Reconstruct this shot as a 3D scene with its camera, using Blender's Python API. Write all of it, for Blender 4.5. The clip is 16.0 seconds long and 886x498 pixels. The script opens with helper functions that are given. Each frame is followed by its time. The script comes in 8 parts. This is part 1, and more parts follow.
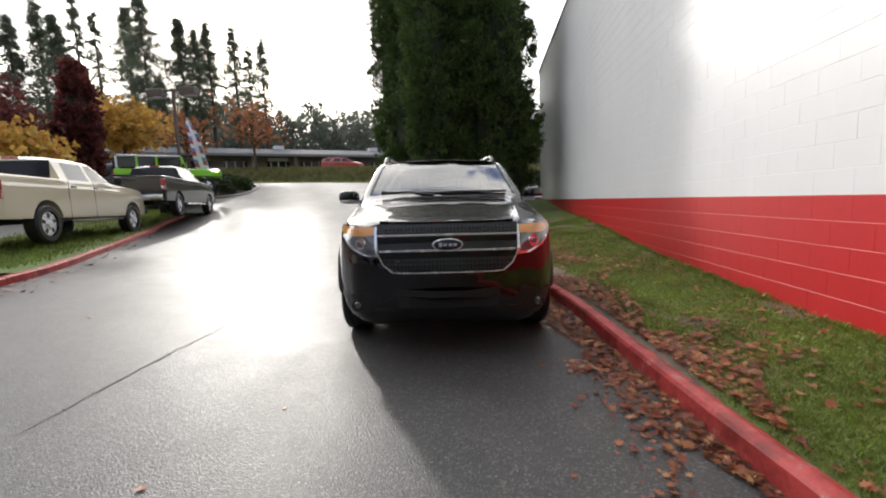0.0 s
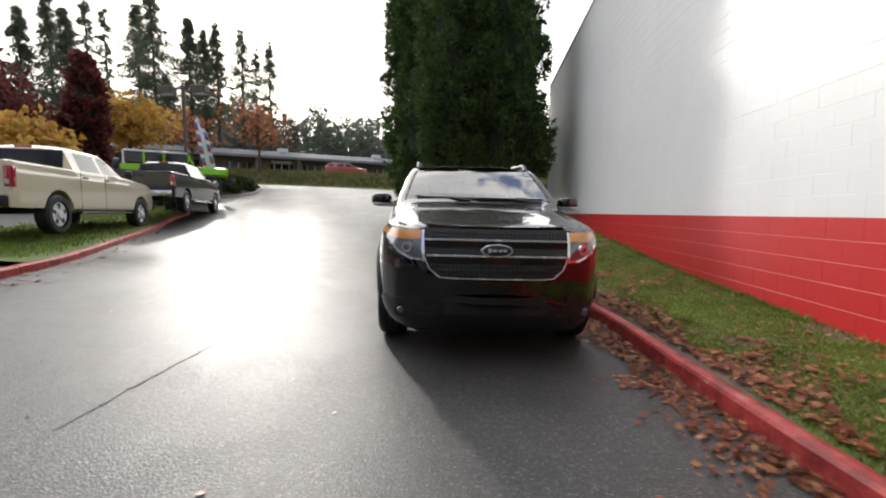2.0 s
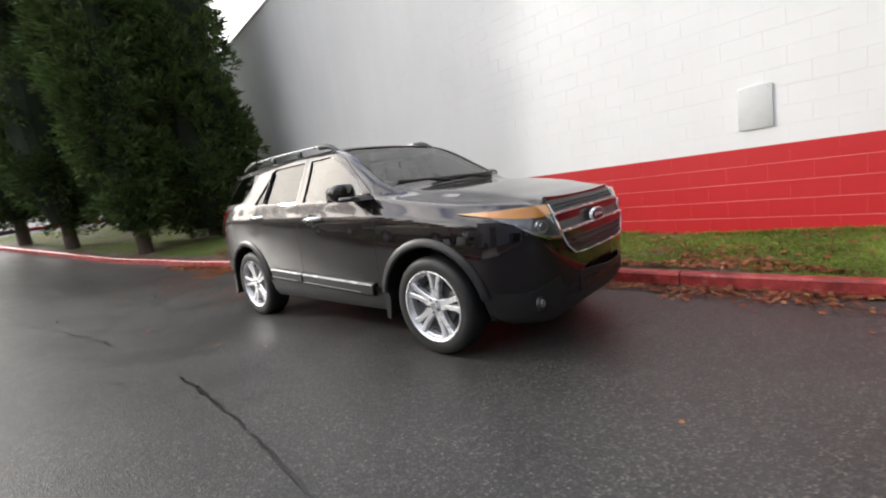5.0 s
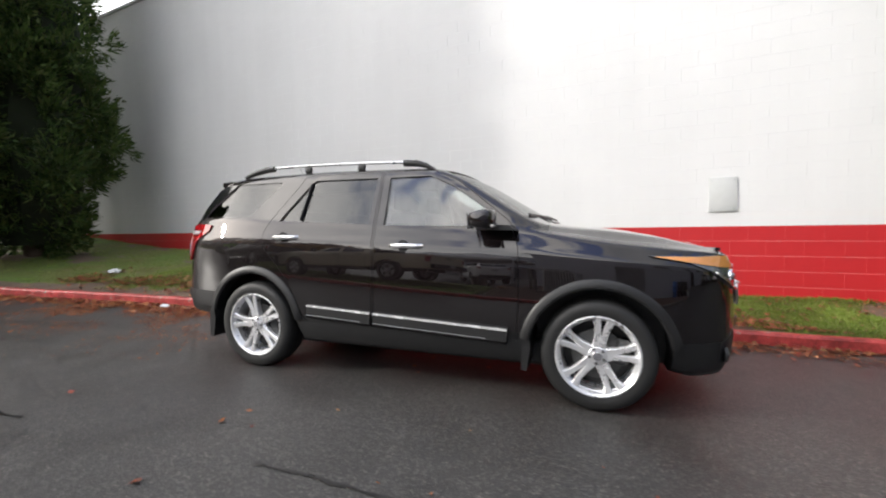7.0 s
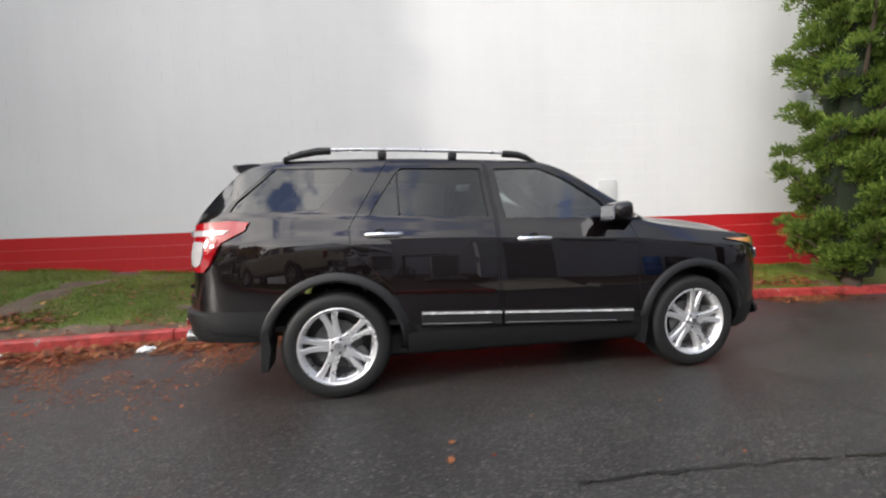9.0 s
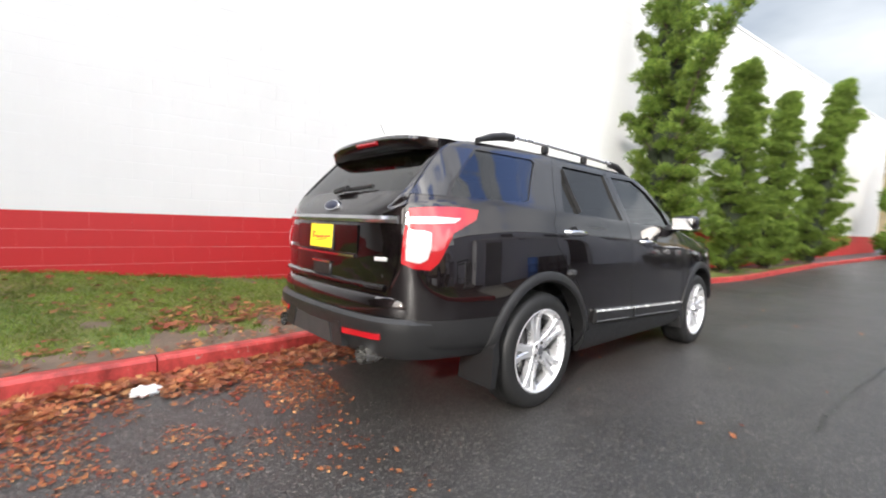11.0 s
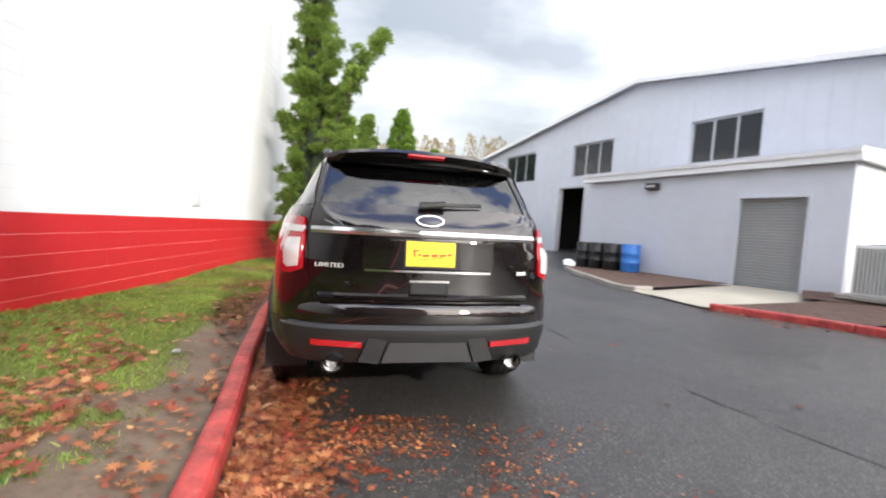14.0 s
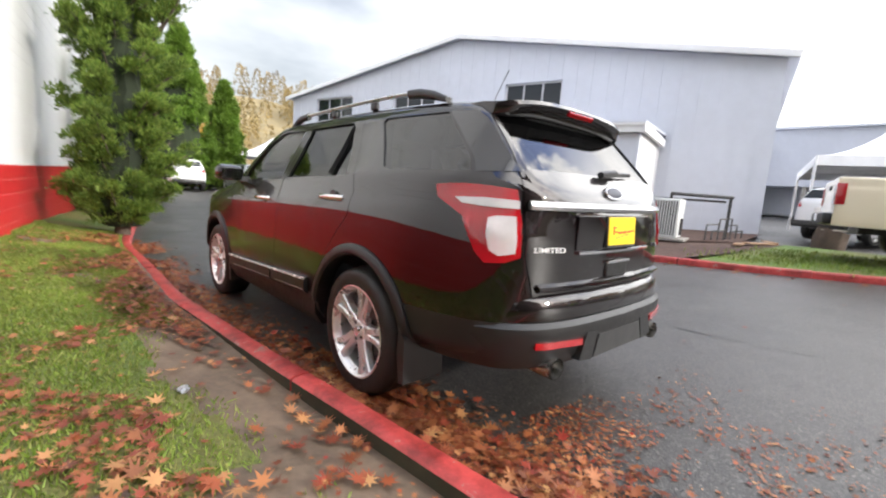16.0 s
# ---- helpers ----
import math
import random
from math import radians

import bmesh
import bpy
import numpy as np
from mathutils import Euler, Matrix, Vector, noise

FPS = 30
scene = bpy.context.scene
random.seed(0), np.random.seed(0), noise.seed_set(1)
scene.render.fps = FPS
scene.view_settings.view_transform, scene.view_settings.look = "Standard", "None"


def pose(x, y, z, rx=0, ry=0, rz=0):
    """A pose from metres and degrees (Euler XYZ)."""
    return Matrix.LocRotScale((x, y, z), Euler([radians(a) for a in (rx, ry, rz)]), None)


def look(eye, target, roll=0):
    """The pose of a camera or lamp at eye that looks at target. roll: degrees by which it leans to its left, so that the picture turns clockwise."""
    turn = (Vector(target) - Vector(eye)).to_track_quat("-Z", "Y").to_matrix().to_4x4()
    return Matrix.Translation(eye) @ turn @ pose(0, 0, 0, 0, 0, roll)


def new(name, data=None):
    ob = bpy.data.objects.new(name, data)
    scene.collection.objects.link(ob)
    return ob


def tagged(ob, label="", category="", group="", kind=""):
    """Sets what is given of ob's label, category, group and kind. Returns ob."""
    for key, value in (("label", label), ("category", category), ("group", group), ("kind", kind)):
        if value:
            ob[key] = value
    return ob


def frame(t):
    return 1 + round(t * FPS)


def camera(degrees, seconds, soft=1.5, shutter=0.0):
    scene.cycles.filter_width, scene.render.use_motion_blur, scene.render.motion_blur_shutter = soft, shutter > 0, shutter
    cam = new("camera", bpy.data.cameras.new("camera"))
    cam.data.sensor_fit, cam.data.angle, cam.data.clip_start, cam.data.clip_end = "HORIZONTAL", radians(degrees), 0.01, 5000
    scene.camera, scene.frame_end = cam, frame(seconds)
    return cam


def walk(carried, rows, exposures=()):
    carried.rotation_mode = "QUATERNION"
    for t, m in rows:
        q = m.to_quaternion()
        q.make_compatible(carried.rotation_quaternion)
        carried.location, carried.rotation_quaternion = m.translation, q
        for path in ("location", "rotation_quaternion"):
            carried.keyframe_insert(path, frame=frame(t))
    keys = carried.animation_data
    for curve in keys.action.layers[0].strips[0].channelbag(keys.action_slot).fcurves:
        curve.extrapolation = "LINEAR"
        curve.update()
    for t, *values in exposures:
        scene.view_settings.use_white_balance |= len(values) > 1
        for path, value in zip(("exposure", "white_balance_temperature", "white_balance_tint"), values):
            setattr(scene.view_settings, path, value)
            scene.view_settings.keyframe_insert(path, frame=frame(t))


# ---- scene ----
# camera and its path
cam = camera(91.7, 16.0, soft=2.0, shutter=0.4)
PATH = [
    (0, (0.461, -4.264, 1.233), (0.247, -2.288, 1.016), -2.3),
    (0.5, (0.463, -4.256, 1.218), (0.264, -2.274, 1.033), -2.2),
    (1, (0.46, -4.241, 1.209), (0.264, -2.259, 1.027), -1.6),
    (1.5, (0.367, -4.218, 1.192), (0.123, -2.246, 0.964), -0.3),
    (2, (0.046, -4.224, 1.191), (-0.15, -2.241, 1.021), 0.3),
    (2.5, (-0.416, -4.22, 1.161), (-0.562, -2.233, 0.977), -0.8),
    (3, (-0.94, -4.057, 1.17), (-0.799, -2.067, 1.026), -1.0),
    (3.5, (-1.516, -3.741, 1.179), (-0.95, -1.832, 0.991), -3.3),
    (4, (-2.057, -3.383, 1.213), (-1.206, -1.578, 1.074), -3.9),
    (4.2, (-2.23, -3.234, 1.256), (-1.287, -1.483, 1.042), -5.2),
    (6.3, (-3.67, -1.364, 1.311), (-2.0, -0.284, 1.101), -5.0),
    (6.5, (-3.751, -1.14, 1.308), (-2.046, -0.117, 1.093), -3.4),
    (7, (-3.916, -0.511, 1.325), (-2.139, 0.397, 1.196), -1.3),
    (7.5, (-4.112, 0.13, 1.335), (-2.225, 0.771, 1.17), -3.0),
    (8, (-4.232, 0.796, 1.346), (-2.272, 1.159, 1.187), -2.6),
    (8.5, (-4.327, 1.434, 1.367), (-2.34, 1.589, 1.204), -2.9),
    (9, (-4.303, 2.117, 1.358), (-2.314, 2.002, 1.19), -1.9),
    (9.2, (-4.27, 2.403, 1.392), (-2.293, 2.224, 1.153), -1.1),
    (11.3, (-3.016, 5.121, 1.29), (-1.533, 3.796, 1.075), 1.3),
    (11.5, (-2.9, 5.312, 1.317), (-1.544, 3.868, 1.046), 0.8),
    (12, (-2.494, 5.77, 1.318), (-1.474, 4.057, 1.161), 2.3),
    (12.5, (-2.01, 6.1, 1.311), (-1.264, 4.256, 1.11), 1.1),
    (13, (-1.473, 6.383, 1.311), (-1.024, 4.44, 1.156), 2.6),
    (13.5, (-0.915, 6.46, 1.317), (-0.762, 4.474, 1.13), 1.8),
    (14, (-0.305, 6.418, 1.297), (-0.507, 4.431, 1.202), 4.2),
    (14.5, (0.275, 6.237, 1.261), (-0.23, 4.31, 1.087), -0.7),
    (15, (0.812, 5.933, 1.207), (0.103, 4.074, 1.011), 4.8),
    (15.5, (1.26, 5.631, 1.232), (0.325, 3.877, 1.019), 0.5),
    (16, (1.602, 5.239, 1.268), (0.467, 3.613, 1.007), 4.6),
]
walk(cam, [(t, look(eye, target, roll)) for t, eye, target, roll in PATH],
     exposures=[(0, 0.06), (3, 0.08), (4.2, 0.10), (6.3, 0.28), (9.2, 0.12), (11.3, 0.90), (13, 0.92), (14, 0.86), (16, 0.88)])

# world, sun and exposure
SUN_AZ = radians(30.0)          # west of +y, from which the hazy sun comes
SUN_EL = radians(22.5)
SUN_DIR = Vector((-math.sin(SUN_AZ) * math.cos(SUN_EL), math.cos(SUN_AZ) * math.cos(SUN_EL), math.sin(SUN_EL)))
world = bpy.data.worlds.new("overcast_sky")
scene.world = world
world.use_nodes = True
wn, wl = world.node_tree.nodes, world.node_tree.links
wn.clear()
w_out = wn.new("ShaderNodeOutputWorld")
w_bg = wn.new("ShaderNodeBackground")
w_sky = wn.new("ShaderNodeTexSky")
w_sky.sky_type = "NISHITA"
w_sky.sun_disc = False
w_sky.sun_elevation = SUN_EL
w_sky.sun_rotation = -SUN_AZ
w_sky.air_density, w_sky.dust_density = 1.6, 4.0
w_tc = wn.new("ShaderNodeTexCoord")
w_dot = wn.new("ShaderNodeVectorMath")
w_dot.operation = "DOT_PRODUCT"
w_dot.inputs[1].default_value = SUN_DIR
w_glow = wn.new("ShaderNodeValToRGB")
w_glow.color_ramp.interpolation = "EASE"
w_glow.color_ramp.elements[0].position, w_glow.color_ramp.elements[0].color = 0.08, (3.25, 3.35, 3.55, 1)
w_glow.color_ramp.elements[1].position, w_glow.color_ramp.elements[1].color = 1.0, (27.0, 26.2, 25.2, 1)
e = w_glow.color_ramp.elements.new(0.62)
e.color = (7.6, 7.6, 7.7, 1)
e = w_glow.color_ramp.elements.new(0.82)
e.color = (21.0, 20.5, 20.0, 1)
w_map = wn.new("ShaderNodeMath")
w_map.operation = "MULTIPLY_ADD"
w_map.inputs[1].default_value, w_map.inputs[2].default_value = 0.5, 0.5
w_scale = wn.new("ShaderNodeMapping")
w_scale.inputs["Scale"].default_value = (1.0, 1.0, 2.6)
w_noise = wn.new("ShaderNodeTexNoise")
w_noise.inputs["Scale"].default_value, w_noise.inputs["Detail"].default_value = 2.1, 5.0
w_cloud = wn.new("ShaderNodeValToRGB")
w_cloud.color_ramp.elements[0].position, w_cloud.color_ramp.elements[0].color = 0.36, (0.56, 0.59, 0.65, 1)
e = w_cloud.color_ramp.elements.new(0.46)
e.color = (0.80, 0.82, 0.85, 1)
w_cloud.color_ramp.elements[-1].position, w_cloud.color_ramp.elements[-1].color = 0.62, (1.2, 1.19, 1.18, 1)
w_mul = wn.new("ShaderNodeMix")
w_mul.data_type, w_mul.blend_type = "RGBA", "MULTIPLY"
w_mul.inputs["Factor"].default_value = 1.0
w_mix = wn.new("ShaderNodeMix")
w_mix.data_type = "RGBA"
w_mix.inputs["Factor"].default_value = 0.86
wl.new(w_tc.outputs["Generated"], w_dot.inputs[0])
wl.new(w_dot.outputs["Value"], w_map.inputs[0])
wl.new(w_map.outputs[0], w_glow.inputs["Fac"])
wl.new(w_tc.outputs["Generated"], w_scale.inputs["Vector"])
wl.new(w_scale.outputs["Vector"], w_noise.inputs["Vector"])
wl.new(w_noise.outputs["Fac"], w_cloud.inputs["Fac"])
wl.new(w_glow.outputs["Color"], w_mul.inputs[6])
wl.new(w_cloud.outputs["Color"], w_mul.inputs[7])
wl.new(w_sky.outputs["Color"], w_mix.inputs[6])
# blue gaps high in the cloud cover
w_gap = wn.new("ShaderNodeTexNoise")
w_gap.inputs["Scale"].default_value, w_gap.inputs["Detail"].default_value = 5.6, 6.0
w_gapr = wn.new("ShaderNodeValToRGB")
w_gapr.color_ramp.elements[0].position, w_gapr.color_ramp.elements[0].color = 0.51, (0, 0, 0, 1)
w_gapr.color_ramp.elements[1].position, w_gapr.color_ramp.elements[1].color = 0.59, (0.88, 0.88, 0.88, 1)
w_sep = wn.new("ShaderNodeSeparateXYZ")
w_high = wn.new("ShaderNodeMapRange")
w_high.inputs["From Min"].default_value, w_high.inputs["From Max"].default_value = 0.46, 0.62
w_cover = wn.new("ShaderNodeMath")
w_cover.operation = "MULTIPLY"
w_blue = wn.new("ShaderNodeMix")
w_blue.data_type = "RGBA"
w_blue.inputs[7].default_value = (1.9, 3.2, 7.6, 1)
wl.new(w_tc.outputs["Generated"], w_gap.inputs["Vector"])
wl.new(w_gap.outputs["Fac"], w_gapr.inputs["Fac"])
wl.new(w_tc.outputs["Generated"], w_sep.inputs[0])
wl.new(w_sep.outputs["Z"], w_high.inputs["Value"])
wl.new(w_gapr.outputs["Color"], w_cover.inputs[0])
wl.new(w_high.outputs[0], w_cover.inputs[1])
wl.new(w_cover.outputs[0], w_blue.inputs["Factor"])
wl.new(w_mul.outputs[2], w_blue.inputs[6])
wl.new(w_blue.outputs[2], w_mix.inputs[7])
wl.new(w_mix.outputs[2], w_bg.inputs["Color"])
w_bg.inputs["Strength"].default_value = 0.15
wl.new(w_bg.outputs["Background"], w_out.inputs["Surface"])

sun_data = bpy.data.lights.new("sun", "SUN")
sun_data.energy, sun_data.angle, sun_data.color = 1.95, radians(2.0), (1.0, 0.96, 0.9)
sun = new("sun", sun_data)
sun.matrix_world = look((0, 0, 40), Vector((0, 0, 40)) - SUN_DIR)

# materials
def nodes_of(name):
    m = bpy.data.materials.new(name)
    m.use_nodes = True
    nt = m.node_tree
    return m, nt.nodes, nt.links, nt.nodes["Principled BSDF"]


def coords(n, l, scale=1.0, kind="Object"):
    tc = n.new("ShaderNodeTexCoord")
    mp = n.new("ShaderNodeMapping")
    mp.inputs["Scale"].default_value = (scale, scale, scale) if isinstance(scale, (int, float)) else scale
    l.new(tc.outputs[kind], mp.inputs["Vector"])
    return mp.outputs["Vector"]


def noise_tex(n, l, vec, scale, detail=4.0, rough=0.55):
    t = n.new("ShaderNodeTexNoise")
    t.inputs["Scale"].default_value, t.inputs["Detail"].default_value, t.inputs["Roughness"].default_value = scale, detail, rough
    l.new(vec, t.inputs["Vector"])
    return t.outputs["Fac"]


def ramp(n, l, fac, stops):
    r = n.new("ShaderNodeValToRGB")
    els = r.color_ramp.elements
    while len(els) < len(stops):
        els.new(0.5)
    for e, (p, c) in zip(els, stops):
        e.position, e.color = p, (*c, 1) if len(c) == 3 else c
    l.new(fac, r.inputs["Fac"])
    return r.outputs["Color"]


def mixc(n, l, fac, a, b, mode="MIX"):
    m = n.new("ShaderNodeMix")
    m.data_type, m.blend_type = "RGBA", mode
    for sock, v in ((m.inputs["Factor"], fac), (m.inputs[6], a), (m.inputs[7], b)):
        if isinstance(v, bpy.types.NodeSocket):
            l.new(v, sock)
        elif isinstance(v, (int, float)):
            sock.default_value = v
        else:
            sock.default_value = (*v, 1)
    return m.outputs[2]


def bump(n, l, height, strength, distance, bsdf):
    b = n.new("ShaderNodeBump")
    b.inputs["Strength"].default_value, b.inputs["Distance"].default_value = strength, distance
    l.new(height, b.inputs["Height"])
    l.new(b.outputs["Normal"], bsdf.inputs["Normal"])
    return b


def grey(v):
    return (v, v, v)


def simple(name, col, rough=0.5, metal=0.0, vary=0.12, scale=12.0, coat=0.0, bumpy=0.0, spec=0.5, obj_random=0.0):
    """A surface of one paint or stuff with uneven tone, dirt and fine relief."""
    m, n, l, b = nodes_of(name)
    v = coords(n, l)
    f1 = noise_tex(n, l, v, scale, 5.0)
    f2 = noise_tex(n, l, v, scale * 0.13, 3.0)
    lo = tuple(c * (1 - vary) for c in col)
    hi = tuple(min(c * (1 + vary), 1) for c in col)
    c1 = ramp(n, l, f1, [(0.3, lo), (0.7, hi)])
    c2 = mixc(n, l, 0.5, c1, ramp(n, l, f2, [(0.35, lo), (0.65, hi)]))
    if obj_random:
        oi = n.new("ShaderNodeObjectInfo")
        c2 = mixc(n, l, 1.0, c2, ramp(n, l, oi.outputs["Random"], [(0.0, grey(1 - obj_random)), (1.0, grey(1.0))]), "MULTIPLY")
    l.new(c2, b.inputs["Base Color"])
    l.new(ramp(n, l, f1, [(0.25, grey(max(rough - 0.08, 0.02))), (0.75, grey(min(rough + 0.08, 1)))]), b.inputs["Roughness"])
    b.inputs["Metallic"].default_value = metal
    b.inputs["Coat Weight"].default_value = coat
    b.inputs["Coat Roughness"].default_value = 0.04
    b.inputs["Specular IOR Level"].default_value = spec
    if bumpy:
        bump(n, l, f1, bumpy, 0.01, b)
    return m


def leafy(name, cols, rough=0.6, transl=0.25, scale=1.2):
    """Foliage: tone varies leaf by leaf and in larger drifts; a part of the light passes through."""
    m, n, l, b = nodes_of(name)
    geo = n.new("ShaderNodeNewGeometry")
    v = coords(n, l)
    f = noise_tex(n, l, v, scale, 3.0)
    k = len(cols) - 1
    c1 = ramp(n, l, geo.outputs["Random Per Island"], [(i / k, c) for i, c in enumerate(cols)])
    c2 = mixc(n, l, 1.0, c1, ramp(n, l, f, [(0.3, grey(0.6)), (0.7, grey(1.25))]), "MULTIPLY")
    l.new(c2, b.inputs["Base Color"])
    b.inputs["Roughness"].default_value = rough
    b.inputs["Specular IOR Level"].default_value = 0.25
    tr = n.new("ShaderNodeBsdfTranslucent")
    l.new(c2, tr.inputs["Color"])
    mx = n.new("ShaderNodeMixShader")
    mx.inputs[0].default_value = transl
    l.new(b.outputs[0], mx.inputs[1])
    l.new(tr.outputs[0], mx.inputs[2])
    l.new(mx.outputs[0], n["Material Output"].inputs["Surface"])
    return m


def glass(name, tint, gloss=0.03, ior=1.5):
    """Thin window glass: tinted see-through, with mirror gloss by Fresnel."""
    m, n, l, b = nodes_of(name)
    n.remove(b)
    t = n.new("ShaderNodeBsdfTransparent")
    t.inputs["Color"].default_value = (*tint, 1)
    g = n.new("ShaderNodeBsdfGlossy")
    g.inputs["Roughness"].default_value = gloss
    f = n.new("ShaderNodeFresnel")
    f.inputs["IOR"].default_value = ior
    mx = n.new("ShaderNodeMixShader")
    l.new(f.outputs[0], mx.inputs[0])
    l.new(t.outputs[0], mx.inputs[1])
    l.new(g.outputs[0], mx.inputs[2])
    l.new(mx.outputs[0], n["Material Output"].inputs["Surface"])
    return m


def wet_asphalt():
    m, n, l, b = nodes_of("wet_asphalt")
    v = coords(n, l)
    fine = noise_tex(n, l, v, 160.0, 3.0, 0.7)
    stones = n.new("ShaderNodeTexVoronoi")
    stones.inputs["Scale"].default_value = 100.0
    l.new(v, stones.inputs["Vector"])
    big = noise_tex(n, l, v, 0.55, 5.0, 0.6)
    mid = noise_tex(n, l, v, 2.4, 5.0, 0.6)
    base = ramp(n, l, big, [(0.3, (0.030, 0.0276, 0.0254)), (0.7, (0.054, 0.050, 0.0458))])
    sp = ramp(n, l, stones.outputs["Color"], [(0.0, grey(0.55)), (0.55, grey(0.95)), (0.69, grey(1.4)), (0.81, grey(3.1))])
    col = mixc(n, l, 1.0, base, sp, "MULTIPLY")
    grit = n.new("ShaderNodeTexVoronoi")
    grit.inputs["Scale"].default_value = 46.0
    l.new(v, grit.inputs["Vector"])
    pale = mixc(n, l, 1.0, ramp(n, l, grit.outputs["Color"], [(0.715, grey(0.0)), (0.76, grey(1.0))]), ramp(n, l, grit.outputs["Distance"], [(0.22, grey(0.75)), (0.38, grey(0.0))]), "MULTIPLY")
    col = mixc(n, l, pale, col, (0.27, 0.245, 0.215))
    l.new(mixc(n, l, 0.35, col, ramp(n, l, mid, [(0.3, grey(0.016)), (0.75, grey(0.048))])), b.inputs["Base Color"])
    wet = mixc(n, l, 0.5, ramp(n, l, big, [(0.32, grey(0.34)), (0.7, grey(0.52))]), ramp(n, l, mid, [(0.3, grey(0.36)), (0.7, grey(0.54))]))
    l.new(wet, b.inputs["Roughness"])
    b.inputs["Specular IOR Level"].default_value = 0.55
    hb = mixc(n, l, 0.5, fine, stones.outputs["Distance"])
    bump(n, l, hb, 0.5, 0.008, b)
    return m


def verge_soil():
    m, n, l, b = nodes_of("mossy_soil")
    v = coords(n, l)
    big = noise_tex(n, l, v, 0.8, 5.0, 0.65)
    fine = noise_tex(n, l, v, 40.0, 6.0, 0.7)
    grass = ramp(n, l, fine, [(0.3, (0.035, 0.075, 0.010)), (0.7, (0.13, 0.22, 0.03))])
    moss = ramp(n, l, fine, [(0.3, (0.08, 0.08, 0.022)), (0.7, (0.19, 0.18, 0.05))])
    l.new(mixc(n, l, ramp(n, l, big, [(0.35, grey(1.0)), (0.6, grey(0.0))]), moss, grass), b.inputs["Base Color"])
    b.inputs["Roughness"].default_value = 0.85
    bump(n, l, fine, 0.6, 0.02, b)
    return m


def chipped_paint(name, col, under, rough=0.45, amount=0.66):
    """Paint worn through to what lies under it."""
    m, n, l, b = nodes_of(name)
    v = coords(n, l)
    f1 = noise_tex(n, l, v, 9.0, 8.0, 0.7)
    f2 = noise_tex(n, l, v, 1.1, 4.0)
    tone = mixc(n, l, 0.5, ramp(n, l, f1, [(0.3, tuple(c * 0.75 for c in col)), (0.7, col)]), ramp(n, l, f2, [(0.3, tuple(c * 0.8 for c in col)), (0.7, tuple(min(1, c * 1.2) for c in col))]))
    worn = mixc(n, l, ramp(n, l, f1, [(amount, grey(0)), (amount + 0.05, grey(1))]), tone, under)
    f3 = noise_tex(n, l, v, 4.5, 7.0, 0.75)
    l.new(mixc(n, l, 1.0, worn, ramp(n, l, f3, [(0.36, (0.42, 0.40, 0.38)), (0.56, grey(1.0))]), "MULTIPLY"), b.inputs["Base Color"])
    b.inputs["Roughness"].default_value = rough
    bump(n, l, f1, 0.3, 0.004, b)
    return m


def block_paint(name, col, rough):
    """Semi-gloss paint on concrete blocks: roller texture, faint streaks, tone that differs block by block."""
    m, n, l, b = nodes_of(name)
    geo = n.new("ShaderNodeNewGeometry")
    pos = geo.outputs["Position"]
    f1 = noise_tex(n, l, pos, 30.0, 6.0, 0.65)
    f2 = noise_tex(n, l, pos, 0.5, 4.0)
    mp = n.new("ShaderNodeMapping")
    mp.inputs["Scale"].default_value = (3.0, 3.0, 0.25)
    l.new(pos, mp.inputs["Vector"])
    f3 = noise_tex(n, l, mp.outputs["Vector"], 1.0, 5.0)
    c1 = ramp(n, l, f2, [(0.3, tuple(c * 0.93 for c in col)), (0.7, col)])
    c2 = mixc(n, l, 1.0, c1, ramp(n, l, f3, [(0.3, grey(0.975)), (0.65, grey(1.0))]), "MULTIPLY")
    l.new(c2, b.inputs["Base Color"])
    l.new(ramp(n, l, f1, [(0.3, grey(rough - 0.06)), (0.7, grey(rough + 0.1))]), b.inputs["Roughness"])
    bump(n, l, f1, 0.18, 0.004, b)
    return m


def lap_metal(name, col, rough=0.45):
    """Painted metal siding, a little streaked."""
    return simple(name, col, rough, 0.0, 0.06, 3.0)


M_ASPHALT = wet_asphalt()
M_VERGE = verge_soil()
M_SOIL = simple("bare_soil", (0.135, 0.096, 0.066), 0.75, vary=0.38, scale=26.0, bumpy=0.5)
M_WHITE = block_paint("white_block_paint", (0.79, 0.79, 0.785), 0.40)
M_RED = block_paint("red_block_paint", (0.52, 0.018, 0.022), 0.42)
M_JOINT_W = simple("white_joint_paint", (0.78, 0.78, 0.78), 0.6)
M_JOINT_R = simple("worn_joint_paint", (0.66, 0.28, 0.27), 0.6, vary=0.35, scale=2.0)
M_KERB = chipped_paint("red_kerb_paint", (0.50, 0.06, 0.055), (0.28, 0.24, 0.20), 0.45, 0.60)
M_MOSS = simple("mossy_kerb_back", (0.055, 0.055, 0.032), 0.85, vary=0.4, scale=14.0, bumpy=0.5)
M_CONC = simple("weathered_concrete", (0.30, 0.28, 0.25), 0.75, vary=0.25, scale=8.0, bumpy=0.3)
M_PAD = simple("pale_concrete", (0.36, 0.33, 0.27), 0.6, vary=0.2, scale=5.0, bumpy=0.2)
M_MULCH = simple("bark_mulch", (0.075, 0.04, 0.028), 0.9, vary=0.5, scale=45.0, bumpy=0.8)
M_LINE = chipped_paint("worn_line_paint", (0.22, 0.22, 0.21), (0.06, 0.058, 0.055), 0.45, 0.44)
M_TAR = simple("tar_seam", (0.020, 0.019, 0.018), 0.32, vary=0.3, scale=20.0, bumpy=0.25)
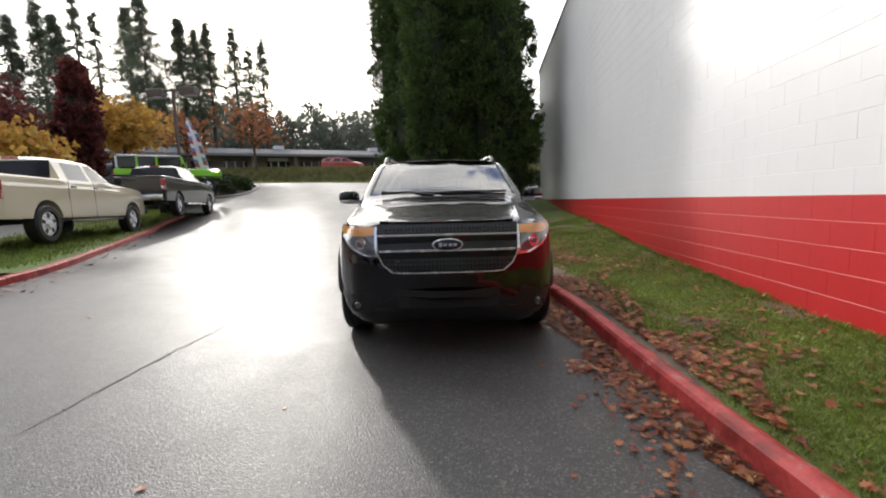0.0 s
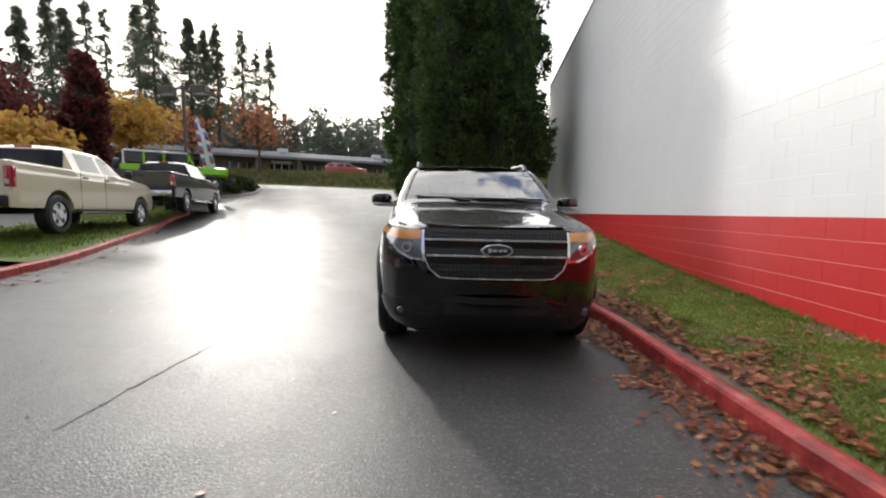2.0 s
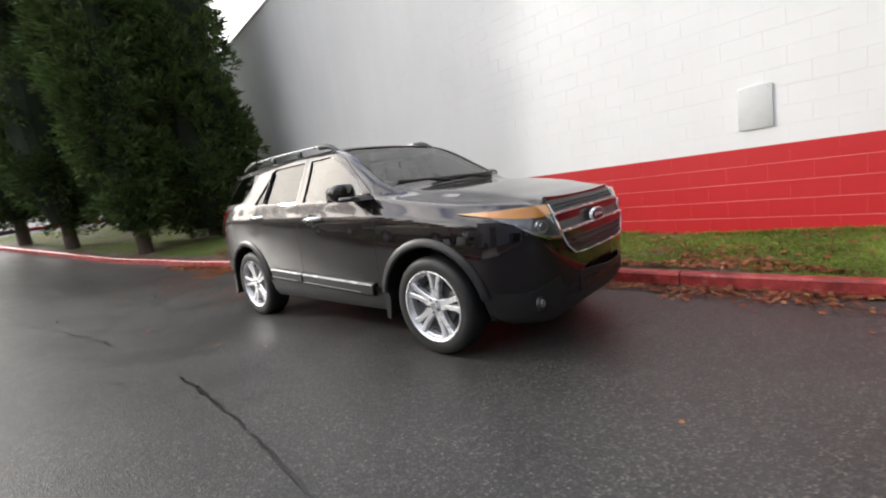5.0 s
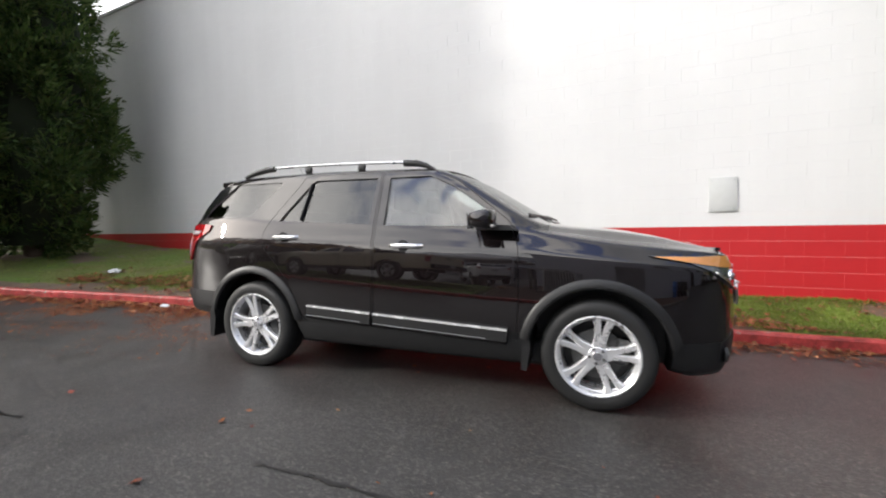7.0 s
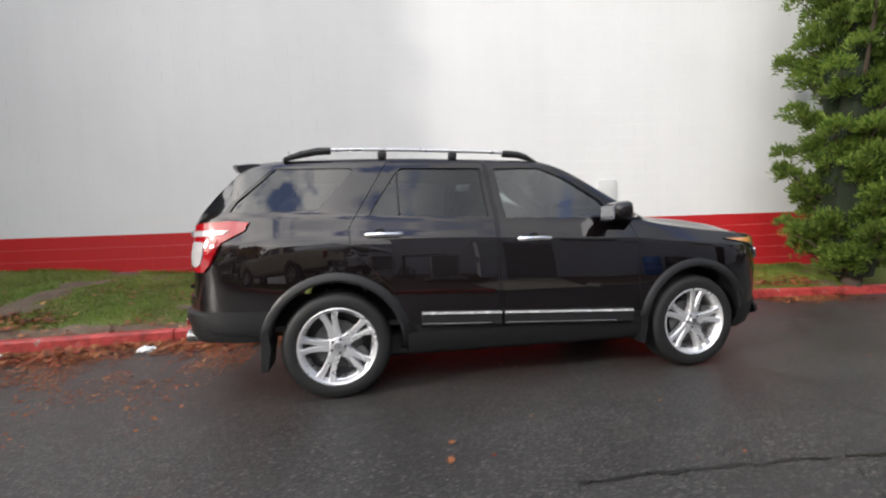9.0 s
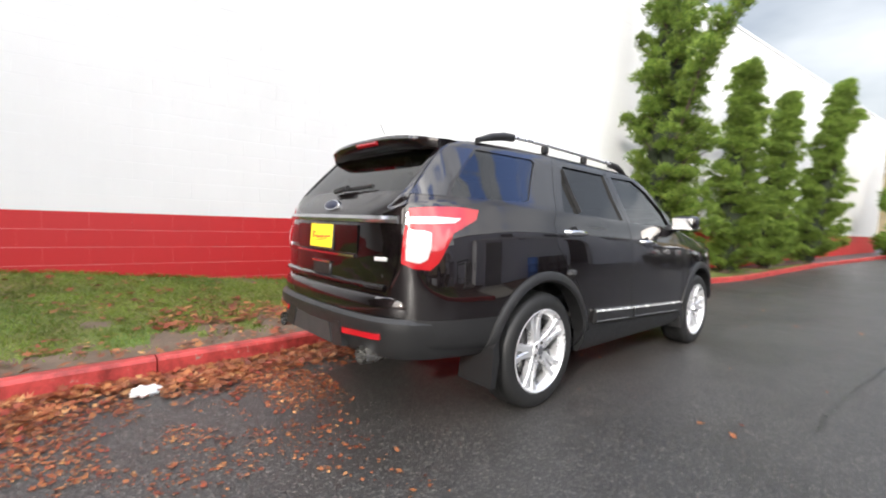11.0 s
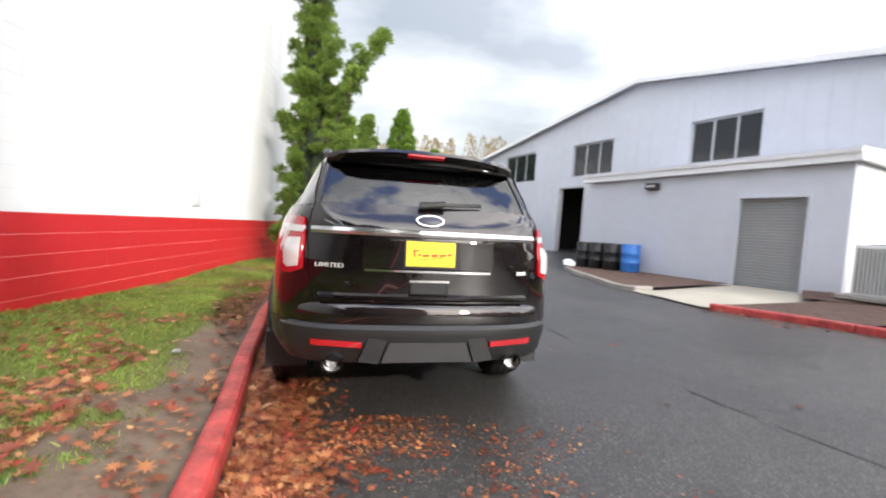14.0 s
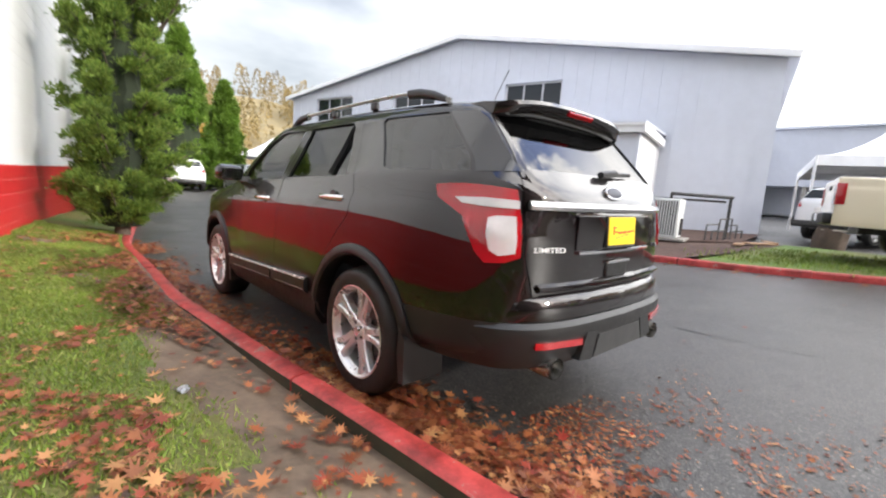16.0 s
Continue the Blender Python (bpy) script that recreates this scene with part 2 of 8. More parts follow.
M_SKID = simple("grey_plastic", (0.030, 0.030, 0.031), 0.5, vary=0.1)
M_BRIGHT = simple("bright_trim", (0.80, 0.80, 0.80), 0.25, 0.45, 0.03)
M_GREYWALL = lap_metal("pale_grey_siding", (0.52, 0.54, 0.60))
M_TRIM = simple("white_trim", (0.72, 0.72, 0.73), 0.5, vary=0.05)
M_ROLL = simple("grey_roller_door", (0.26, 0.265, 0.27), 0.5, vary=0.08)
M_DARKROOM = simple("dark_workshop_wall", (0.03, 0.028, 0.026), 0.8)
M_WINFRAME = simple("window_frame_metal", (0.40, 0.40, 0.42), 0.4)
M_BLACKPL = simple("black_plastic", (0.013, 0.013, 0.0135), 0.42, vary=0.15, scale=30)
M_RUBBER = simple("tyre_rubber", (0.013, 0.013, 0.013), 0.55, vary=0.2, scale=25)
M_ALU = simple("machined_alloy", (0.80, 0.80, 0.81), 0.30, 0.7, 0.04)
M_DARKMETAL = simple("dark_brake_metal", (0.10, 0.10, 0.10), 0.5, 0.7)
M_CHROME = simple("chrome", (0.82, 0.82, 0.84), 0.08, 1.0, 0.02)
M_GLASS = glass("clear_car_glass", (0.70, 0.78, 0.76), 0.01, 2.3)
M_TINT = glass("privacy_glass", (0.09, 0.10, 0.11), 0.01, 1.85)
M_GLOSSBLACK = simple("gloss_black_glass", (0.010, 0.010, 0.013), 0.04, 0.0, 0.1, coat=1.0)
M_FARGLASS = simple("dark_window_glass", (0.015, 0.018, 0.022), 0.06, 0.0, 0.1)
M_INT = simple("cabin_trim", (0.10, 0.095, 0.09), 0.7, vary=0.1)
M_AMBER = simple("amber_lens", (0.74, 0.32, 0.09), 0.1, 0.0, 0.1, coat=1.0)
M_REDLENS = simple("red_lens", (0.36, 0.006, 0.012), 0.09, 0.0, 0.1, coat=1.0)
M_CLEARLENS = simple("clear_lens", (0.62, 0.59, 0.59), 0.08, 0.2, 0.15, coat=1.0)
M_LAMPGREY = simple("lamp_bowl", (0.17, 0.175, 0.19), 0.12, 0.6, 0.25, coat=1.0)
M_YELLOW = simple("yellow_plate", (0.85, 0.62, 0.02), 0.4, vary=0.05)
M_COVER = simple("cover_grey", (0.60, 0.61, 0.60), 0.65, vary=0.05)
M_REDINK = simple("red_print", (0.62, 0.05, 0.03), 0.5)
M_BLUE = simple("badge_blue", (0.014, 0.018, 0.04), 0.45, 0.0)
M_BARK = simple("bark", (0.09, 0.065, 0.048), 0.9, vary=0.35, scale=20, bumpy=0.8)
M_BLUEBARREL = simple("blue_plastic", (0.03, 0.16, 0.52), 0.4, vary=0.12)
M_PAPER = simple("white_litter", (0.75, 0.77, 0.78), 0.5, vary=0.08)
M_BAR = simple("brushed_bright_bar", (0.50, 0.50, 0.51), 0.16, 0.95, 0.05)
M_EXHAUST = simple("sooty_chrome", (0.38, 0.37, 0.35), 0.25, 0.9, 0.2)
M_STEEL = simple("galvanised_steel", (0.45, 0.46, 0.47), 0.4, 0.7, 0.15)
M_TENT = simple("white_canvas", (0.78, 0.78, 0.79), 0.7, vary=0.05)


def car_paint(name, col, metal=0.5, flake=0.3, rough=0.32, coat=1.5):
    m, n, l, b = nodes_of(name)
    v = coords(n, l)
    f = noise_tex(n, l, v, 900.0, 2.0)
    d = noise_tex(n, l, v, 2.2, 6.0, 0.7)
    c = ramp(n, l, f, [(0.3, tuple(x * (1 - flake) for x in col)), (0.7, tuple(x * (1 + flake) for x in col))])
    l.new(c, b.inputs["Base Color"])
    b.inputs["Metallic"].default_value = metal
    b.inputs["Roughness"].default_value = rough
    b.inputs["Specular IOR Level"].default_value = 0.1
    b.inputs["Coat Weight"].default_value = 1.0
    b.inputs["Coat IOR"].default_value = coat
    l.new(ramp(n, l, d, [(0.35, grey(0.0)), (0.8, grey(0.035))]), b.inputs["Coat Roughness"])
    return m


M_PAINT = car_paint("dark_brown_metallic", (0.0080, 0.0052, 0.0058), 0.7, 0.5, 0.40, 1.65)
M_TANPAINT = car_paint("sand_paint", (0.68, 0.60, 0.43), 0.0, 0.05)
M_BLACKPAINT = car_paint("black_paint", (0.012, 0.012, 0.014), 0.2)
M_LIME = car_paint("lime_paint", (0.27, 0.62, 0.015), 0.0, 0.05)
M_WHITEPAINT = car_paint("white_paint", (0.72, 0.72, 0.73), 0.0, 0.04)
M_SILVERPAINT = car_paint("silver_paint", (0.34, 0.36, 0.37), 0.5, 0.15)

# geometry helpers
def link_mesh(name, bm, mat, parent=None, label="", smooth=None):
    me = bpy.data.meshes.new(name)
    bm.to_mesh(me)
    bm.free()
    return finish(name, me, mat, parent, label, smooth)


def finish(name, me, mat, parent=None, label="", smooth=None):
    for m in (mat if isinstance(mat, (list, tuple)) else [mat]):
        me.materials.append(m)
    if smooth is not None:
        me.polygons.foreach_set("use_smooth", [True] * len(me.polygons))
        me.set_sharp_from_angle(angle=radians(smooth))
    ob = new(name, me)
    if parent is not None:
        ob.parent = parent
    if label:
        ob["label"] = label
    return ob


def part(name, bm, mat, parent, label="", smooth=None):
    return link_mesh(name, bm, mat, parent, label, smooth)


def empty(name, m=None, label="", category="", group="", kind=""):
    ob = new(name)
    ob.empty_display_size = 0.2
    if m is not None:
        ob.matrix_basis = m
    return tagged(ob, label, category, group, kind)


def py_mesh(name, verts, faces, mat, parent=None, label="", smooth=None):
    me = bpy.data.meshes.new(name)
    me.from_pydata([tuple(v) for v in verts], [], [tuple(f) for f in faces])
    me.update()
    return finish(name, me, mat, parent, label, smooth)


def box_bm(size, m=None, bevel=0.0, seg=1, bm=None):
    """A box of that size with its middle at the origin of m, its edges rounded."""
    own = bmesh.new()
    bmesh.ops.create_cube(own, size=1.0, matrix=Matrix.Diagonal((*size, 1)))
    if bevel:
        bmesh.ops.bevel(own, geom=own.edges[:], offset=bevel, segments=seg, affect="EDGES", profile=0.5)
    if m is not None:
        own.transform(m)
    if bm is None:
        return own
    add_bm(bm, own)
    return bm


def add_bm(bm, other):
    me = bpy.data.meshes.new("tmp")
    other.to_mesh(me)
    other.free()
    bm.from_mesh(me)
    bpy.data.meshes.remove(me)


def tube_bm(r, length, m=None, seg=24, r2=None, bm=None, bevel=0.0):
    """A cylinder or cone along z, from z=0 to length."""
    own = bmesh.new()
    bmesh.ops.create_cone(own, cap_ends=True, segments=seg, radius1=r, radius2=r if r2 is None else r2, depth=length, matrix=Matrix.Translation((0, 0, length / 2)))
    if bevel:
        es = [e for e in own.edges if len(e.link_faces) == 2 and abs(e.verts[0].co.z - e.verts[1].co.z) < 1e-6]
        bmesh.ops.bevel(own, geom=es, offset=bevel, segments=2, affect="EDGES", profile=0.5)
    if m is not None:
        own.transform(m)
    if bm is None:
        return own
    add_bm(bm, own)
    return bm


def between(a, b):
    """The matrix that lays z along the way from a to b, and the way's length."""
    a, b = Vector(a), Vector(b)
    d = b - a
    return Matrix.Translation(a) @ d.to_track_quat("Z", "Y").to_matrix().to_4x4(), d.length


def rod(bm, a, b, r, seg=8, r2=None):
    m, ln = between(a, b)
    return tube_bm(r, ln, m, seg, r2, bm)


def prism_bm(poly, axis, lo, hi, bm=None):
    """A prism over a polygon, extruded along axis x, y or z from lo to hi."""
    own = bmesh.new()
    put = {"x": lambda p, h: (h, p[0], p[1]), "y": lambda p, h: (p[0], h, p[1]), "z": lambda p, h: (p[0], p[1], h)}[axis]
    a = [own.verts.new(put(p, lo)) for p in poly]
    b = [own.verts.new(put(p, hi)) for p in poly]
    n = len(poly)
    own.faces.new(a)
    own.faces.new(b[::-1])
    for i in range(n):
        own.faces.new((a[i], b[i], b[(i + 1) % n], a[(i + 1) % n]))
    bmesh.ops.recalc_face_normals(own, faces=own.faces[:])
    if bm is None:
        return own
    add_bm(bm, own)
    return bm


def sweep_bm(path, profile, closed_profile=False, up=(0, 0, 1), bm=None, ends=True):
    """Sweeps a profile of (out, up) along a path; out is to the right of the way along it."""
    own = bmesh.new()
    up = Vector(up)
    pts = [Vector(p) for p in path]
    rows = []
    for i, p in enumerate(pts):
        d = (pts[min(i + 1, len(pts) - 1)] - pts[max(i - 1, 0)]).normalized()
        side = d.cross(up).normalized()
        u = side.cross(d).normalized()
        rows.append([own.verts.new(p + side * o + u * h) for o, h in profile])
    k = len(profile)
    for r0, r1 in zip(rows, rows[1:]):
        for j in range(k if closed_profile else k - 1):
            own.faces.new((r0[j], r0[(j + 1) % k], r1[(j + 1) % k], r1[j]))
    if ends and closed_profile:
        own.faces.new(rows[0])
        own.faces.new(rows[-1][::-1])
    bmesh.ops.recalc_face_normals(own, faces=own.faces[:])
    if bm is None:
        return own
    add_bm(bm, own)
    return bm


def interp(x, xs, ys):
    return float(np.interp(x, xs, ys))


def smooth_line(pts, n):
    """Catmull-Rom points along a line of any dimension."""
    p = [Vector(q) for q in pts]
    p = [p[0] * 2 - p[1]] + p + [p[-1] * 2 - p[-2]]
    out = []
    for i in range(1, len(p) - 2):
        for k in range(n):
            t = k / n
            a, b, c, d = p[i - 1:i + 3]
            out.append(0.5 * ((2 * b) + (c - a) * t + (2 * a - 5 * b + 4 * c - d) * t * t + (3 * b - a - 3 * c + d) * t ** 3))
    out.append(p[-2].copy())
    return out


# the lie of the land
PROF_Y, PROF_Z = (-400, -60, -30, -21, -14.5, -9, -4, 0, 6, 9, 12, 16, 20, 30, 34, 60, 400), (1.5, 0.6, 0.35, 0.24, 0.14, -0.08, -0.07, 0.0, 0.105, 0.20, 0.42, 0.90, 1.42, 2.60, 2.80, 3.6, 12.0)
CROSS_X, CROSS_Z = (-300, -40, -14, -7.5, -2.5, 0, 1.2, 4, 300), (5.0, 1.6, 0.62, 0.32, 0.044, 0.0, -0.021, -0.07, -0.4)


def road_z(x, y):
    return interp(y, PROF_Y, PROF_Z) + interp(x, CROSS_X, CROSS_Z)


WALL_X, WALL_TOP, BAND_Z = 3.172, 7.46, 1.165
WALL_S, WALL_N = -30.0, 18.5
KERB_R = smooth_line([(1.3, -34), (1.5, -20), (1.72, -10), (1.82, -5), (1.78, -3.2), (1.62, -2), (1.47, -0.8), (1.3, 0.6), (1.08, 1.6), (0.84, 2.7), (0.58, 3.75), (0.33, 4.9), (0.10, 6.0), (-0.2, 7.2), (-0.75, 9.0), (-1.8, 11.6), (-3.3, 15.0), (-4.9, 18.4), (-5.5, 20.6), (-5.0, 22.2), (-3.2, 23.2), (2, 24.0), (9, 24.6)], 8)
KR_Y = [p[1] for p in KERB_R]


def kerb_x(y):
    k = next((i for i, v in enumerate(KR_Y) if v > 21.0), len(KR_Y))
    return interp(y, KR_Y[:k], [p[0] for p in KERB_R[:k]])


KERB_H, KERB_W = 0.13, 0.142
BASE_Y, BASE_Z = (-40, -30, -12, -5, -2.5, -0.6, 2.0, 3.5, 5.6, 8.2, 12, 18.5, 26), (-0.75, -0.5, -0.05, 0.2, 0.21, 0.15, 0.23, 0.3, 0.46, 0.62, 0.78, 1.3, 2.2)


def verge_z(x, y):
    kx = kerb_x(y)
    lo = road_z(kx, y) + KERB_H - 0.01 - interp(y, (0.3, 2.0, 3.2, 9.0), (0.0, 0.045, 0.085, 0.06))
    t = min(max((x - kx - KERB_W) / max(WALL_X - kx - KERB_W, 0.2), 0), 1)
    wob = 0.018 * noise.noise((x * 1.3, y * 1.3, 0)) + 0.008 * noise.noise((x * 6, y * 6, 3))
    return lo + (interp(y, BASE_Y, BASE_Z) - lo) * t + wob * min(1, 4 * t + 0.2)


CAR = Matrix.Rotation(radians(7.5), 4, "Z") @ Matrix.Rotation(radians(1.0), 4, "X") @ Matrix.Rotation(radians(1.0), 4, "Y")

# ground: one sheet to the horizon
def ground_sheet():
    xs = sorted(set([round(v, 3) for v in np.concatenate([np.linspace(-600, -60, 12), np.linspace(-60, -16, 23), np.arange(-16, 6.01, 0.5), np.linspace(8, 60, 14), np.linspace(80, 600, 10)])]))
    ys = sorted(set([round(v, 3) for v in np.concatenate([np.linspace(-600, -70, 10), np.linspace(-60, -16, 20), np.arange(-15, 36.01, 0.5), np.linspace(38, 80, 15), np.linspace(100, 600, 10)])]))
    vs = [(x, y, road_z(x, y)) for y in ys for x in xs]
    n = len(xs)
    fs = [(j * n + i, j * n + i + 1, (j + 1) * n + i + 1, (j + 1) * n + i) for j in range(len(ys) - 1) for i in range(n - 1)]
    ob = py_mesh("ground", vs, fs, M_ASPHALT, smooth=60)
    return tagged(ob, "wet dark grey asphalt road and lot, rising gently", "ground", kind="structure")


ground_sheet()


def bare(x, y):
    """How bare of grass the verge is there, 0 to 1."""
    d = x - kerb_x(y) - KERB_W
    n1 = noise.noise((x * 1.2, y * 1.2, 40)) + 0.5 * noise.noise((x * 3.1, y * 3.1, 41))
    strip = max(0, 1 - d / (0.75 if y > 1.5 else 0.22)) * min(1, max(0, (y + 3) / 3))
    return min(1, max(0, 1.25 * strip + 1.2 * max(0, n1 - 0.06) + (0.3 if 4 < y else 0) * max(0, n1)))


def verge_sheet(name, rows_y, label):
    vs, fs, n = [], [], 40
    for y in rows_y:
        x0 = kerb_x(y) + KERB_W * 0.6
        for i in range(n + 1):
            x = x0 + (WALL_X + 0.06 - x0) * i / n
            vs.append((x, y, verge_z(x, y)))
    for j in range(len(rows_y) - 1):
        for i in range(n):
            a = j * (n + 1) + i
            fs.append((a, a + 1, a + n + 2, a + n + 1))
    ob = py_mesh(name, vs, fs, [M_VERGE, M_SOIL], smooth=60)
    for p in ob.data.polygons:
        p.material_index = 1 if bare(p.center.x, p.center.y) > 0.5 else 0
    return tagged(ob, label, "grass verge", kind="structure")


verge_sheet("verge_ground", [-34 + 0.25 * i for i in range(116)] + [-5 + 0.07 * i for i in range(201)] + [9.2 + 0.25 * i for i in range(46)], "mossy grass verge with bare soil between the red kerb and the wall")


def island(name, outline, lift, mat, label, cat="planting bed"):
    """Raised ground inside an outline, following the lie of the land."""
    bm = bmesh.new()
    vs = [bm.verts.new((x, y, road_z(x, y) + lift)) for x, y in outline]
    es = [bm.edges.new((vs[i], vs[(i + 1) % len(vs)])) for i in range(len(vs))]
    bmesh.ops.triangle_fill(bm, edges=es, use_beauty=True)
    bmesh.ops.subdivide_edges(bm, edges=bm.edges[:], cuts=3, use_grid_fill=True)
    bmesh.ops.recalc_face_normals(bm, faces=bm.faces[:])
    for f in bm.faces:
        if f.normal.z < 0:
            f.normal_flip()
    for v in bm.verts:
        v.co.z = road_z(v.co.x, v.co.y) + lift + 0.02 * noise.noise((v.co.x * 2, v.co.y * 2, 1))
    return tagged(link_mesh(name, bm, mat, smooth=60), label, cat, kind="structure")


def kerb_stones(name, line, h, w, step, mat, label, back=None):
    """A kerb of cast pieces with joints between them, each a part of the kerb."""
    kerb = empty(name, None, label, "kerb", kind="structure")
    prof = [(0.0, -0.12), (0.012, h - 0.025), (0.03, h - 0.004), (w * 0.5, h), (w - 0.02, h - 0.004), (w, h - 0.02), (w, -0.12)]
    length = [0.0]
    for a, b in zip(line, line[1:]):
        length.append(length[-1] + (Vector(b[:2]) - Vector(a[:2])).length)
    pieces = max(int(length[-1] / step), 1)
    for k in range(pieces):
        s0, s1 = length[-1] * k / pieces + 0.006, length[-1] * (k + 1) / pieces - 0.006
        pts = []
        for i in range(5):
            s = s0 + (s1 - s0) * i / 4
            x, y = interp(s, length, [p[0] for p in line]), interp(s, length, [p[1] for p in line])
            pts.append((x, y, road_z(x, y) + random.uniform(-0.004, 0.004)))
        bm = sweep_bm(pts, prof, True)
        if back:
            bm.normal_update()
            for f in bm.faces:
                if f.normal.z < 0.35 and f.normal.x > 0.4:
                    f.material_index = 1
        part("kerb_stone", bm, [mat, back] if back else mat, kerb, smooth=35)
    return kerb


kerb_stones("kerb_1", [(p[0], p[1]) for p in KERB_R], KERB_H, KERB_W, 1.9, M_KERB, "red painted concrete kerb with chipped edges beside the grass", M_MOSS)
WKERB_A = smooth_line([(-5.75, -0.55), (-6.3, 0.6), (-7.0, 2.5), (-8.3, 4.9), (-10.0, 8.0), (-11.6, 10.9), (-12.2, 12.6), (-12.7, 13.2)], 6)
WKERB_B = smooth_line([(-7.6, -10.2), (-6.6, -9.3), (-6.0, -7.6), (-5.75, -5.2), (-5.6, -3.2), (-6.2, -2.95)], 6)
WKERB_C = smooth_line([(-15.8, 18.5), (-14.6, 19.5), (-14.6, 22), (-16.5, 26.5), (-19, 29)], 6)
kerb_stones("kerb_2", [(p[0], p[1]) for p in WKERB_A][::-1], 0.12, 0.15, 1.9, M_KERB, "red painted kerb along a strip of grass with parked trucks")
kerb_stones("kerb_3", [(p[0], p[1]) for p in WKERB_B][::-1], 0.12, 0.15, 1.6, M_CONC, "bare concrete kerb round a mulched bed")
kerb_stones("kerb_4", [(p[0], p[1]) for p in WKERB_C][::-1], 0.12, 0.15, 1.9, M_CONC, "grey kerb round a bed of low shrubs")
island("lawn_strip", [(p[0] - 0.1, p[1]) for p in WKERB_A if p[1] > 1.2] + [(-14.5, 13.0), (-13.2, 9.0), (-11.8, 4.0), (-11.5, 1.3)], 0.11, M_VERGE, "wet green lawn strip behind a red kerb", "lawn")
island("mulch_bed", [(p[0] - 0.1, p[1]) for p in WKERB_B] + [(-8.9, -3.9), (-7.35, -9.0)], 0.10, M_MULCH, "dark red-brown bark mulch bed beside the grey building")
island("mulch_bed", [(-8.2, -1.2), (-8.6, -0.9), (-10.9, 0.5), (-14.4, -0.2), (-13.2, -3.2), (-10.0, -2.2), (-9.6, -2.6)], 0.115, M_MULCH, "bark mulch round an outdoor air conditioner")
island("mulch_bed", [(p[0] - 0.1, p[1]) for p in WKERB_A if p[1] < 1.4] + [(-11.5, 1.4), (-12.0, -0.2), (-9.9, -2.0), (-8.4, -1.0)], 0.09, M_MULCH, "wet bark mulch between the red kerb and the warehouse")
island("concrete_apron", [(-5.65, -2.95), (-5.72, -0.6), (-8.3, -0.95), (-9.75, -2.75), (-9.25, -4.3), (-6.3, -2.9)], 0.035, M_PAD, "pale wet concrete apron before a roller door", "driveway")
island("raised_lot", [(-20.5, 12.0), (-15.6, 14.2), (-13.6, 16.6), (-14.8, 18.0), (-20.5, 18.0)], 0.40, M_ASPHALT, "raised wet asphalt lot behind the parked trucks", "parking lot")
island("shrub_bed", [(p[0] - 0.1, p[1]) for p in WKERB_C] + [(-24, 30), (-24, 22), (-18, 18.5)], 0.11, M_MULCH, "planting bed with low shrubs and fallen leaves")


def bank():
    """The grassed bank across the street."""
    vs, fs = [], []
    xs = np.linspace(-75, 40, 116)
    prof = [(32.0, 0.0), (32.3, 0.14), (34.0, 0.75), (36.5, 1.25), (40.0, 1.35), (46.0, 1.4)]
    for x in xs:
        for y, h in prof:
            vs.append((x, y, road_z(x, y) + h + 0.06 * noise.noise((x * 0.8, y * 0.8, 5)) * (h > 0.1)))
    k = len(prof)
    for i in range(len(xs) - 1):
        for j in range(k - 1):
            fs.append((i * k + j, (i + 1) * k + j, (i + 1) * k + j + 1, i * k + j + 1))
    tagged(py_mesh("grass_bank", vs, fs, M_VERGE, smooth=60), "rough grassy bank along the far street", "bank", kind="structure")


bank()


def strip_mark(name, pts, width, mat, label, cat):
    """A painted line or a tar seam lying on the road."""
    bm = bmesh.new()
    rows = []
    for i, p in enumerate(pts):
        d = (Vector(pts[min(i + 1, len(pts) - 1)]) - Vector(pts[max(i - 1, 0)])).normalized()
        s = Vector((d.y, -d.x)) * width / 2 * (0.3 + 1.2 * random.random())
        rows.append([bm.verts.new((p[0] + k * s.x, p[1] + k * s.y, road_z(p[0] + k * s.x, p[1] + k * s.y) + 0.005)) for k in (-1, 1)])
    for a, b in zip(rows, rows[1:]):
        bm.faces.new((a[0], a[1], b[1], b[0]))
    bmesh.ops.recalc_face_normals(bm, faces=bm.faces[:])
    return tagged(link_mesh(name, bm, mat), label, cat, kind="structure")


SEAM = smooth_line([(-1.7, -30.0), (-1.85, -16.0), (-1.95, -10.5), (-2.16, -3.2), (-2.26, -2.2), (-2.3, -1.2), (-2.31, -0.2), (-2.35, 0.6), (-2.42, 1.4), (-2.58, 2.4), (-2.8, 3.4), (-3.15, 4.6), (-3.8, 6.6), (-4.9, 9.5)], 10)
random.seed(12)
SEAM_BITS, bit = [], []
for k, p in enumerate(SEAM):
    bit.append((p[0] + random.uniform(-0.010, 0.010), p[1]))
    if len(bit) > 5 and random.random() < 0.16:
        SEAM_BITS.append(bit)
        bit = []
for k, bit in enumerate(SEAM_BITS):
    if k % 3 == 1:
        continue
    strip_mark("asphalt_seam", bit, 0.022, M_TAR, "dark tarred seam winding along the wet asphalt", "road seam")
strip_mark("road_line", [(-11.2 + 0.04 * i, 22 + 0.5 * i) for i in range(14)], 0.12, M_LINE, "worn white line on the wet asphalt", "road marking")

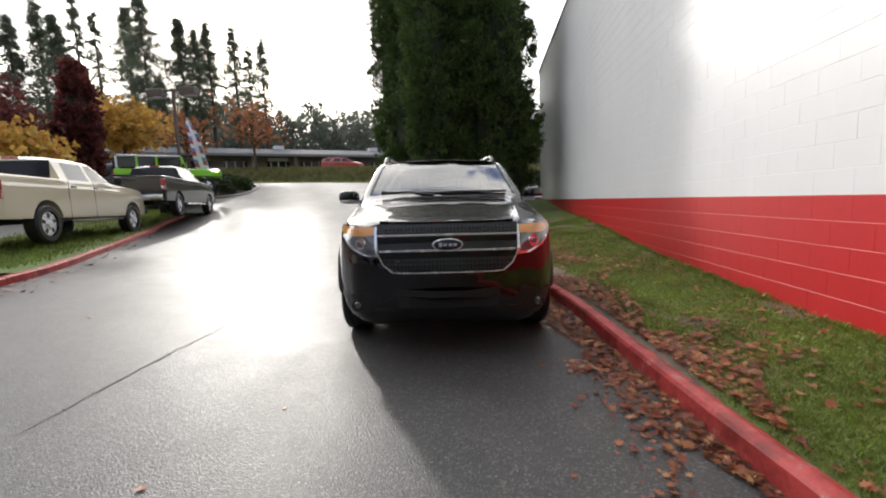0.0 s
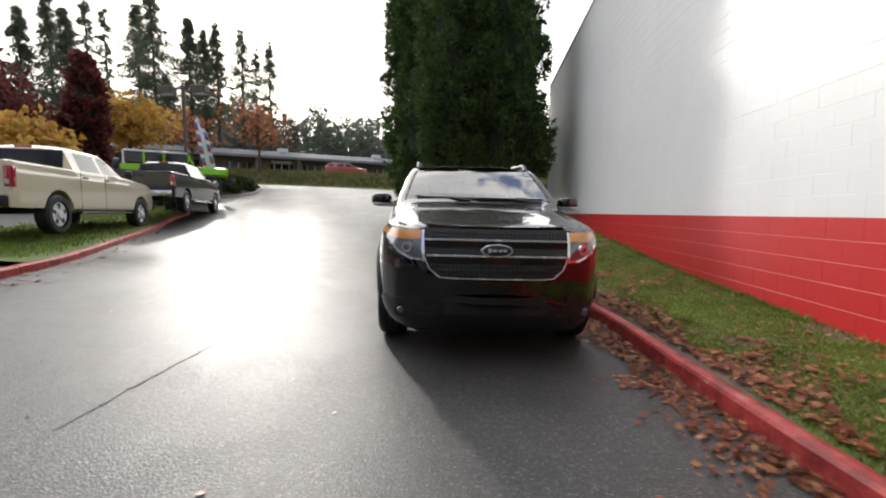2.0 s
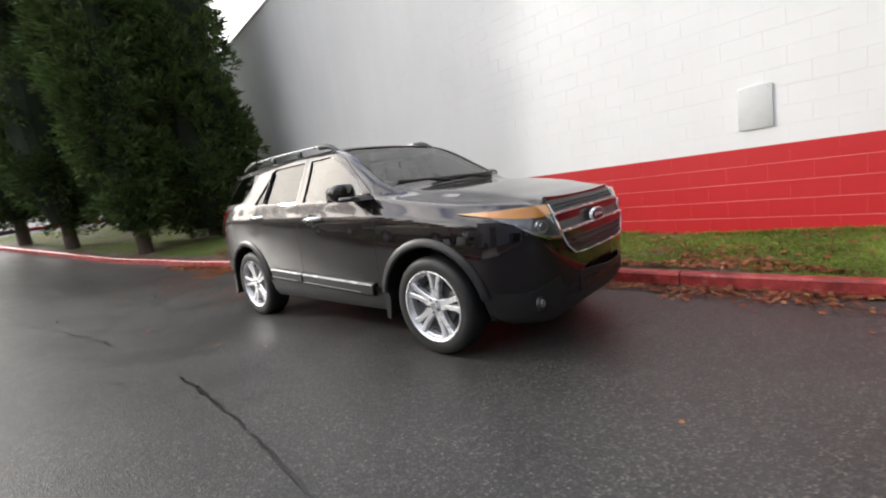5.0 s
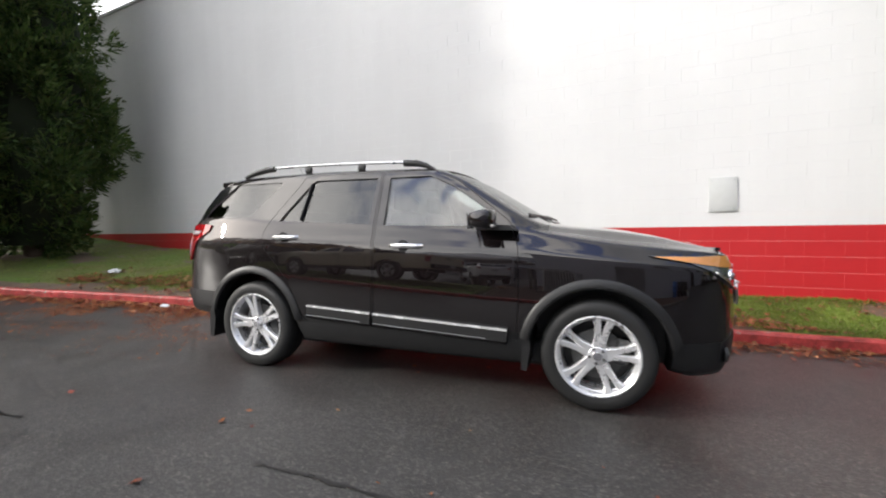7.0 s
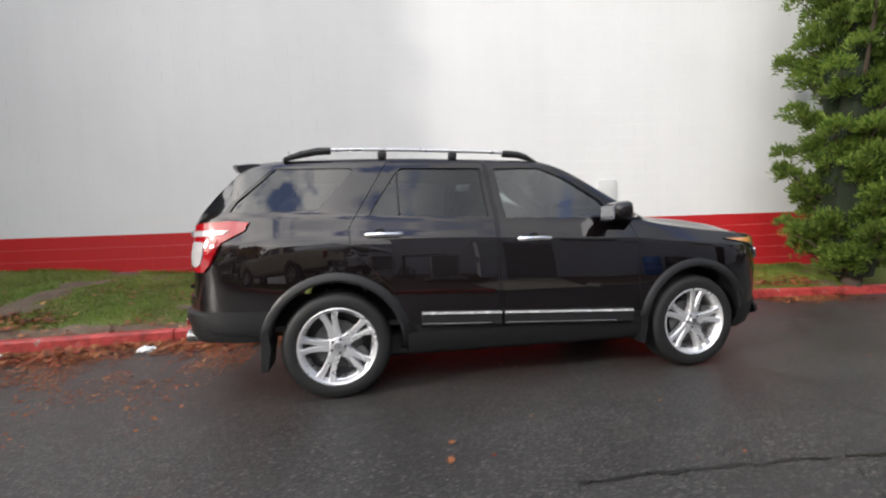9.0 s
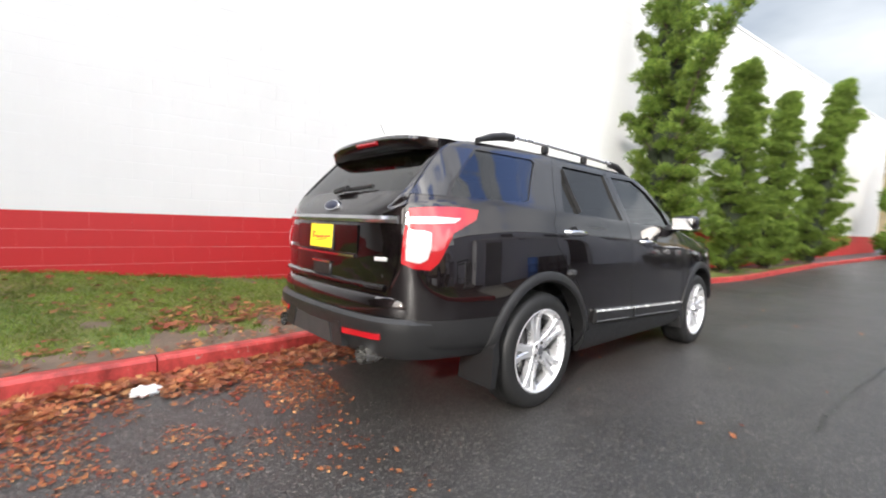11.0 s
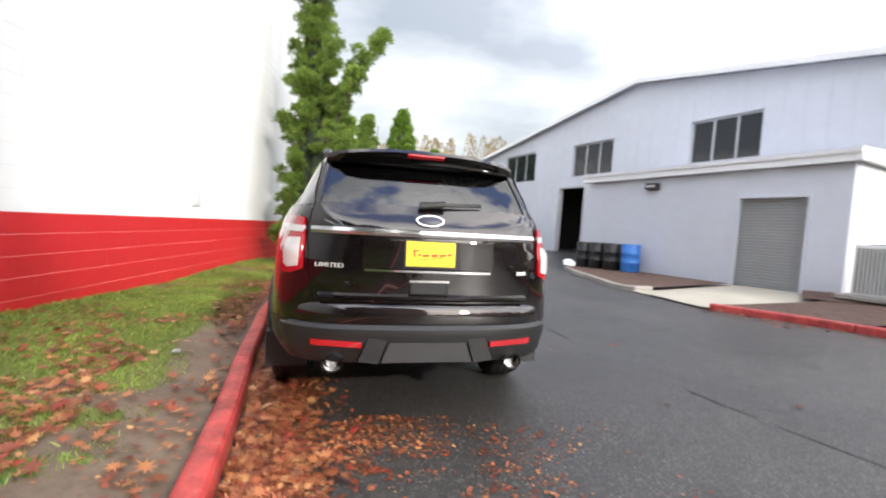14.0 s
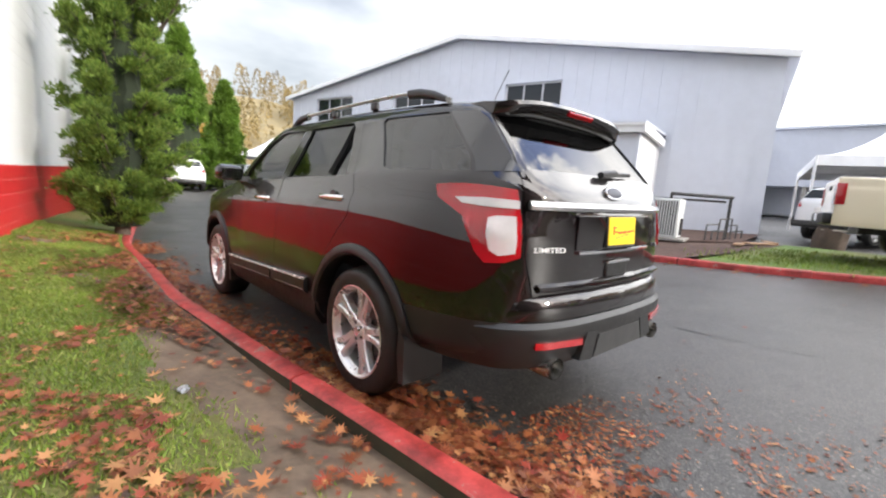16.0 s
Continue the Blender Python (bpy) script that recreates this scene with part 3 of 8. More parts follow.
# the big block wall: red below, white above
def block_wall():
    wall = empty("wall_east", None, "long concrete-block wall painted white over a red base band", "wall", kind="structure")
    y0, y1 = WALL_S, WALL_N
    th = 0.2
    zb = -1.2
    # the core with its joints, in two paints, and the coping
    for name, za, zc, mat in (("joint_face", zb, BAND_Z, M_JOINT_R), ("joint_face", BAND_Z, WALL_TOP, M_JOINT_W)):
        part(name, box_bm((th, y1 - y0, zc - za), Matrix.Translation((WALL_X + 0.0022 + th / 2, (y0 + y1) / 2, (za + zc) / 2))), mat, wall)
    part("coping", box_bm((th + 0.06, y1 - y0 + 0.06, 0.09), Matrix.Translation((WALL_X + th / 2, (y0 + y1) / 2, WALL_TOP + 0.045)), 0.008), M_TRIM, wall, "white metal coping")
    for yy in (y0, y1):
        part("return_wall", box_bm((16, 0.2, WALL_TOP - zb), Matrix.Translation((WALL_X + 8.1, yy, (zb + WALL_TOP) / 2))), M_WHITE, wall)
    ch, bl = 0.2033, 0.4065

    def block_geo(w, h, gap=0.0018, bev=0.0026, deep=0.0022):
        a, b = w / 2 - gap * 0.1, h / 2 - gap
        c, d = a - bev * 0.4, b - bev
        vs = [(deep, -a, -b), (deep, a, -b), (deep, a, b), (deep, -a, b), (0, -c, -d), (0, c, -d), (0, c, d), (0, -c, d)]
        fs = [(7, 6, 5, 4), (0, 4, 5, 1), (1, 5, 6, 2), (2, 6, 7, 3), (3, 7, 4, 0)]
        return vs, fs
    shared = {}
    for key, mat in (("red", M_RED), ("white", M_WHITE)):
        me = bpy.data.meshes.new("block_" + key)
        me.from_pydata(*[block_geo(bl, ch)[0], [], block_geo(bl, ch)[1]])
        me.materials.append(mat)
        shared[key] = me
    rest = {"red": ([], []), "white": ([], [])}
    single = 0
    courses = [(BAND_Z - ch * (i + 0.5), "red", i) for i in range(11)] + [(BAND_Z + ch * (i + 0.5), "white", i) for i in range(30)] + [(WALL_TOP - 0.09, "white", 31)]
    for z, key, i in courses:
        y = y0 + (0.0 if i % 2 == 0 else -bl / 2) + bl / 2
        while y < y1 + bl / 2 - 0.01:
            w = bl
            if -4.2 < y < 1.7 and -0.2 < z < 3.4 and single < 300:
                o = bpy.data.objects.new("block", shared[key])
                scene.collection.objects.link(o)
                o.parent = wall
                o.location = (WALL_X + random.uniform(-0.0006, 0.0006), y, z)
                single += 1
            else:
                vs, fs = block_geo(w, ch)
                V, F = rest[key]
                k = len(V)
                dx = random.uniform(-0.0006, 0.0006)
                V.extend((WALL_X + dx + q[0], min(max(y + q[1], y0), y1), min(z + q[2], WALL_TOP)) for q in vs)
                F.extend(tuple(k + j for j in f) for f in fs)
            y += bl
    for key, mat in (("red", M_RED), ("white", M_WHITE)):
        o = py_mesh("blocks", rest[key][0], rest[key][1], mat, wall)
        o["kind"] = "stuff"
    return wall


block_wall()
panel = empty("wall_cover", Matrix.Translation((WALL_X - 0.012, -1.25, 1.605)), "pale grey square cover plate fixed to the white wall", "cover plate")
part("plate", box_bm((0.02, 0.33, 0.47), None, 0.005, 2), M_COVER, panel, smooth=40)
for sy, sz in ((-1, -1), (-1, 1), (1, -1), (1, 1)):
    part("screw", tube_bm(0.008, 0.006, Matrix.Translation((-0.012, sy * 0.13, sz * 0.2)) @ Matrix.Rotation(radians(-90), 4, "Y"), 8), M_STEEL, panel)

# the grey metal building to the west, gable towards the road
FAC = Matrix.Translation((-14.41, -0.33, 0)) @ Matrix.Rotation(math.atan2(-0.935, 0.354), 4, "Z")   # x runs south along the front, y towards the road


def flat_wall(name, outline, holes, mat, parent, th=0.2, label=""):
    """A wall in the xz plane of its parent with true openings; outline and holes are lists of (x, z)."""
    bm = bmesh.new()
    edges = []
    for loop in [outline] + holes:
        vs = [bm.verts.new((x, 0, z)) for x, z in loop]
        edges += [bm.edges.new((vs[i], vs[(i + 1) % len(vs)])) for i in range(len(vs))]
    bmesh.ops.triangle_fill(bm, edges=edges, use_beauty=True)
    r = bmesh.ops.extrude_face_region(bm, geom=bm.faces[:])
    bmesh.ops.translate(bm, verts=[v for v in r["geom"] if isinstance(v, bmesh.types.BMVert)], vec=(0, -th, 0))
    bmesh.ops.recalc_face_normals(bm, faces=bm.faces[:])
    return part(name, bm, mat, parent, label)


def rect(x0, x1, z0, z1):
    return [(x0, z0), (x1, z0), (x1, z1), (x0, z1)]


def west_building():
    b = empty("warehouse", FAC, "pale grey metal-clad building with a low gable and high windows", "building")
    wins = [(7.0, 9.5, 4.45, 6.02), (13.2, 15.8, 4.42, 6.0), (18.8, 21.8, 4.42, 6.08)]
    door = (14.75, 16.55, -0.2, 3.88)
    ol = [(0, -0.8), (24.0, -0.8), (24.0, 6.15), (11.95, 8.12), (0, 6.1)]
    flat_wall("front_wall", ol, [rect(*w) for w in wins] + [[(door[0], door[2]), (door[1], door[2]), (door[1], door[3]), (door[0], door[3])]], M_GREYWALL, b)
    for xx in (0.0, 24.0):
        part("side_wall", box_bm((0.2, 22, 7.0), Matrix.Translation((xx + (0.1 if xx == 0 else -0.1), -11.2, 2.62))), M_GREYWALL, b)
    part("back_wall", box_bm((24, 0.2, 7.0), Matrix.Translation((12, -22.3, 2.62))), M_GREYWALL, b)
    # ribs of the cladding
    x = 0.45
    ribs = bmesh.new()
    while x < 24:
        zt = interp(x, (0, 11.95, 24), (6.1, 8.12, 6.15))
        cuts = [(-0.5, zt - 0.05)]
        for a0, a1, z0, z1 in wins + [door]:
            if a0 - 0.03 < x < a1 + 0.03:
                cuts = [c for lo, hi in cuts for c in ((lo, min(hi, z0)), (max(lo, z1), hi)) if c[1] - c[0] > 0.05]
        for lo, hi in cuts:
            box_bm((0.035, 0.014, hi - lo), Matrix.Translation((x, 0.006, (lo + hi) / 2)), 0.0, 1, ribs)
        x += 0.6
    part("cladding_ribs", ribs, M_GREYWALL, b)
    roof = bmesh.new()
    for (xa, za), (xb, zb2) in (((-0.3, 6.05), (11.95, 8.12)), ((11.95, 8.12), (24.3, 6.1))):
        box_bm(((Vector((xa, za)) - Vector((xb, zb2))).length, 22.8, 0.1), Matrix.Translation(((xa + xb) / 2, -11.1, (za + zb2) / 2 + 0.08)) @ Matrix.Rotation(-math.atan2(zb2 - za, xb - xa), 4, "Y"), 0.0, 1, roof)
    part("roof", roof, M_GREYWALL, b)
    for (xa, za), (xb, zb2) in (((-0.3, 6.05), (11.95, 8.12)), ((11.95, 8.12), (24.3, 6.1))):
        part("rake_trim", box_bm(((Vector((xa, za)) - Vector((xb, zb2))).length, 0.08, 0.2), Matrix.Translation(((xa + xb) / 2, 0.33, (za + zb2) / 2 + 0.06)) @ Matrix.Rotation(-math.atan2(zb2 - za, xb - xa), 4, "Y"), 0.01), M_TRIM, b, "white edge trim")
    for a0, a1, z0, z1 in wins:
        w = part("window", box_bm((a1 - a0 + 0.1, 0.05, 0.06), Matrix.Translation(((a0 + a1) / 2, -0.02, z0 - 0.01)), 0.006), M_WINFRAME, b)
        fr = bmesh.new()
        for k in range(4):
            xx = a0 + (a1 - a0) * k / 3
            box_bm((0.07, 0.06, z1 - z0), Matrix.Translation((min(max(xx, a0 + 0.035), a1 - 0.035), -0.13, (z0 + z1) / 2)), 0, 1, fr)
        box_bm((a1 - a0, 0.06, 0.07), Matrix.Translation(((a0 + a1) / 2, -0.13, z1 - 0.035)), 0, 1, fr)
        part("frame", fr, M_WINFRAME, w)
        for k in range(3):
            xa, xb = a0 + (a1 - a0) * k / 3 + 0.035, a0 + (a1 - a0) * (k + 1) / 3 - 0.035
            part("pane", box_bm((xb - xa, 0.012, z1 - z0 - 0.07), Matrix.Translation(((xa + xb) / 2, -0.13, (z0 + z1 - 0.07) / 2))), M_FARGLASS, w, "dark reflecting pane")
    # the open workshop door and the dark room behind it
    fr = bmesh.new()
    for xx in door[:2]:
        box_bm((0.09, 0.24, door[3] - door[2]), Matrix.Translation((xx, -0.09, (door[2] + door[3]) / 2)), 0.005, 1, fr)
    box_bm((door[1] - door[0], 0.24, 0.09), Matrix.Translation(((door[0] + door[1]) / 2, -0.09, door[3])), 0.005, 1, fr)
    part("door_frame", fr, M_WINFRAME, b)
    rm = bmesh.new()
    for size, at in (((5, 0.1, 5), (15.6, -5, 2)), ((0.1, 5, 5), (13.2, -2.7, 2)), ((0.1, 5, 5), (18.2, -2.7, 2)), ((5, 5, 0.1), (15.6, -2.7, 4.2))):
        box_bm(size, Matrix.Translation(at), 0, 1, rm)
    part("workshop_wall", rm, M_DARKROOM, b)
    part("shelf", box_bm((1.6, 0.5, 0.06), Matrix.Translation((15.9, -3.6, 1.6)), 0.01), M_STEEL, b)
    return b, wins


west_building()
# the low annex before it
ANX = Matrix.Translation((-10.03, -2.08, 0)) @ Matrix.Rotation(math.atan2(-0.935, 0.354), 4, "Z")


def annex():
    a = empty("annex", ANX, "low pale grey lean-to with white fascia and a roller door", "building")
    dr = (0.75, 2.32, 0.2, 2.66)
    flat_wall("front_wall", rect(0, 7.75, -0.6, 3.4), [[(dr[0], dr[2]), (dr[1], dr[2]), (dr[1], dr[3]), (dr[0], dr[3])]], M_GREYWALL, a)
    # north side takes the white trim colour to show it lit
    part("side_wall", box_bm((0.2, 3.3, 4.2), Matrix.Translation((0.1, -1.85, 1.5))), M_TRIM, a, "north wall, coloured white for the light on it")
    part("side_wall", box_bm((0.2, 3.3, 4.2), Matrix.Translation((7.65, -1.85, 1.5))), M_GREYWALL, a)
    part("roof", box_bm((8.05, 3.75, 0.08), Matrix.Translation((3.87, -1.65, 3.76)) @ Matrix.Rotation(radians(-3), 4, "X")), M_GREYWALL, a)
    part("fascia", box_bm((8.1, 0.1, 0.26), Matrix.Translation((3.87, 0.14, 3.52)), 0.01), M_TRIM, a, "white fascia board")
    part("fascia", box_bm((0.1, 3.6, 0.26), Matrix.Translation((-0.12, -1.6, 3.54)), 0.01), M_TRIM, a)
    part("gutter", sweep_bm([(-0.15, 0.21, 3.62), (8.0, 0.21, 3.62)], [(0.05, 0.03), (0.05, -0.04), (-0.02, -0.05), (-0.03, 0.03)], True), M_TRIM, a)
    d = part("roller_door", box_bm((dr[1] - dr[0], 0.03, dr[3] - dr[2]), Matrix.Translation(((dr[0] + dr[1]) / 2, -0.14, (dr[2] + dr[3]) / 2))), M_ROLL, a, "grey steel roller door, shut")
    z = dr[2] + 0.04
    while z < dr[3] - 0.02:
        part("slat", box_bm((dr[1] - dr[0], 0.02, 0.066), Matrix.Translation(((dr[0] + dr[1]) / 2, -0.12, z)), 0.008), M_ROLL, d)
        z += 0.078
    fr = bmesh.new()
    for xx in dr[:2]:
        box_bm((0.07, 0.06, dr[3] - dr[2] + 0.07), Matrix.Translation((xx, 0.02, (dr[2] + dr[3] + 0.07) / 2)), 0.005, 1, fr)
    box_bm((dr[1] - dr[0], 0.06, 0.07), Matrix.Translation(((dr[0] + dr[1]) / 2, 0.02, dr[3] + 0.035)), 0.005, 1, fr)
    part("door_frame", fr, M_GREYWALL, a)
    return a


annex()


def wall_light(m):
    w = empty("wall_light", m, "dark box flood light on the grey wall", "wall light", "wall lights")
    part("housing", prism_bm([(0, -0.1), (0.22, -0.05), (0.18, 0.12), (0, 0.12)], "x", -0.2, 0.2), M_BLACKPL, w)
    part("lens", box_bm((0.34, 0.02, 0.1), Matrix.Translation((0, 0.2, 0.0))), M_CLEARLENS, w)
    return w


wall_light(ANX @ Matrix.Translation((4.95, 0.0, 3.1)))
wall_light(FAC @ Matrix.Translation((21.2, 0.0, 3.86)))


def drum(m, mat, label):
    d = empty("barrel", m, label, "barrel", "barrels by the wall")
    bm = bmesh.new()
    prof = [(0.0, 0.0), (0.27, 0.0), (0.285, 0.03), (0.28, 0.27), (0.295, 0.29), (0.28, 0.31), (0.28, 0.56), (0.295, 0.58), (0.28, 0.6), (0.285, 0.85), (0.27, 0.88), (0.25, 0.86), (0.0, 0.86)]
    rows = [[bm.verts.new((r * math.cos(k * math.tau / 24), r * math.sin(k * math.tau / 24), z)) for k in range(24)] for r, z in prof[1:-1]]
    for r0, r1 in zip(rows, rows[1:]):
        for k in range(24):
            bm.faces.new((r0[k], r0[(k + 1) % 24], r1[(k + 1) % 24], r1[k]))
    bm.faces.new(rows[0][::-1])
    bm.faces.new(rows[-1])
    part("drum_body", bm, mat, d, smooth=40)
    part("bung", tube_bm(0.03, 0.02, Matrix.Translation((0.15, 0, 0.86)), 10), M_BLACKPL, d)
    return d


def on_ground(m, lift=0.0):
    m = m.copy()
    m.translation.z = road_z(m.translation.x, m.translation.y) + lift
    return m


drum(on_ground(ANX @ Matrix.Translation((5.15, 0.55, 0)), 0.1), M_BLUEBARREL, "blue plastic drum beside the grey wall")
for xx in (5.85, 6.5, 7.1):
    drum(on_ground(ANX @ Matrix.Translation((xx, 0.6, 0)), 0.1), M_BLACKPL, "black plastic drum beside the grey wall")


def sack(m):
    s = empty("rubbish_bag", m, "white crumpled rubbish bag by the drums", "bag")
    bm = bmesh.new()
    bmesh.ops.create_icosphere(bm, subdivisions=3, radius=0.22)
    for v in bm.verts:
        v.co += v.co.normalized() * 0.06 * noise.noise(v.co * 9)
        v.co.z = max(v.co.z * 0.7, -0.12) + 0.12
    part("bag_body", bm, M_PAPER, s, smooth=30)
    return s


sack(on_ground(ANX @ Matrix.Translation((7.15, 1.25, 0)), 0.1))


def ac_unit():
    m = on_ground(Matrix.Translation((-9.55, -0.80, 0)) @ Matrix.Rotation(radians(-70.6), 4, "Z"), 0.11)
    a = empty("air_conditioner", m, "grey outdoor air conditioner with a louvred coil on a pad", "air conditioner")
    part("pad", box_bm((1.2, 1.1, 0.08), Matrix.Translation((0, 0, 0.04)), 0.01), M_CONC, a)
    part("cabinet", box_bm((0.82, 0.84, 0.98), Matrix.Translation((0, 0, 0.57)), 0.02), M_COVER, a, smooth=40)
    part("coil", box_bm((0.74, 0.02, 0.86), Matrix.Translation((0, 0.417, 0.57)), 0.004), M_DARKMETAL, a, "dark coil")
    for k in range(13):
        part("louvre", box_bm((0.026, 0.03, 0.88), Matrix.Translation((-0.36 + 0.06 * k, 0.432, 0.57)), 0.004), M_COVER, a)
    part("fan_grille", tube_bm(0.34, 0.03, Matrix.Translation((0, 0, 1.05)), 24), M_BLACKPL, a)
    part("valve_box", box_bm((0.05, 0.22, 0.42), Matrix.Translation((-0.425, -0.05, 0.36)), 0.01), M_BLACKPL, a)
    g = empty("pipe_rack", on_ground(Matrix.Translation((-10.9, -0.15, 0)), 0.1), "dark pipe frame with bent grey pipes by the warehouse", "pipes")
    part("top_rail", rod(bmesh.new(), (0.75, -0.85, 1.16), (-0.55, 0.15, 1.16), 0.045), M_BLACKPL, g)
    part("top_rail", rod(bmesh.new(), (0.75, -0.95, 1.02), (-0.5, 0.0, 1.04), 0.03), M_BLACKPL, g)
    part("leg", rod(bmesh.new(), (-0.5, 0.12, 1.16), (-0.42, 0.15, 0.0), 0.04), M_BLACKPL, g)
    part("leg", rod(bmesh.new(), (0.72, -0.85, 1.16), (0.72, -0.85, 0.0), 0.04), M_BLACKPL, g)
    for k in range(5):
        bm = bmesh.new()
        x, z = -1.3 + 0.36 * k, 0.28 + 0.16 * (k % 3)
        rod(bm, (x, 0.2, 0), (x, 0.2, z), 0.022)
        rod(bm, (x, 0.2, z), (x + 0.34, 0.05, z - 0.04), 0.022)
        rod(bm, (x + 0.34, 0.05, z - 0.04), (x + 0.36, 0.05, 0.0), 0.022)
        part("pipe", bm, M_DARKMETAL, g)
    for k, (x, y, ln, a0) in enumerate(((-10.3, 0.75, 0.9, 0.3), (-11.0, 0.95, 1.1, -0.2), (-11.7, 0.9, 0.7, 0.6))):
        m3 = on_ground(Matrix.Translation((x, y, 0)) @ Matrix.Rotation(a0, 4, "Z"), 0.10)
        b = link_mesh("scrap_board", box_bm((ln, 0.2, 0.03), Matrix.Translation((0, 0, 0.03)), 0.006), simple("wet_scrap_wood", (0.36, 0.22, 0.12), 0.7, vary=0.3), None)
        b.matrix_basis = m3
        tagged(b, "short piece of scrap wood lying on the mulch", "board", "scrap boards on the mulch")
    return a


ac_unit()
part("switch_box", box_bm((0.18, 0.09, 0.3), ANX @ Matrix.Translation((-0.06, -0.6, 1.35)), 0.01), M_STEEL, None)
tagged(bpy.data.objects["switch_box"], "small grey electrical switch box on the white wall", "switch box")

# the parked suv; its front looks to -y, the origin lies on the road under the front axle
#          y     zb    ws    w50   w75   wsh   zsh   wb    zb2   wr    zr    ztop
CAR_KEYS = [
    (-0.936, 0.46, 0.15, 0.18, 0.18, 0.17, 0.600, 0.16, 0.660, 0.10, 0.690, 0.700),
    (-0.918, 0.41, 0.34, 0.38, 0.38, 0.37, 0.660, 0.35, 0.740, 0.25, 0.775, 0.785),
    (-0.883, 0.35, 0.50, 0.55, 0.55, 0.54, 0.740, 0.52, 0.830, 0.42, 0.865, 0.875),
    (-0.844, 0.30, 0.60, 0.65, 0.655, 0.64, 0.820, 0.61, 0.920, 0.50, 0.965, 0.975),
    (-0.810, 0.265, 0.67, 0.72, 0.725, 0.71, 0.880, 0.675, 0.990, 0.55, 1.035, 1.045),
    (-0.775, 0.245, 0.72, 0.77, 0.775, 0.76, 0.930, 0.72, 1.040, 0.58, 1.078, 1.088),
    (-0.722, 0.235, 0.76, 0.815, 0.82, 0.805, 0.965, 0.765, 1.062, 0.60, 1.098, 1.108),
    (-0.585, 0.235, 0.85, 0.90, 0.905, 0.885, 0.990, 0.84, 1.075, 0.63, 1.126, 1.138),
    (-0.400, 0.28, 0.905, 0.955, 0.957, 0.935, 1.010, 0.88, 1.090, 0.655, 1.168, 1.182),
    (-0.100, 0.28, 0.935, 0.985, 0.985, 0.960, 1.035, 0.905, 1.118, 0.68, 1.212, 1.228),
    (0.250, 0.28, 0.945, 0.992, 0.992, 0.968, 1.065, 0.915, 1.168, 0.71, 1.242, 1.260),
    (0.400, 0.28, 0.947, 0.995, 0.995, 0.970, 1.080, 0.920, 1.192, 0.80, 1.265, 1.297),
    (0.550, 0.28, 0.948, 0.997, 0.997, 0.972, 1.090, 0.922, 1.212, 0.862, 1.325, 1.395),
    (0.770, 0.28, 0.949, 1.0, 1.0, 0.974, 1.095, 0.925, 1.226, 0.826, 1.462, 1.525),
    (1.000, 0.28, 0.950, 1.0, 1.0, 0.976, 1.100, 0.928, 1.236, 0.786, 1.600, 1.655),
    (1.180, 0.28, 0.950, 1.0, 1.0, 0.976, 1.110, 0.930, 1.241, 0.750, 1.678, 1.730),
    (1.320, 0.28, 0.950, 1.0, 1.0, 0.976, 1.115, 0.930, 1.246, 0.727, 1.702, 1.754),
    (1.600, 0.28, 0.950, 1.0, 1.0, 0.976, 1.125, 0.930, 1.254, 0.705, 1.710, 1.768),
    (2.200, 0.28, 0.948, 0.998, 0.998, 0.974, 1.140, 0.928, 1.276, 0.695, 1.718, 1.774),
    (2.800, 0.32, 0.942, 0.992, 0.992, 0.968, 1.150, 0.915, 1.298, 0.685, 1.710, 1.764),
    (3.200, 0.38, 0.925, 0.976, 0.977, 0.950, 1.150, 0.890, 1.304, 0.670, 1.696, 1.746),
    (3.360, 0.40, 0.905, 0.957, 0.959, 0.930, 1.140, 0.868, 1.302, 0.655, 1.682, 1.728),
    (3.460, 0.41, 0.885, 0.940, 0.942, 0.913, 1.132, 0.850, 1.300, 0.650, 1.655, 1.698),
    (3.520, 0.41, 0.870, 0.928, 0.931, 0.900, 1.128, 0.838, 1.298, 0.655, 1.620, 1.660),
    (3.580, 0.41, 0.852, 0.912, 0.916, 0.885, 1.120, 0.820, 1.292, 0.660, 1.560, 1.597),
    (3.700, 0.42, 0.800, 0.868, 0.874, 0.844, 1.100, 0.780, 1.280, 0.675, 1.432, 1.464),
    (3.780, 0.43, 0.735, 0.810, 0.820, 0.790, 1.090, 0.735, 1.262, 0.660, 1.345, 1.370),
    (3.830, 0.44, 0.660, 0.740, 0.755, 0.725, 1.070, 0.675, 1.235, 0.620, 1.288, 1.306),
    (3.870, 0.46, 0.560, 0.640, 0.660, 0.630, 1.050, 0.580, 1.200, 0.530, 1.240, 1.256),
    (3.900, 0.50, 0.420, 0.490, 0.510, 0.480, 1.020, 0.450, 1.150, 0.400, 1.190, 1.205),
    (3.925, 0.56, 0.200, 0.250, 0.270, 0.250, 0.970, 0.240, 1.080, 0.200, 1.120, 1.135),
]


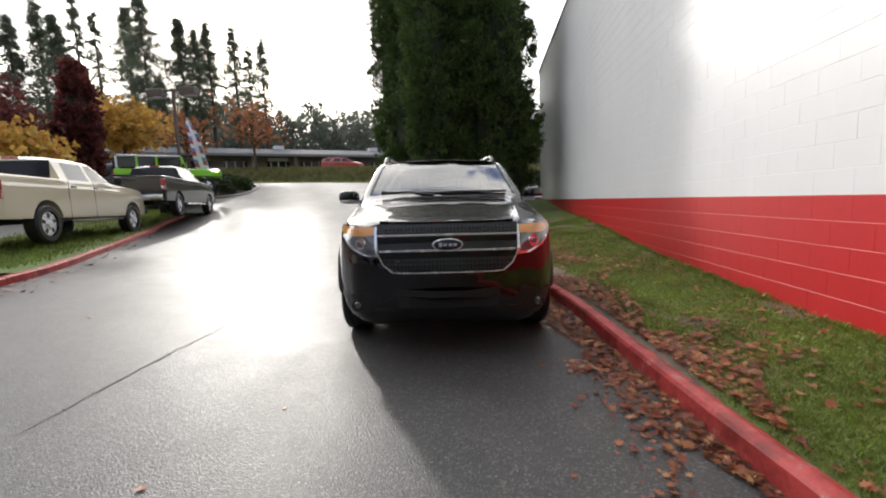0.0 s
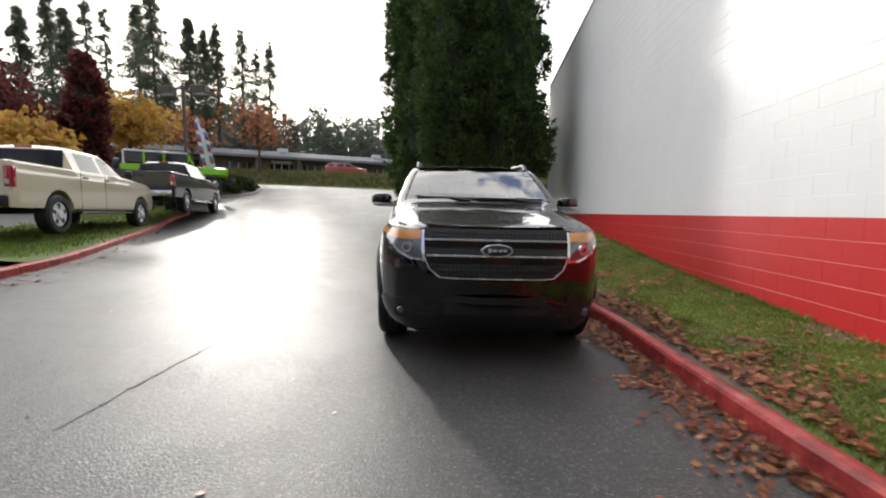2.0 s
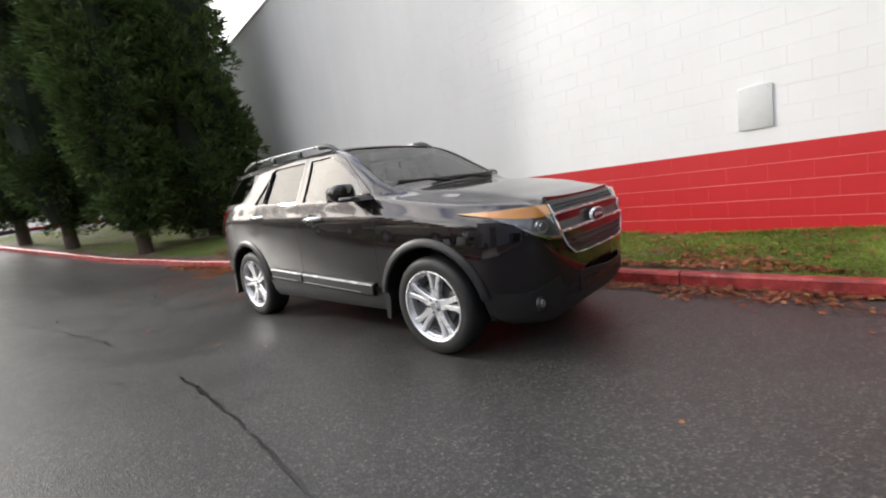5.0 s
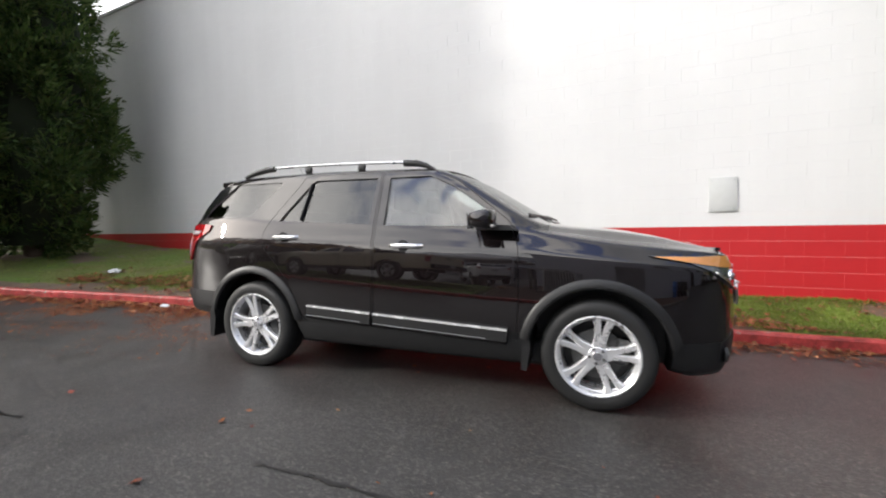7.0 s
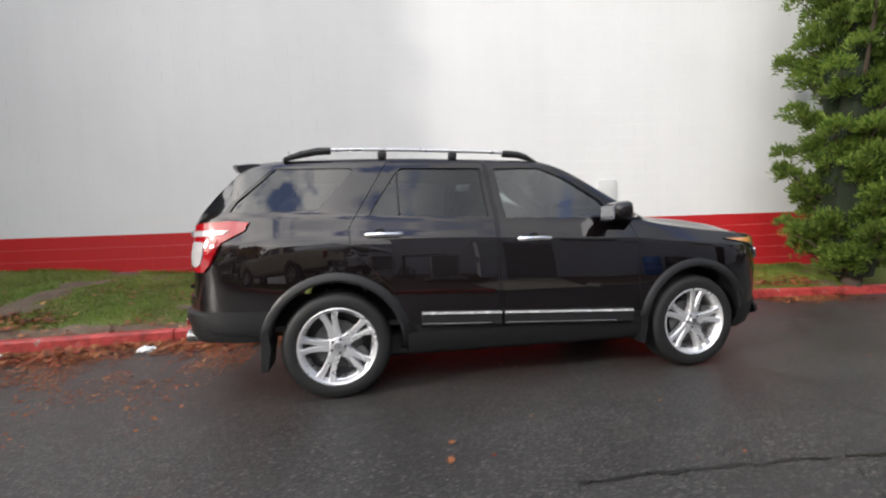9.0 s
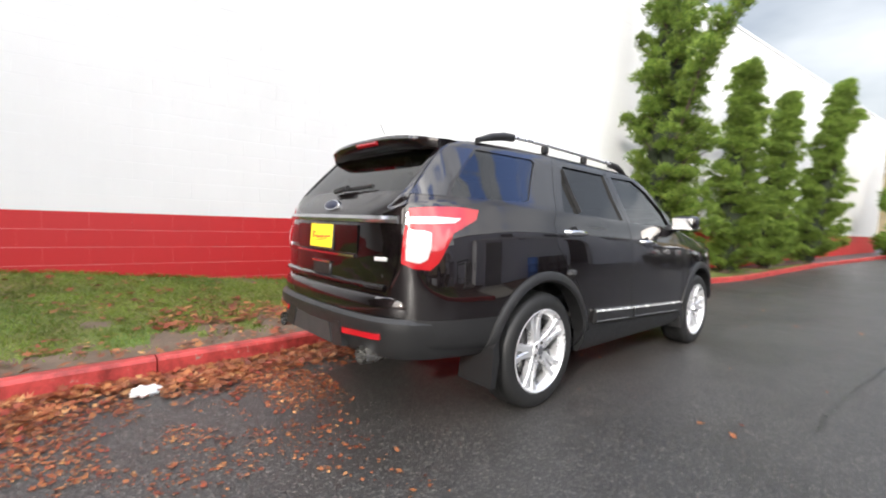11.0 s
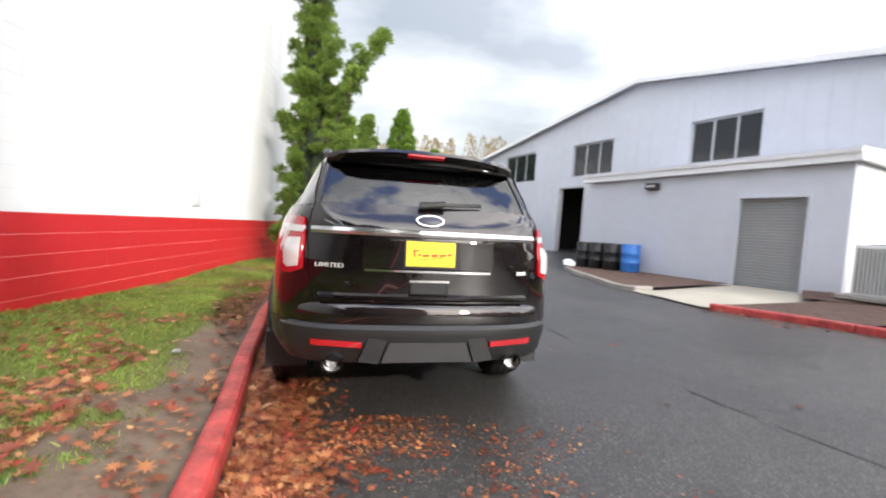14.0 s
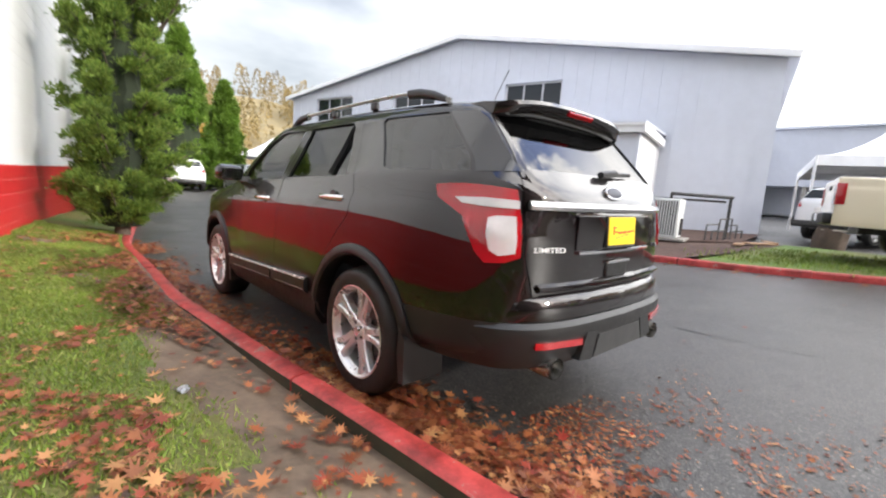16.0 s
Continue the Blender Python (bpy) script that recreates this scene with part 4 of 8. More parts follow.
def car_section(y, inset=0.0, keys=CAR_KEYS):
    ys = [k[0] for k in keys]
    i = min(max(int(np.searchsorted(ys, y)) - 1, 0), len(ys) - 2)
    t = min(max((y - ys[i]) / (ys[i + 1] - ys[i]), 0), 1)
    col = []
    for c in range(1, len(keys[0])):
        a, b = keys[max(i - 1, 0)], keys[i]
        d, e2 = keys[i + 1], keys[min(i + 2, len(keys) - 1)]
        h = d[0] - b[0]
        m0 = (d[c] - a[c]) / max(d[0] - a[0], 1e-6)
        m1 = (e2[c] - b[c]) / max(e2[0] - b[0], 1e-6)
        lin = (d[c] - b[c]) / h
        m0 = 0 if m0 * lin <= 0 else math.copysign(min(abs(m0), 2.5 * abs(lin)), lin)
        m1 = 0 if m1 * lin <= 0 else math.copysign(min(abs(m1), 2.5 * abs(lin)), lin)
        t2, t3 = t * t, t * t * t
        col.append((2 * t3 - 3 * t2 + 1) * b[c] + (t3 - 2 * t2 + t) * h * m0 + (-2 * t3 + 3 * t2) * d[c] + (t3 - t2) * h * m1)
    zb, ws, w50, w75, wsh, zsh, wb, zb2, wr, zr, zt = col
    mid = 0.5 * (zb + zsh)
    pts = [(0, zb), (ws * 0.6, zb), (ws * 0.93, zb + 0.004), (ws, zb + 0.05), (w50, min(0.50, zb + 0.5 * (zsh - zb))), (w75, min(0.73, zb + 0.75 * (zsh - zb))),
           (wsh + 0.004, zsh - 0.012), (wsh - 0.012, zsh + 0.012), (wb, zb2), (wb - 0.012, zb2 + 0.02), (wr + 0.5 * (wb - wr) * 0.92, zr + 0.5 * (zb2 - zr)), (wr, zr), (wr - 0.05, zr + (zt - zr) * 0.38), (wr * 0.66, zr + (zt - zr) * 0.75), (wr * 0.33, zr + (zt - zr) * 0.95), (0, zt)]
    if inset:
        pts = [(max(x - inset, 0) if x > 0 else 0, z) for x, z in pts]
        pts = [(x, min(max(z, 0.42), z - inset if k > 10 else z)) for k, (x, z) in enumerate(pts)]
    return pts


def side_x(y, z):
    """Half width of the body at that place along it and that height."""
    pts = car_section(y)[3:13]
    return interp(z, [p[1] for p in pts], [p[0] for p in pts])


def loft_bm(stations, section, sub=3):
    """A closed skin through the sections, mirrored in x."""
    bm = bmesh.new()
    rows = []
    for y in stations:
        half = section(y)
        dense = []
        for k in range(len(half) - 1):
            a, b = half[k], half[k + 1]
            n = 1 if k in (0, 2) else sub
            for j in range(n):
                dense.append((a[0] + (b[0] - a[0]) * j / n, a[1] + (b[1] - a[1]) * j / n))
        dense.append(half[-1])
        # round the polyline a little, but for its marked lines
        for _ in range(2):
            keep = list(dense)
            for j in range(4, len(dense) - 1):
                dense[j] = tuple(0.5 * keep[j][c] + 0.25 * (keep[j - 1][c] + keep[j + 1][c]) for c in (0, 1))
        ring = dense + [(-x, z) for x, z in dense[-2:0:-1]]
        rows.append([bm.verts.new((x, y, z)) for x, z in ring])
    n = len(rows[0])
    for r0, r1 in zip(rows, rows[1:]):
        for k in range(n):
            bm.faces.new((r0[k], r0[(k + 1) % n], r1[(k + 1) % n], r1[k]))
    bm.faces.new(rows[0])
    bm.faces.new(rows[-1][::-1])
    bmesh.ops.recalc_face_normals(bm, faces=bm.faces[:])
    return bm


def mesh_of(bm):
    me = bpy.data.meshes.new("solid")
    bm.to_mesh(me)
    bm.free()
    return me


def cut(me, cutter_bm, op="DIFFERENCE"):
    """The solid me less (or within) another solid."""
    a, b = bpy.data.objects.new("a", me), bpy.data.objects.new("b", mesh_of(cutter_bm))
    for o in (a, b):
        scene.collection.objects.link(o)
    mod = a.modifiers.new("cut", "BOOLEAN")
    mod.operation, mod.object, mod.solver = op, b, "EXACT"
    dg = bpy.context.evaluated_depsgraph_get()
    out = bpy.data.meshes.new_from_object(a.evaluated_get(dg))
    bm2 = b.data
    bpy.data.objects.remove(a)
    bpy.data.objects.remove(b)
    bpy.data.meshes.remove(bm2)
    return out


def grow(poly, d):
    """A polygon moved outward (or inward) by d."""
    n, out = len(poly), []
    area = sum(poly[i][0] * poly[(i + 1) % n][1] - poly[(i + 1) % n][0] * poly[i][1] for i in range(n))
    s = 1 if area > 0 else -1
    for i in range(n):
        p0, p1, p2 = (Vector(poly[(i + k) % n]) for k in (-1, 0, 1))
        e0, e1 = (p1 - p0).normalized(), (p2 - p1).normalized()
        n0, n1 = Vector((e0.y, -e0.x)) * s, Vector((e1.y, -e1.x)) * s
        m = n0 + n1
        m = m / max(m.length_squared, 0.3) * 2
        out.append(tuple(p1 + m * d))
    return out


WIN_F = [(0.70, 1.252), (1.605, 1.262), (1.632, 1.652), (1.27, 1.655), (1.06, 1.562), (0.80, 1.39)]
WIN_R = [(1.738, 1.272), (2.615, 1.296), (2.57, 1.38), (2.40, 1.63), (2.36, 1.654), (1.752, 1.655)]
WIN_Q = [(2.96, 1.352), (3.01, 1.334), (3.57, 1.332), (3.53, 1.40), (3.27, 1.645), (2.745, 1.652), (2.725, 1.63)]
DOOR_F = [(0.54, 0.44), (1.655, 0.44), (1.672, 1.25), (1.70, 1.705), (1.24, 1.70), (1.02, 1.605), (0.61, 1.29), (0.535, 1.10), (0.525, 0.7)]
DOOR_R = [(1.675, 0.44), (2.29, 0.44), (2.37, 0.56), (2.48, 0.78), (2.62, 0.94), (2.745, 1.06), (2.765, 1.20), (2.70, 1.315), (2.475, 1.70), (1.72, 1.705), (1.692, 1.25)]
HOOD = [(-0.86, 0.34), (-0.85, -0.1), (-0.79, -0.50), (-0.70, -0.688), (-0.52, -0.788), (0.52, -0.788), (0.70, -0.688), (0.79, -0.50), (0.85, -0.1), (0.86, 0.34), (0.4, 0.385), (-0.4, 0.385)]
GATE = [(-0.655, 0.765), (0.655, 0.765), (0.70, 0.95), (0.705, 1.2), (0.69, 1.31), (0.63, 1.66), (-0.63, 1.66), (-0.69, 1.31), (-0.705, 1.2), (-0.70, 0.95)]
AXLES, WHEEL_R, HUB_X = (0.0, 2.86), 0.382, 0.845


def plane_prism(corners, thick):
    """A slab over four corners, along their normal."""
    bm = bmesh.new()
    c = [Vector(p) for p in corners]
    nrm = (c[1] - c[0]).cross(c[2] - c[0]).normalized() * thick
    a = [bm.verts.new(p - nrm) for p in c]
    b = [bm.verts.new(p + nrm) for p in c]
    bm.faces.new(a)
    bm.faces.new(b[::-1])
    for i in range(len(c)):
        j = (i + 1) % len(c)
        bm.faces.new((a[i], b[i], b[j], a[j]))
    bmesh.ops.recalc_face_normals(bm, faces=bm.faces[:])
    return bm


SCREEN = [(-0.79, 0.45, 1.335), (0.79, 0.45, 1.335), (0.665, 1.17, 1.715), (-0.665, 1.17, 1.715)]
REARWIN = [(-0.645, 3.785, 1.35), (0.645, 3.785, 1.35), (0.605, 3.53, 1.63), (-0.605, 3.53, 1.63)]


def face_out(bm, way):
    """Turns the faces of an open sheet so that they look along a way."""
    bmesh.ops.recalc_face_normals(bm, faces=bm.faces[:])
    bm.normal_update()
    if sum((f.normal.dot(way) * f.calc_area() for f in bm.faces), 0.0) < 0:
        bmesh.ops.reverse_faces(bm, faces=bm.faces[:])
    return bm


def pane_mesh(poly, sign, off):
    """A side window that follows the body's curve."""
    bm = bmesh.new()
    f = bm.faces.new([bm.verts.new((0, y, z)) for y, z in poly])
    bmesh.ops.triangulate(bm, faces=[f])
    bmesh.ops.subdivide_edges(bm, edges=bm.edges[:], cuts=3, use_grid_fill=True)
    for v in bm.verts:
        v.co.x = sign * (side_x(v.co.y, v.co.z) - off)
    return face_out(bm, Vector((sign, 0, 0)))


def wheel(parent, m):
    w = empty("wheel", m)
    w.parent = parent
    tp = [(0.262, -0.118), (0.300, -0.130), (0.345, -0.128), (0.368, -0.112), (0.378, -0.085), (0.382, -0.04), (0.382, 0.04), (0.378, 0.085), (0.368, 0.112), (0.345, 0.128), (0.300, 0.130), (0.262, 0.118)]

    def spin(prof, seg, bm):
        rows = [[bm.verts.new((x, r * math.cos(k * math.tau / seg), r * math.sin(k * math.tau / seg))) for r, x in prof] for k in range(seg)]
        for k in range(seg):
            a, b = rows[k], rows[(k + 1) % seg]
            for j in range(len(prof) - 1):
                bm.faces.new((a[j], a[j + 1], b[j + 1], b[j]))
        bmesh.ops.recalc_face_normals(bm, faces=bm.faces[:])
        return bm
    tyre = part("tyre", spin(tp, 56, bmesh.new()), M_RUBBER, w, smooth=40)
    for x0 in (-0.055, 0.0, 0.055):
        part("tread_rib", spin([(0.384, x0 - 0.004), (0.3855, x0 - 0.002), (0.3855, x0 + 0.012), (0.384, x0 + 0.014)], 56, bmesh.new()), M_RUBBER, tyre, smooth=40)
    rim = spin([(0.262, -0.118), (0.270, -0.110), (0.240, -0.09), (0.232, 0.0), (0.240, 0.085), (0.258, 0.105), (0.272, 0.118), (0.276, 0.126), (0.268, 0.128), (0.256, 0.118), (0.246, 0.09)], 56, bmesh.new())
    part("rim", rim, M_ALU, w, smooth=35)
    for k in range(5):
        spoke = bmesh.new()
        for side in (-1, 1):
            a0, a1 = 0.10 * side, 0.155 * side
            p = []
            for r, ang, half, x in ((0.055, 0.30 * side, 0.030, 0.098), (0.13, 0.16 * side, 0.021, 0.102), (0.20, 0.155 * side, 0.020, 0.106), (0.258, 0.19 * side, 0.026, 0.116)):
                p.append((r, ang, half, x))
            rows = []
            for r, ang, half, x in p:
                c = Vector((0, r * math.sin(ang), r * math.cos(ang)))
                t = Vector((0, math.cos(ang), -math.sin(ang)))
                rows.append([spoke.verts.new(c + t * o + Vector((xx, 0, 0))) for o, xx in ((-half, x - 0.05), (-half, x - 0.008), (-half * 0.7, x), (half * 0.7, x), (half, x - 0.008), (half, x - 0.05))])
            for r0, r1 in zip(rows, rows[1:]):
                for j in range(5):
                    spoke.faces.new((r0[j], r0[j + 1], r1[j + 1], r1[j]))
        bmesh.ops.recalc_face_normals(spoke, faces=spoke.faces[:])
        spoke.transform(Matrix.Rotation(k * math.tau / 5, 4, "X"))
        part("spoke", spoke, M_ALU, w, smooth=35)
    part("hub", tube_bm(0.072, 0.045, Matrix.Translation((0.06, 0, 0)) @ Matrix.Rotation(radians(90), 4, "Y"), 24, 0.06, bevel=0.006), M_ALU, w, smooth=40)
    part("hub_cap", tube_bm(0.032, 0.012, Matrix.Translation((0.104, 0, 0)) @ Matrix.Rotation(radians(90), 4, "Y"), 20, 0.028), M_CHROME, w, smooth=40)
    for k in range(5):
        a = (k + 0.5) * math.tau / 5
        part("wheel_nut", tube_bm(0.011, 0.012, Matrix.Translation((0.098, 0.05 * math.sin(a), 0.05 * math.cos(a))) @ Matrix.Rotation(radians(90), 4, "Y"), 6), M_DARKMETAL, w)
    part("brake_disc", tube_bm(0.17, 0.02, Matrix.Translation((0.02, 0, 0)) @ Matrix.Rotation(radians(90), 4, "Y"), 32), M_DARKMETAL, w, smooth=40)
    part("brake_caliper", box_bm((0.06, 0.09, 0.17), Matrix.Translation((0.04, 0.15, 0.05)), 0.015), M_DARKMETAL, w)
    part("rim_back", tube_bm(0.24, 0.01, Matrix.Translation((-0.06, 0, 0)) @ Matrix.Rotation(radians(90), 4, "Y"), 32), M_BLACKPL, w)
    return w


def text_bm(body, size, depth, bold=0.0):
    cu = bpy.data.curves.new("lettering", "FONT")
    cu.body, cu.size, cu.extrude, cu.align_x, cu.align_y, cu.offset = body, size, depth, "CENTER", "CENTER", bold
    ob = bpy.data.objects.new("lettering", cu)
    scene.collection.objects.link(ob)
    me = bpy.data.meshes.new_from_object(ob.evaluated_get(bpy.context.evaluated_depsgraph_get()))
    bpy.data.objects.remove(ob)
    bm = bmesh.new()
    bm.from_mesh(me)
    return bm


def oval_bm(a, b, h, seg=36):
    bm = bmesh.new()
    rows = [[bm.verts.new((r * a * math.cos(k * math.tau / seg), r * b * math.sin(k * math.tau / seg), z)) for k in range(seg)] for r, z in ((1, 0), (1, h * 0.6), (0.95, h))]
    for r0, r1 in zip(rows, rows[1:]):
        for k in range(seg):
            bm.faces.new((r0[k], r0[(k + 1) % seg], r1[(k + 1) % seg], r1[k]))
    bm.faces.new(rows[-1])
    bm.faces.new(rows[0][::-1])
    return bm


def lens_patch(pts, thick, at_y, nose):
    """A lamp lens over a front or rear corner: pts are (x, z), wrapped on the body's plan curve, thick metres proud."""
    bm = bmesh.new()
    f = bm.faces.new([bm.verts.new((x, 0, z)) for x, z in pts])
    bmesh.ops.triangulate(bm, faces=[f])
    bmesh.ops.subdivide_edges(bm, edges=bm.edges[:], cuts=4, use_grid_fill=True)
    bmesh.ops.triangulate(bm, faces=bm.faces[:])
    for v in bm.verts:
        v.co.y = plan_y(abs(v.co.x), v.co.z, nose)
    r = bmesh.ops.extrude_face_region(bm, geom=bm.faces[:])
    top = [g for g in r["geom"] if isinstance(g, bmesh.types.BMVert)]
    for v in top:
        v.co.y += thick * (-1 if nose else 1)
        v.co.x *= 1 + 0.35 * thick
    bmesh.ops.recalc_face_normals(bm, faces=bm.faces[:])
    return bm


SKIN = {}


def skin_half(y, z):
    """Half width of the body there, below nought outside its height."""
    k = round(y / 0.002)
    if k not in SKIN:
        SKIN[k] = car_section(k * 0.002)
    c = SKIN[k]
    if y < -1.005 or y > 3.925 or z > c[15][1] or z < c[3][1]:
        return -1.0
    if z > c[12][1]:
        return c[12][0] * ((c[15][1] - z) / max(c[15][1] - c[12][1], 1e-4)) ** 0.5
    return interp(z, [p[1] for p in c[3:13]], [p[0] for p in c[3:13]])


def corner_patch(poly, sign, hub, front, thick, lift=0.0, cuts=5):
    """A lens wrapped round a corner of the body: poly of (degrees from the side, z) about a hub (x, y)."""
    bm = bmesh.new()
    f = bm.faces.new([bm.verts.new((a, 0, z)) for a, z in poly])
    bmesh.ops.triangulate(bm, faces=[f])
    bmesh.ops.subdivide_edges(bm, edges=bm.edges[:], cuts=cuts, use_grid_fill=True)
    bmesh.ops.triangulate(bm, faces=bm.faces[:])
    for v in bm.verts:
        a, z = radians(v.co.x), v.co.z
        d = Vector((math.cos(a), math.sin(a) * (-1 if front else 1), 0))
        lo, hi = 0.0, 0.9
        for _ in range(16):
            mid = (lo + hi) / 2
            x, y = hub[0] + d.x * mid, hub[1] + d.y * mid
            if skin_half(y, z) >= x:
                lo = mid
            else:
                hi = mid
        v.co = Vector((hub[0] + d.x * (lo + lift), hub[1] + d.y * (lo + lift), z))
    if thick:
        r = bmesh.ops.extrude_face_region(bm, geom=bm.faces[:])
        for g in r["geom"]:
            if isinstance(g, bmesh.types.BMVert):
                d = Vector((g.co.x - hub[0], g.co.y - hub[1], 0)).normalized()
                g.co += d * thick
    for v in bm.verts:
        v.co.x *= sign
    bmesh.ops.recalc_face_normals(bm, faces=bm.faces[:])
    return bm




def plan_y(x, z, nose):
    """Where along its length the body's skin is met at half width x and height z, from the front or from the rear."""
    ys = [-1.005 + 0.006 * i for i in range(180)] if nose else [3.925 - 0.006 * i for i in range(160)]
    last = ys[0]
    for y in ys:
        s = car_section(y)
        zz = [p[1] for p in s[3:13]]
        if zz[0] <= z <= s[15][1]:
            w = interp(z, zz, [p[0] for p in s[3:13]])
            if z > zz[-1]:
                w = s[11][0] * max(0.0, (s[15][1] - z) / max(s[15][1] - s[11][1], 1e-4)) ** 0.5
            if w >= x:
                return y
        last = y
    return last


def suv():
    car = empty("car", CAR, "dark brown metallic suv with chrome trim, parked at the kerb", "car")
    fine = []
    for a, b in zip(CAR_KEYS, CAR_KEYS[1:]):
        n = max(1, int(round((b[0] - a[0]) / 0.07)))
        fine += [a[0] + (b[0] - a[0]) * k / n for k in range(n)]
    fine.append(CAR_KEYS[-1][0])
    body = mesh_of(loft_bm(fine, car_section))
    inner = [0.44 + 0.1 * k for k in range(34)]
    body = cut(body, loft_bm([y for y in inner if y < 3.70], lambda y: car_section(y, 0.055)))
    wells = bmesh.new()
    for ya in AXLES:
        for s in (-1, 1):
            tube_bm(0.462, 0.5, Matrix.Translation((s * 0.60, ya, WHEEL_R)) @ Matrix.Rotation(radians(90 * s), 4, "Y"), 40, None, wells)
    body = cut(body, wells)
    wins = bmesh.new()
    for poly in (WIN_F, WIN_R, WIN_Q):
        for lo, hi in ((0.55, 1.2), (-1.2, -0.55)):
            prism_bm(poly, "x", lo, hi, wins)
    body = cut(body, wins)
    body = cut(body, plane_prism(SCREEN, 0.14))
    body = cut(body, plane_prism(REARWIN, 0.12))
    doors = []
    for nm, poly in (("front_door", DOOR_F), ("rear_door", DOOR_R)):
        for s in (-1, 1):
            lo, hi = (0.60, 1.3) if s > 0 else (-1.3, -0.60)
            doors.append((nm, s, cut(body.copy(), prism_bm(grow(poly, -0.0025), "x", lo, hi), "INTERSECT")))
    hood = cut(body.copy(), prism_bm(grow(HOOD, -0.003), "z", 1.045, 1.5), "INTERSECT")
    gate = cut(body.copy(), prism_bm(grow(GATE, -0.003), "y", 3.47, 4.2), "INTERSECT")
    away = bmesh.new()
    for poly in (DOOR_F, DOOR_R):
        for lo, hi in ((0.60, 1.3), (-1.3, -0.60)):
            prism_bm(grow(poly, 0.002), "x", lo, hi, away)
    body = cut(body, away)
    body = cut(body, prism_bm(grow(HOOD, 0.002), "z", 1.045, 1.5))
    body = cut(body, prism_bm(grow(GATE, 0.002), "y", 3.47, 4.2))

    def clad(me):
        me.materials.clear()
        me.materials.append(M_PAINT)
        me.materials.append(M_BLACKPL)
        for p in me.polygons:
            c = p.center
            well = any(math.hypot(c.y - ya, c.z - WHEEL_R) < 0.468 for ya in AXLES) and abs(c.x) < 0.98
            inside = abs(c.x) < side_x(c.y, c.z) - 0.02 and 0.5 < c.z < 1.66 and 0.5 < c.y < 3.7 and abs(c.x) < 0.97
            p.material_index = 1 if c.z < 0.49 or (c.y > 3.31 and c.z < 0.64) or well or inside else 0
        return me
    body_ob = finish("body", clad(body), [], car, "dark brown metallic body shell", 28)
    for nm, s, me in doors:
        d = finish("door", clad(me), [], car, "", 28)
        poly = WIN_F if nm == "front_door" else WIN_R
        part("window", pane_mesh(grow(poly, 0.012), s, 0.016), M_GLASS if nm == "front_door" else M_TINT, d, "clear side glass" if nm == "front_door" else "dark privacy glass", 30)
        # chrome handle with its dark bowl
        ya, yb, zc = (1.255, 1.525, 1.103) if nm == "front_door" else (2.39, 2.655, 1.157)
        xs = side_x((ya + yb) / 2, zc)
        part("handle", sweep_bm([(s * (side_x(y, zc) + o), y, zc + dz) for y, o, dz in ((ya, -0.004, 0), (ya + 0.03, 0.028, 0), ((ya + yb) / 2, 0.034, 0.002), (yb - 0.03, 0.028, 0), (yb, -0.004, 0))], [(0.008 * math.cos(k * math.tau / 8), 0.016 * math.sin(k * math.tau / 8)) for k in range(8)], True), M_CHROME, d, "chrome door handle", 40)
        part("handle_bowl", tube_bm(0.045, 0.006, Matrix.Translation((s * (xs - 0.002), (ya + yb) / 2 + 0.02, zc)) @ Matrix.Rotation(radians(90 * s), 4, "Y"), 20), M_BLACKPL, d)
        if nm == "rear_door":
            part("window_bar", sweep_bm([(s * (side_x(2.40, z) + 0.001), 2.40, z) for z in np.linspace(1.305, 1.625, 5)], [(-0.004, 0.013), (0.004, 0.013), (0.004, -0.013), (-0.004, -0.013)], True), M_BLACKPL, d)
        # lower cladding with a bright strip
        y0, y1 = (0.60, 1.652) if nm == "front_door" else (1.68, 2.27)
        yy = np.linspace(y0, y1, 8)
        zz = [0.512 + 0.042 * (y - 0.6) for y in yy]
        part("door_moulding", sweep_bm([(s * (side_x(y, z) - 0.004), y, z - 0.02) for y, z in zip(yy, zz)], [(s * 0.0, 0.045), (s * 0.030, 0.03), (s * 0.033, -0.05), (s * 0.0, -0.075)], True), M_BLACKPL, d, "", 40)
        part("chrome_strip", sweep_bm([(s * (side_x(y, z) + 0.027), y, z - 0.062) for y, z in zip(yy[1:], zz[1:])], [(s * -0.008, 0.003), (s * 0.004, 0.0025), (s * 0.004, -0.0025), (s * -0.008, -0.003)], True), M_STEEL, d, "thin grey strip", 40)
        part("chrome_strip", sweep_bm([(s * (side_x(y, z) + 0.027), y, z + 0.012) for y, z in zip(yy, zz)], [(s * -0.008, 0.008), (s * 0.006, 0.006), (s * 0.007, -0.006), (s * -0.008, -0.008)], True), M_BRIGHT, d, "bright strip", 40)
    finish("hood", clad(hood), [], car, "", 28)
    g = finish("liftgate", clad(gate), [], car, "", 28)
    for s in (-1, 1):
        part("quarter_window", pane_mesh(grow(WIN_Q, 0.012), s, 0.010), M_TINT, car, "dark privacy glass", 30)
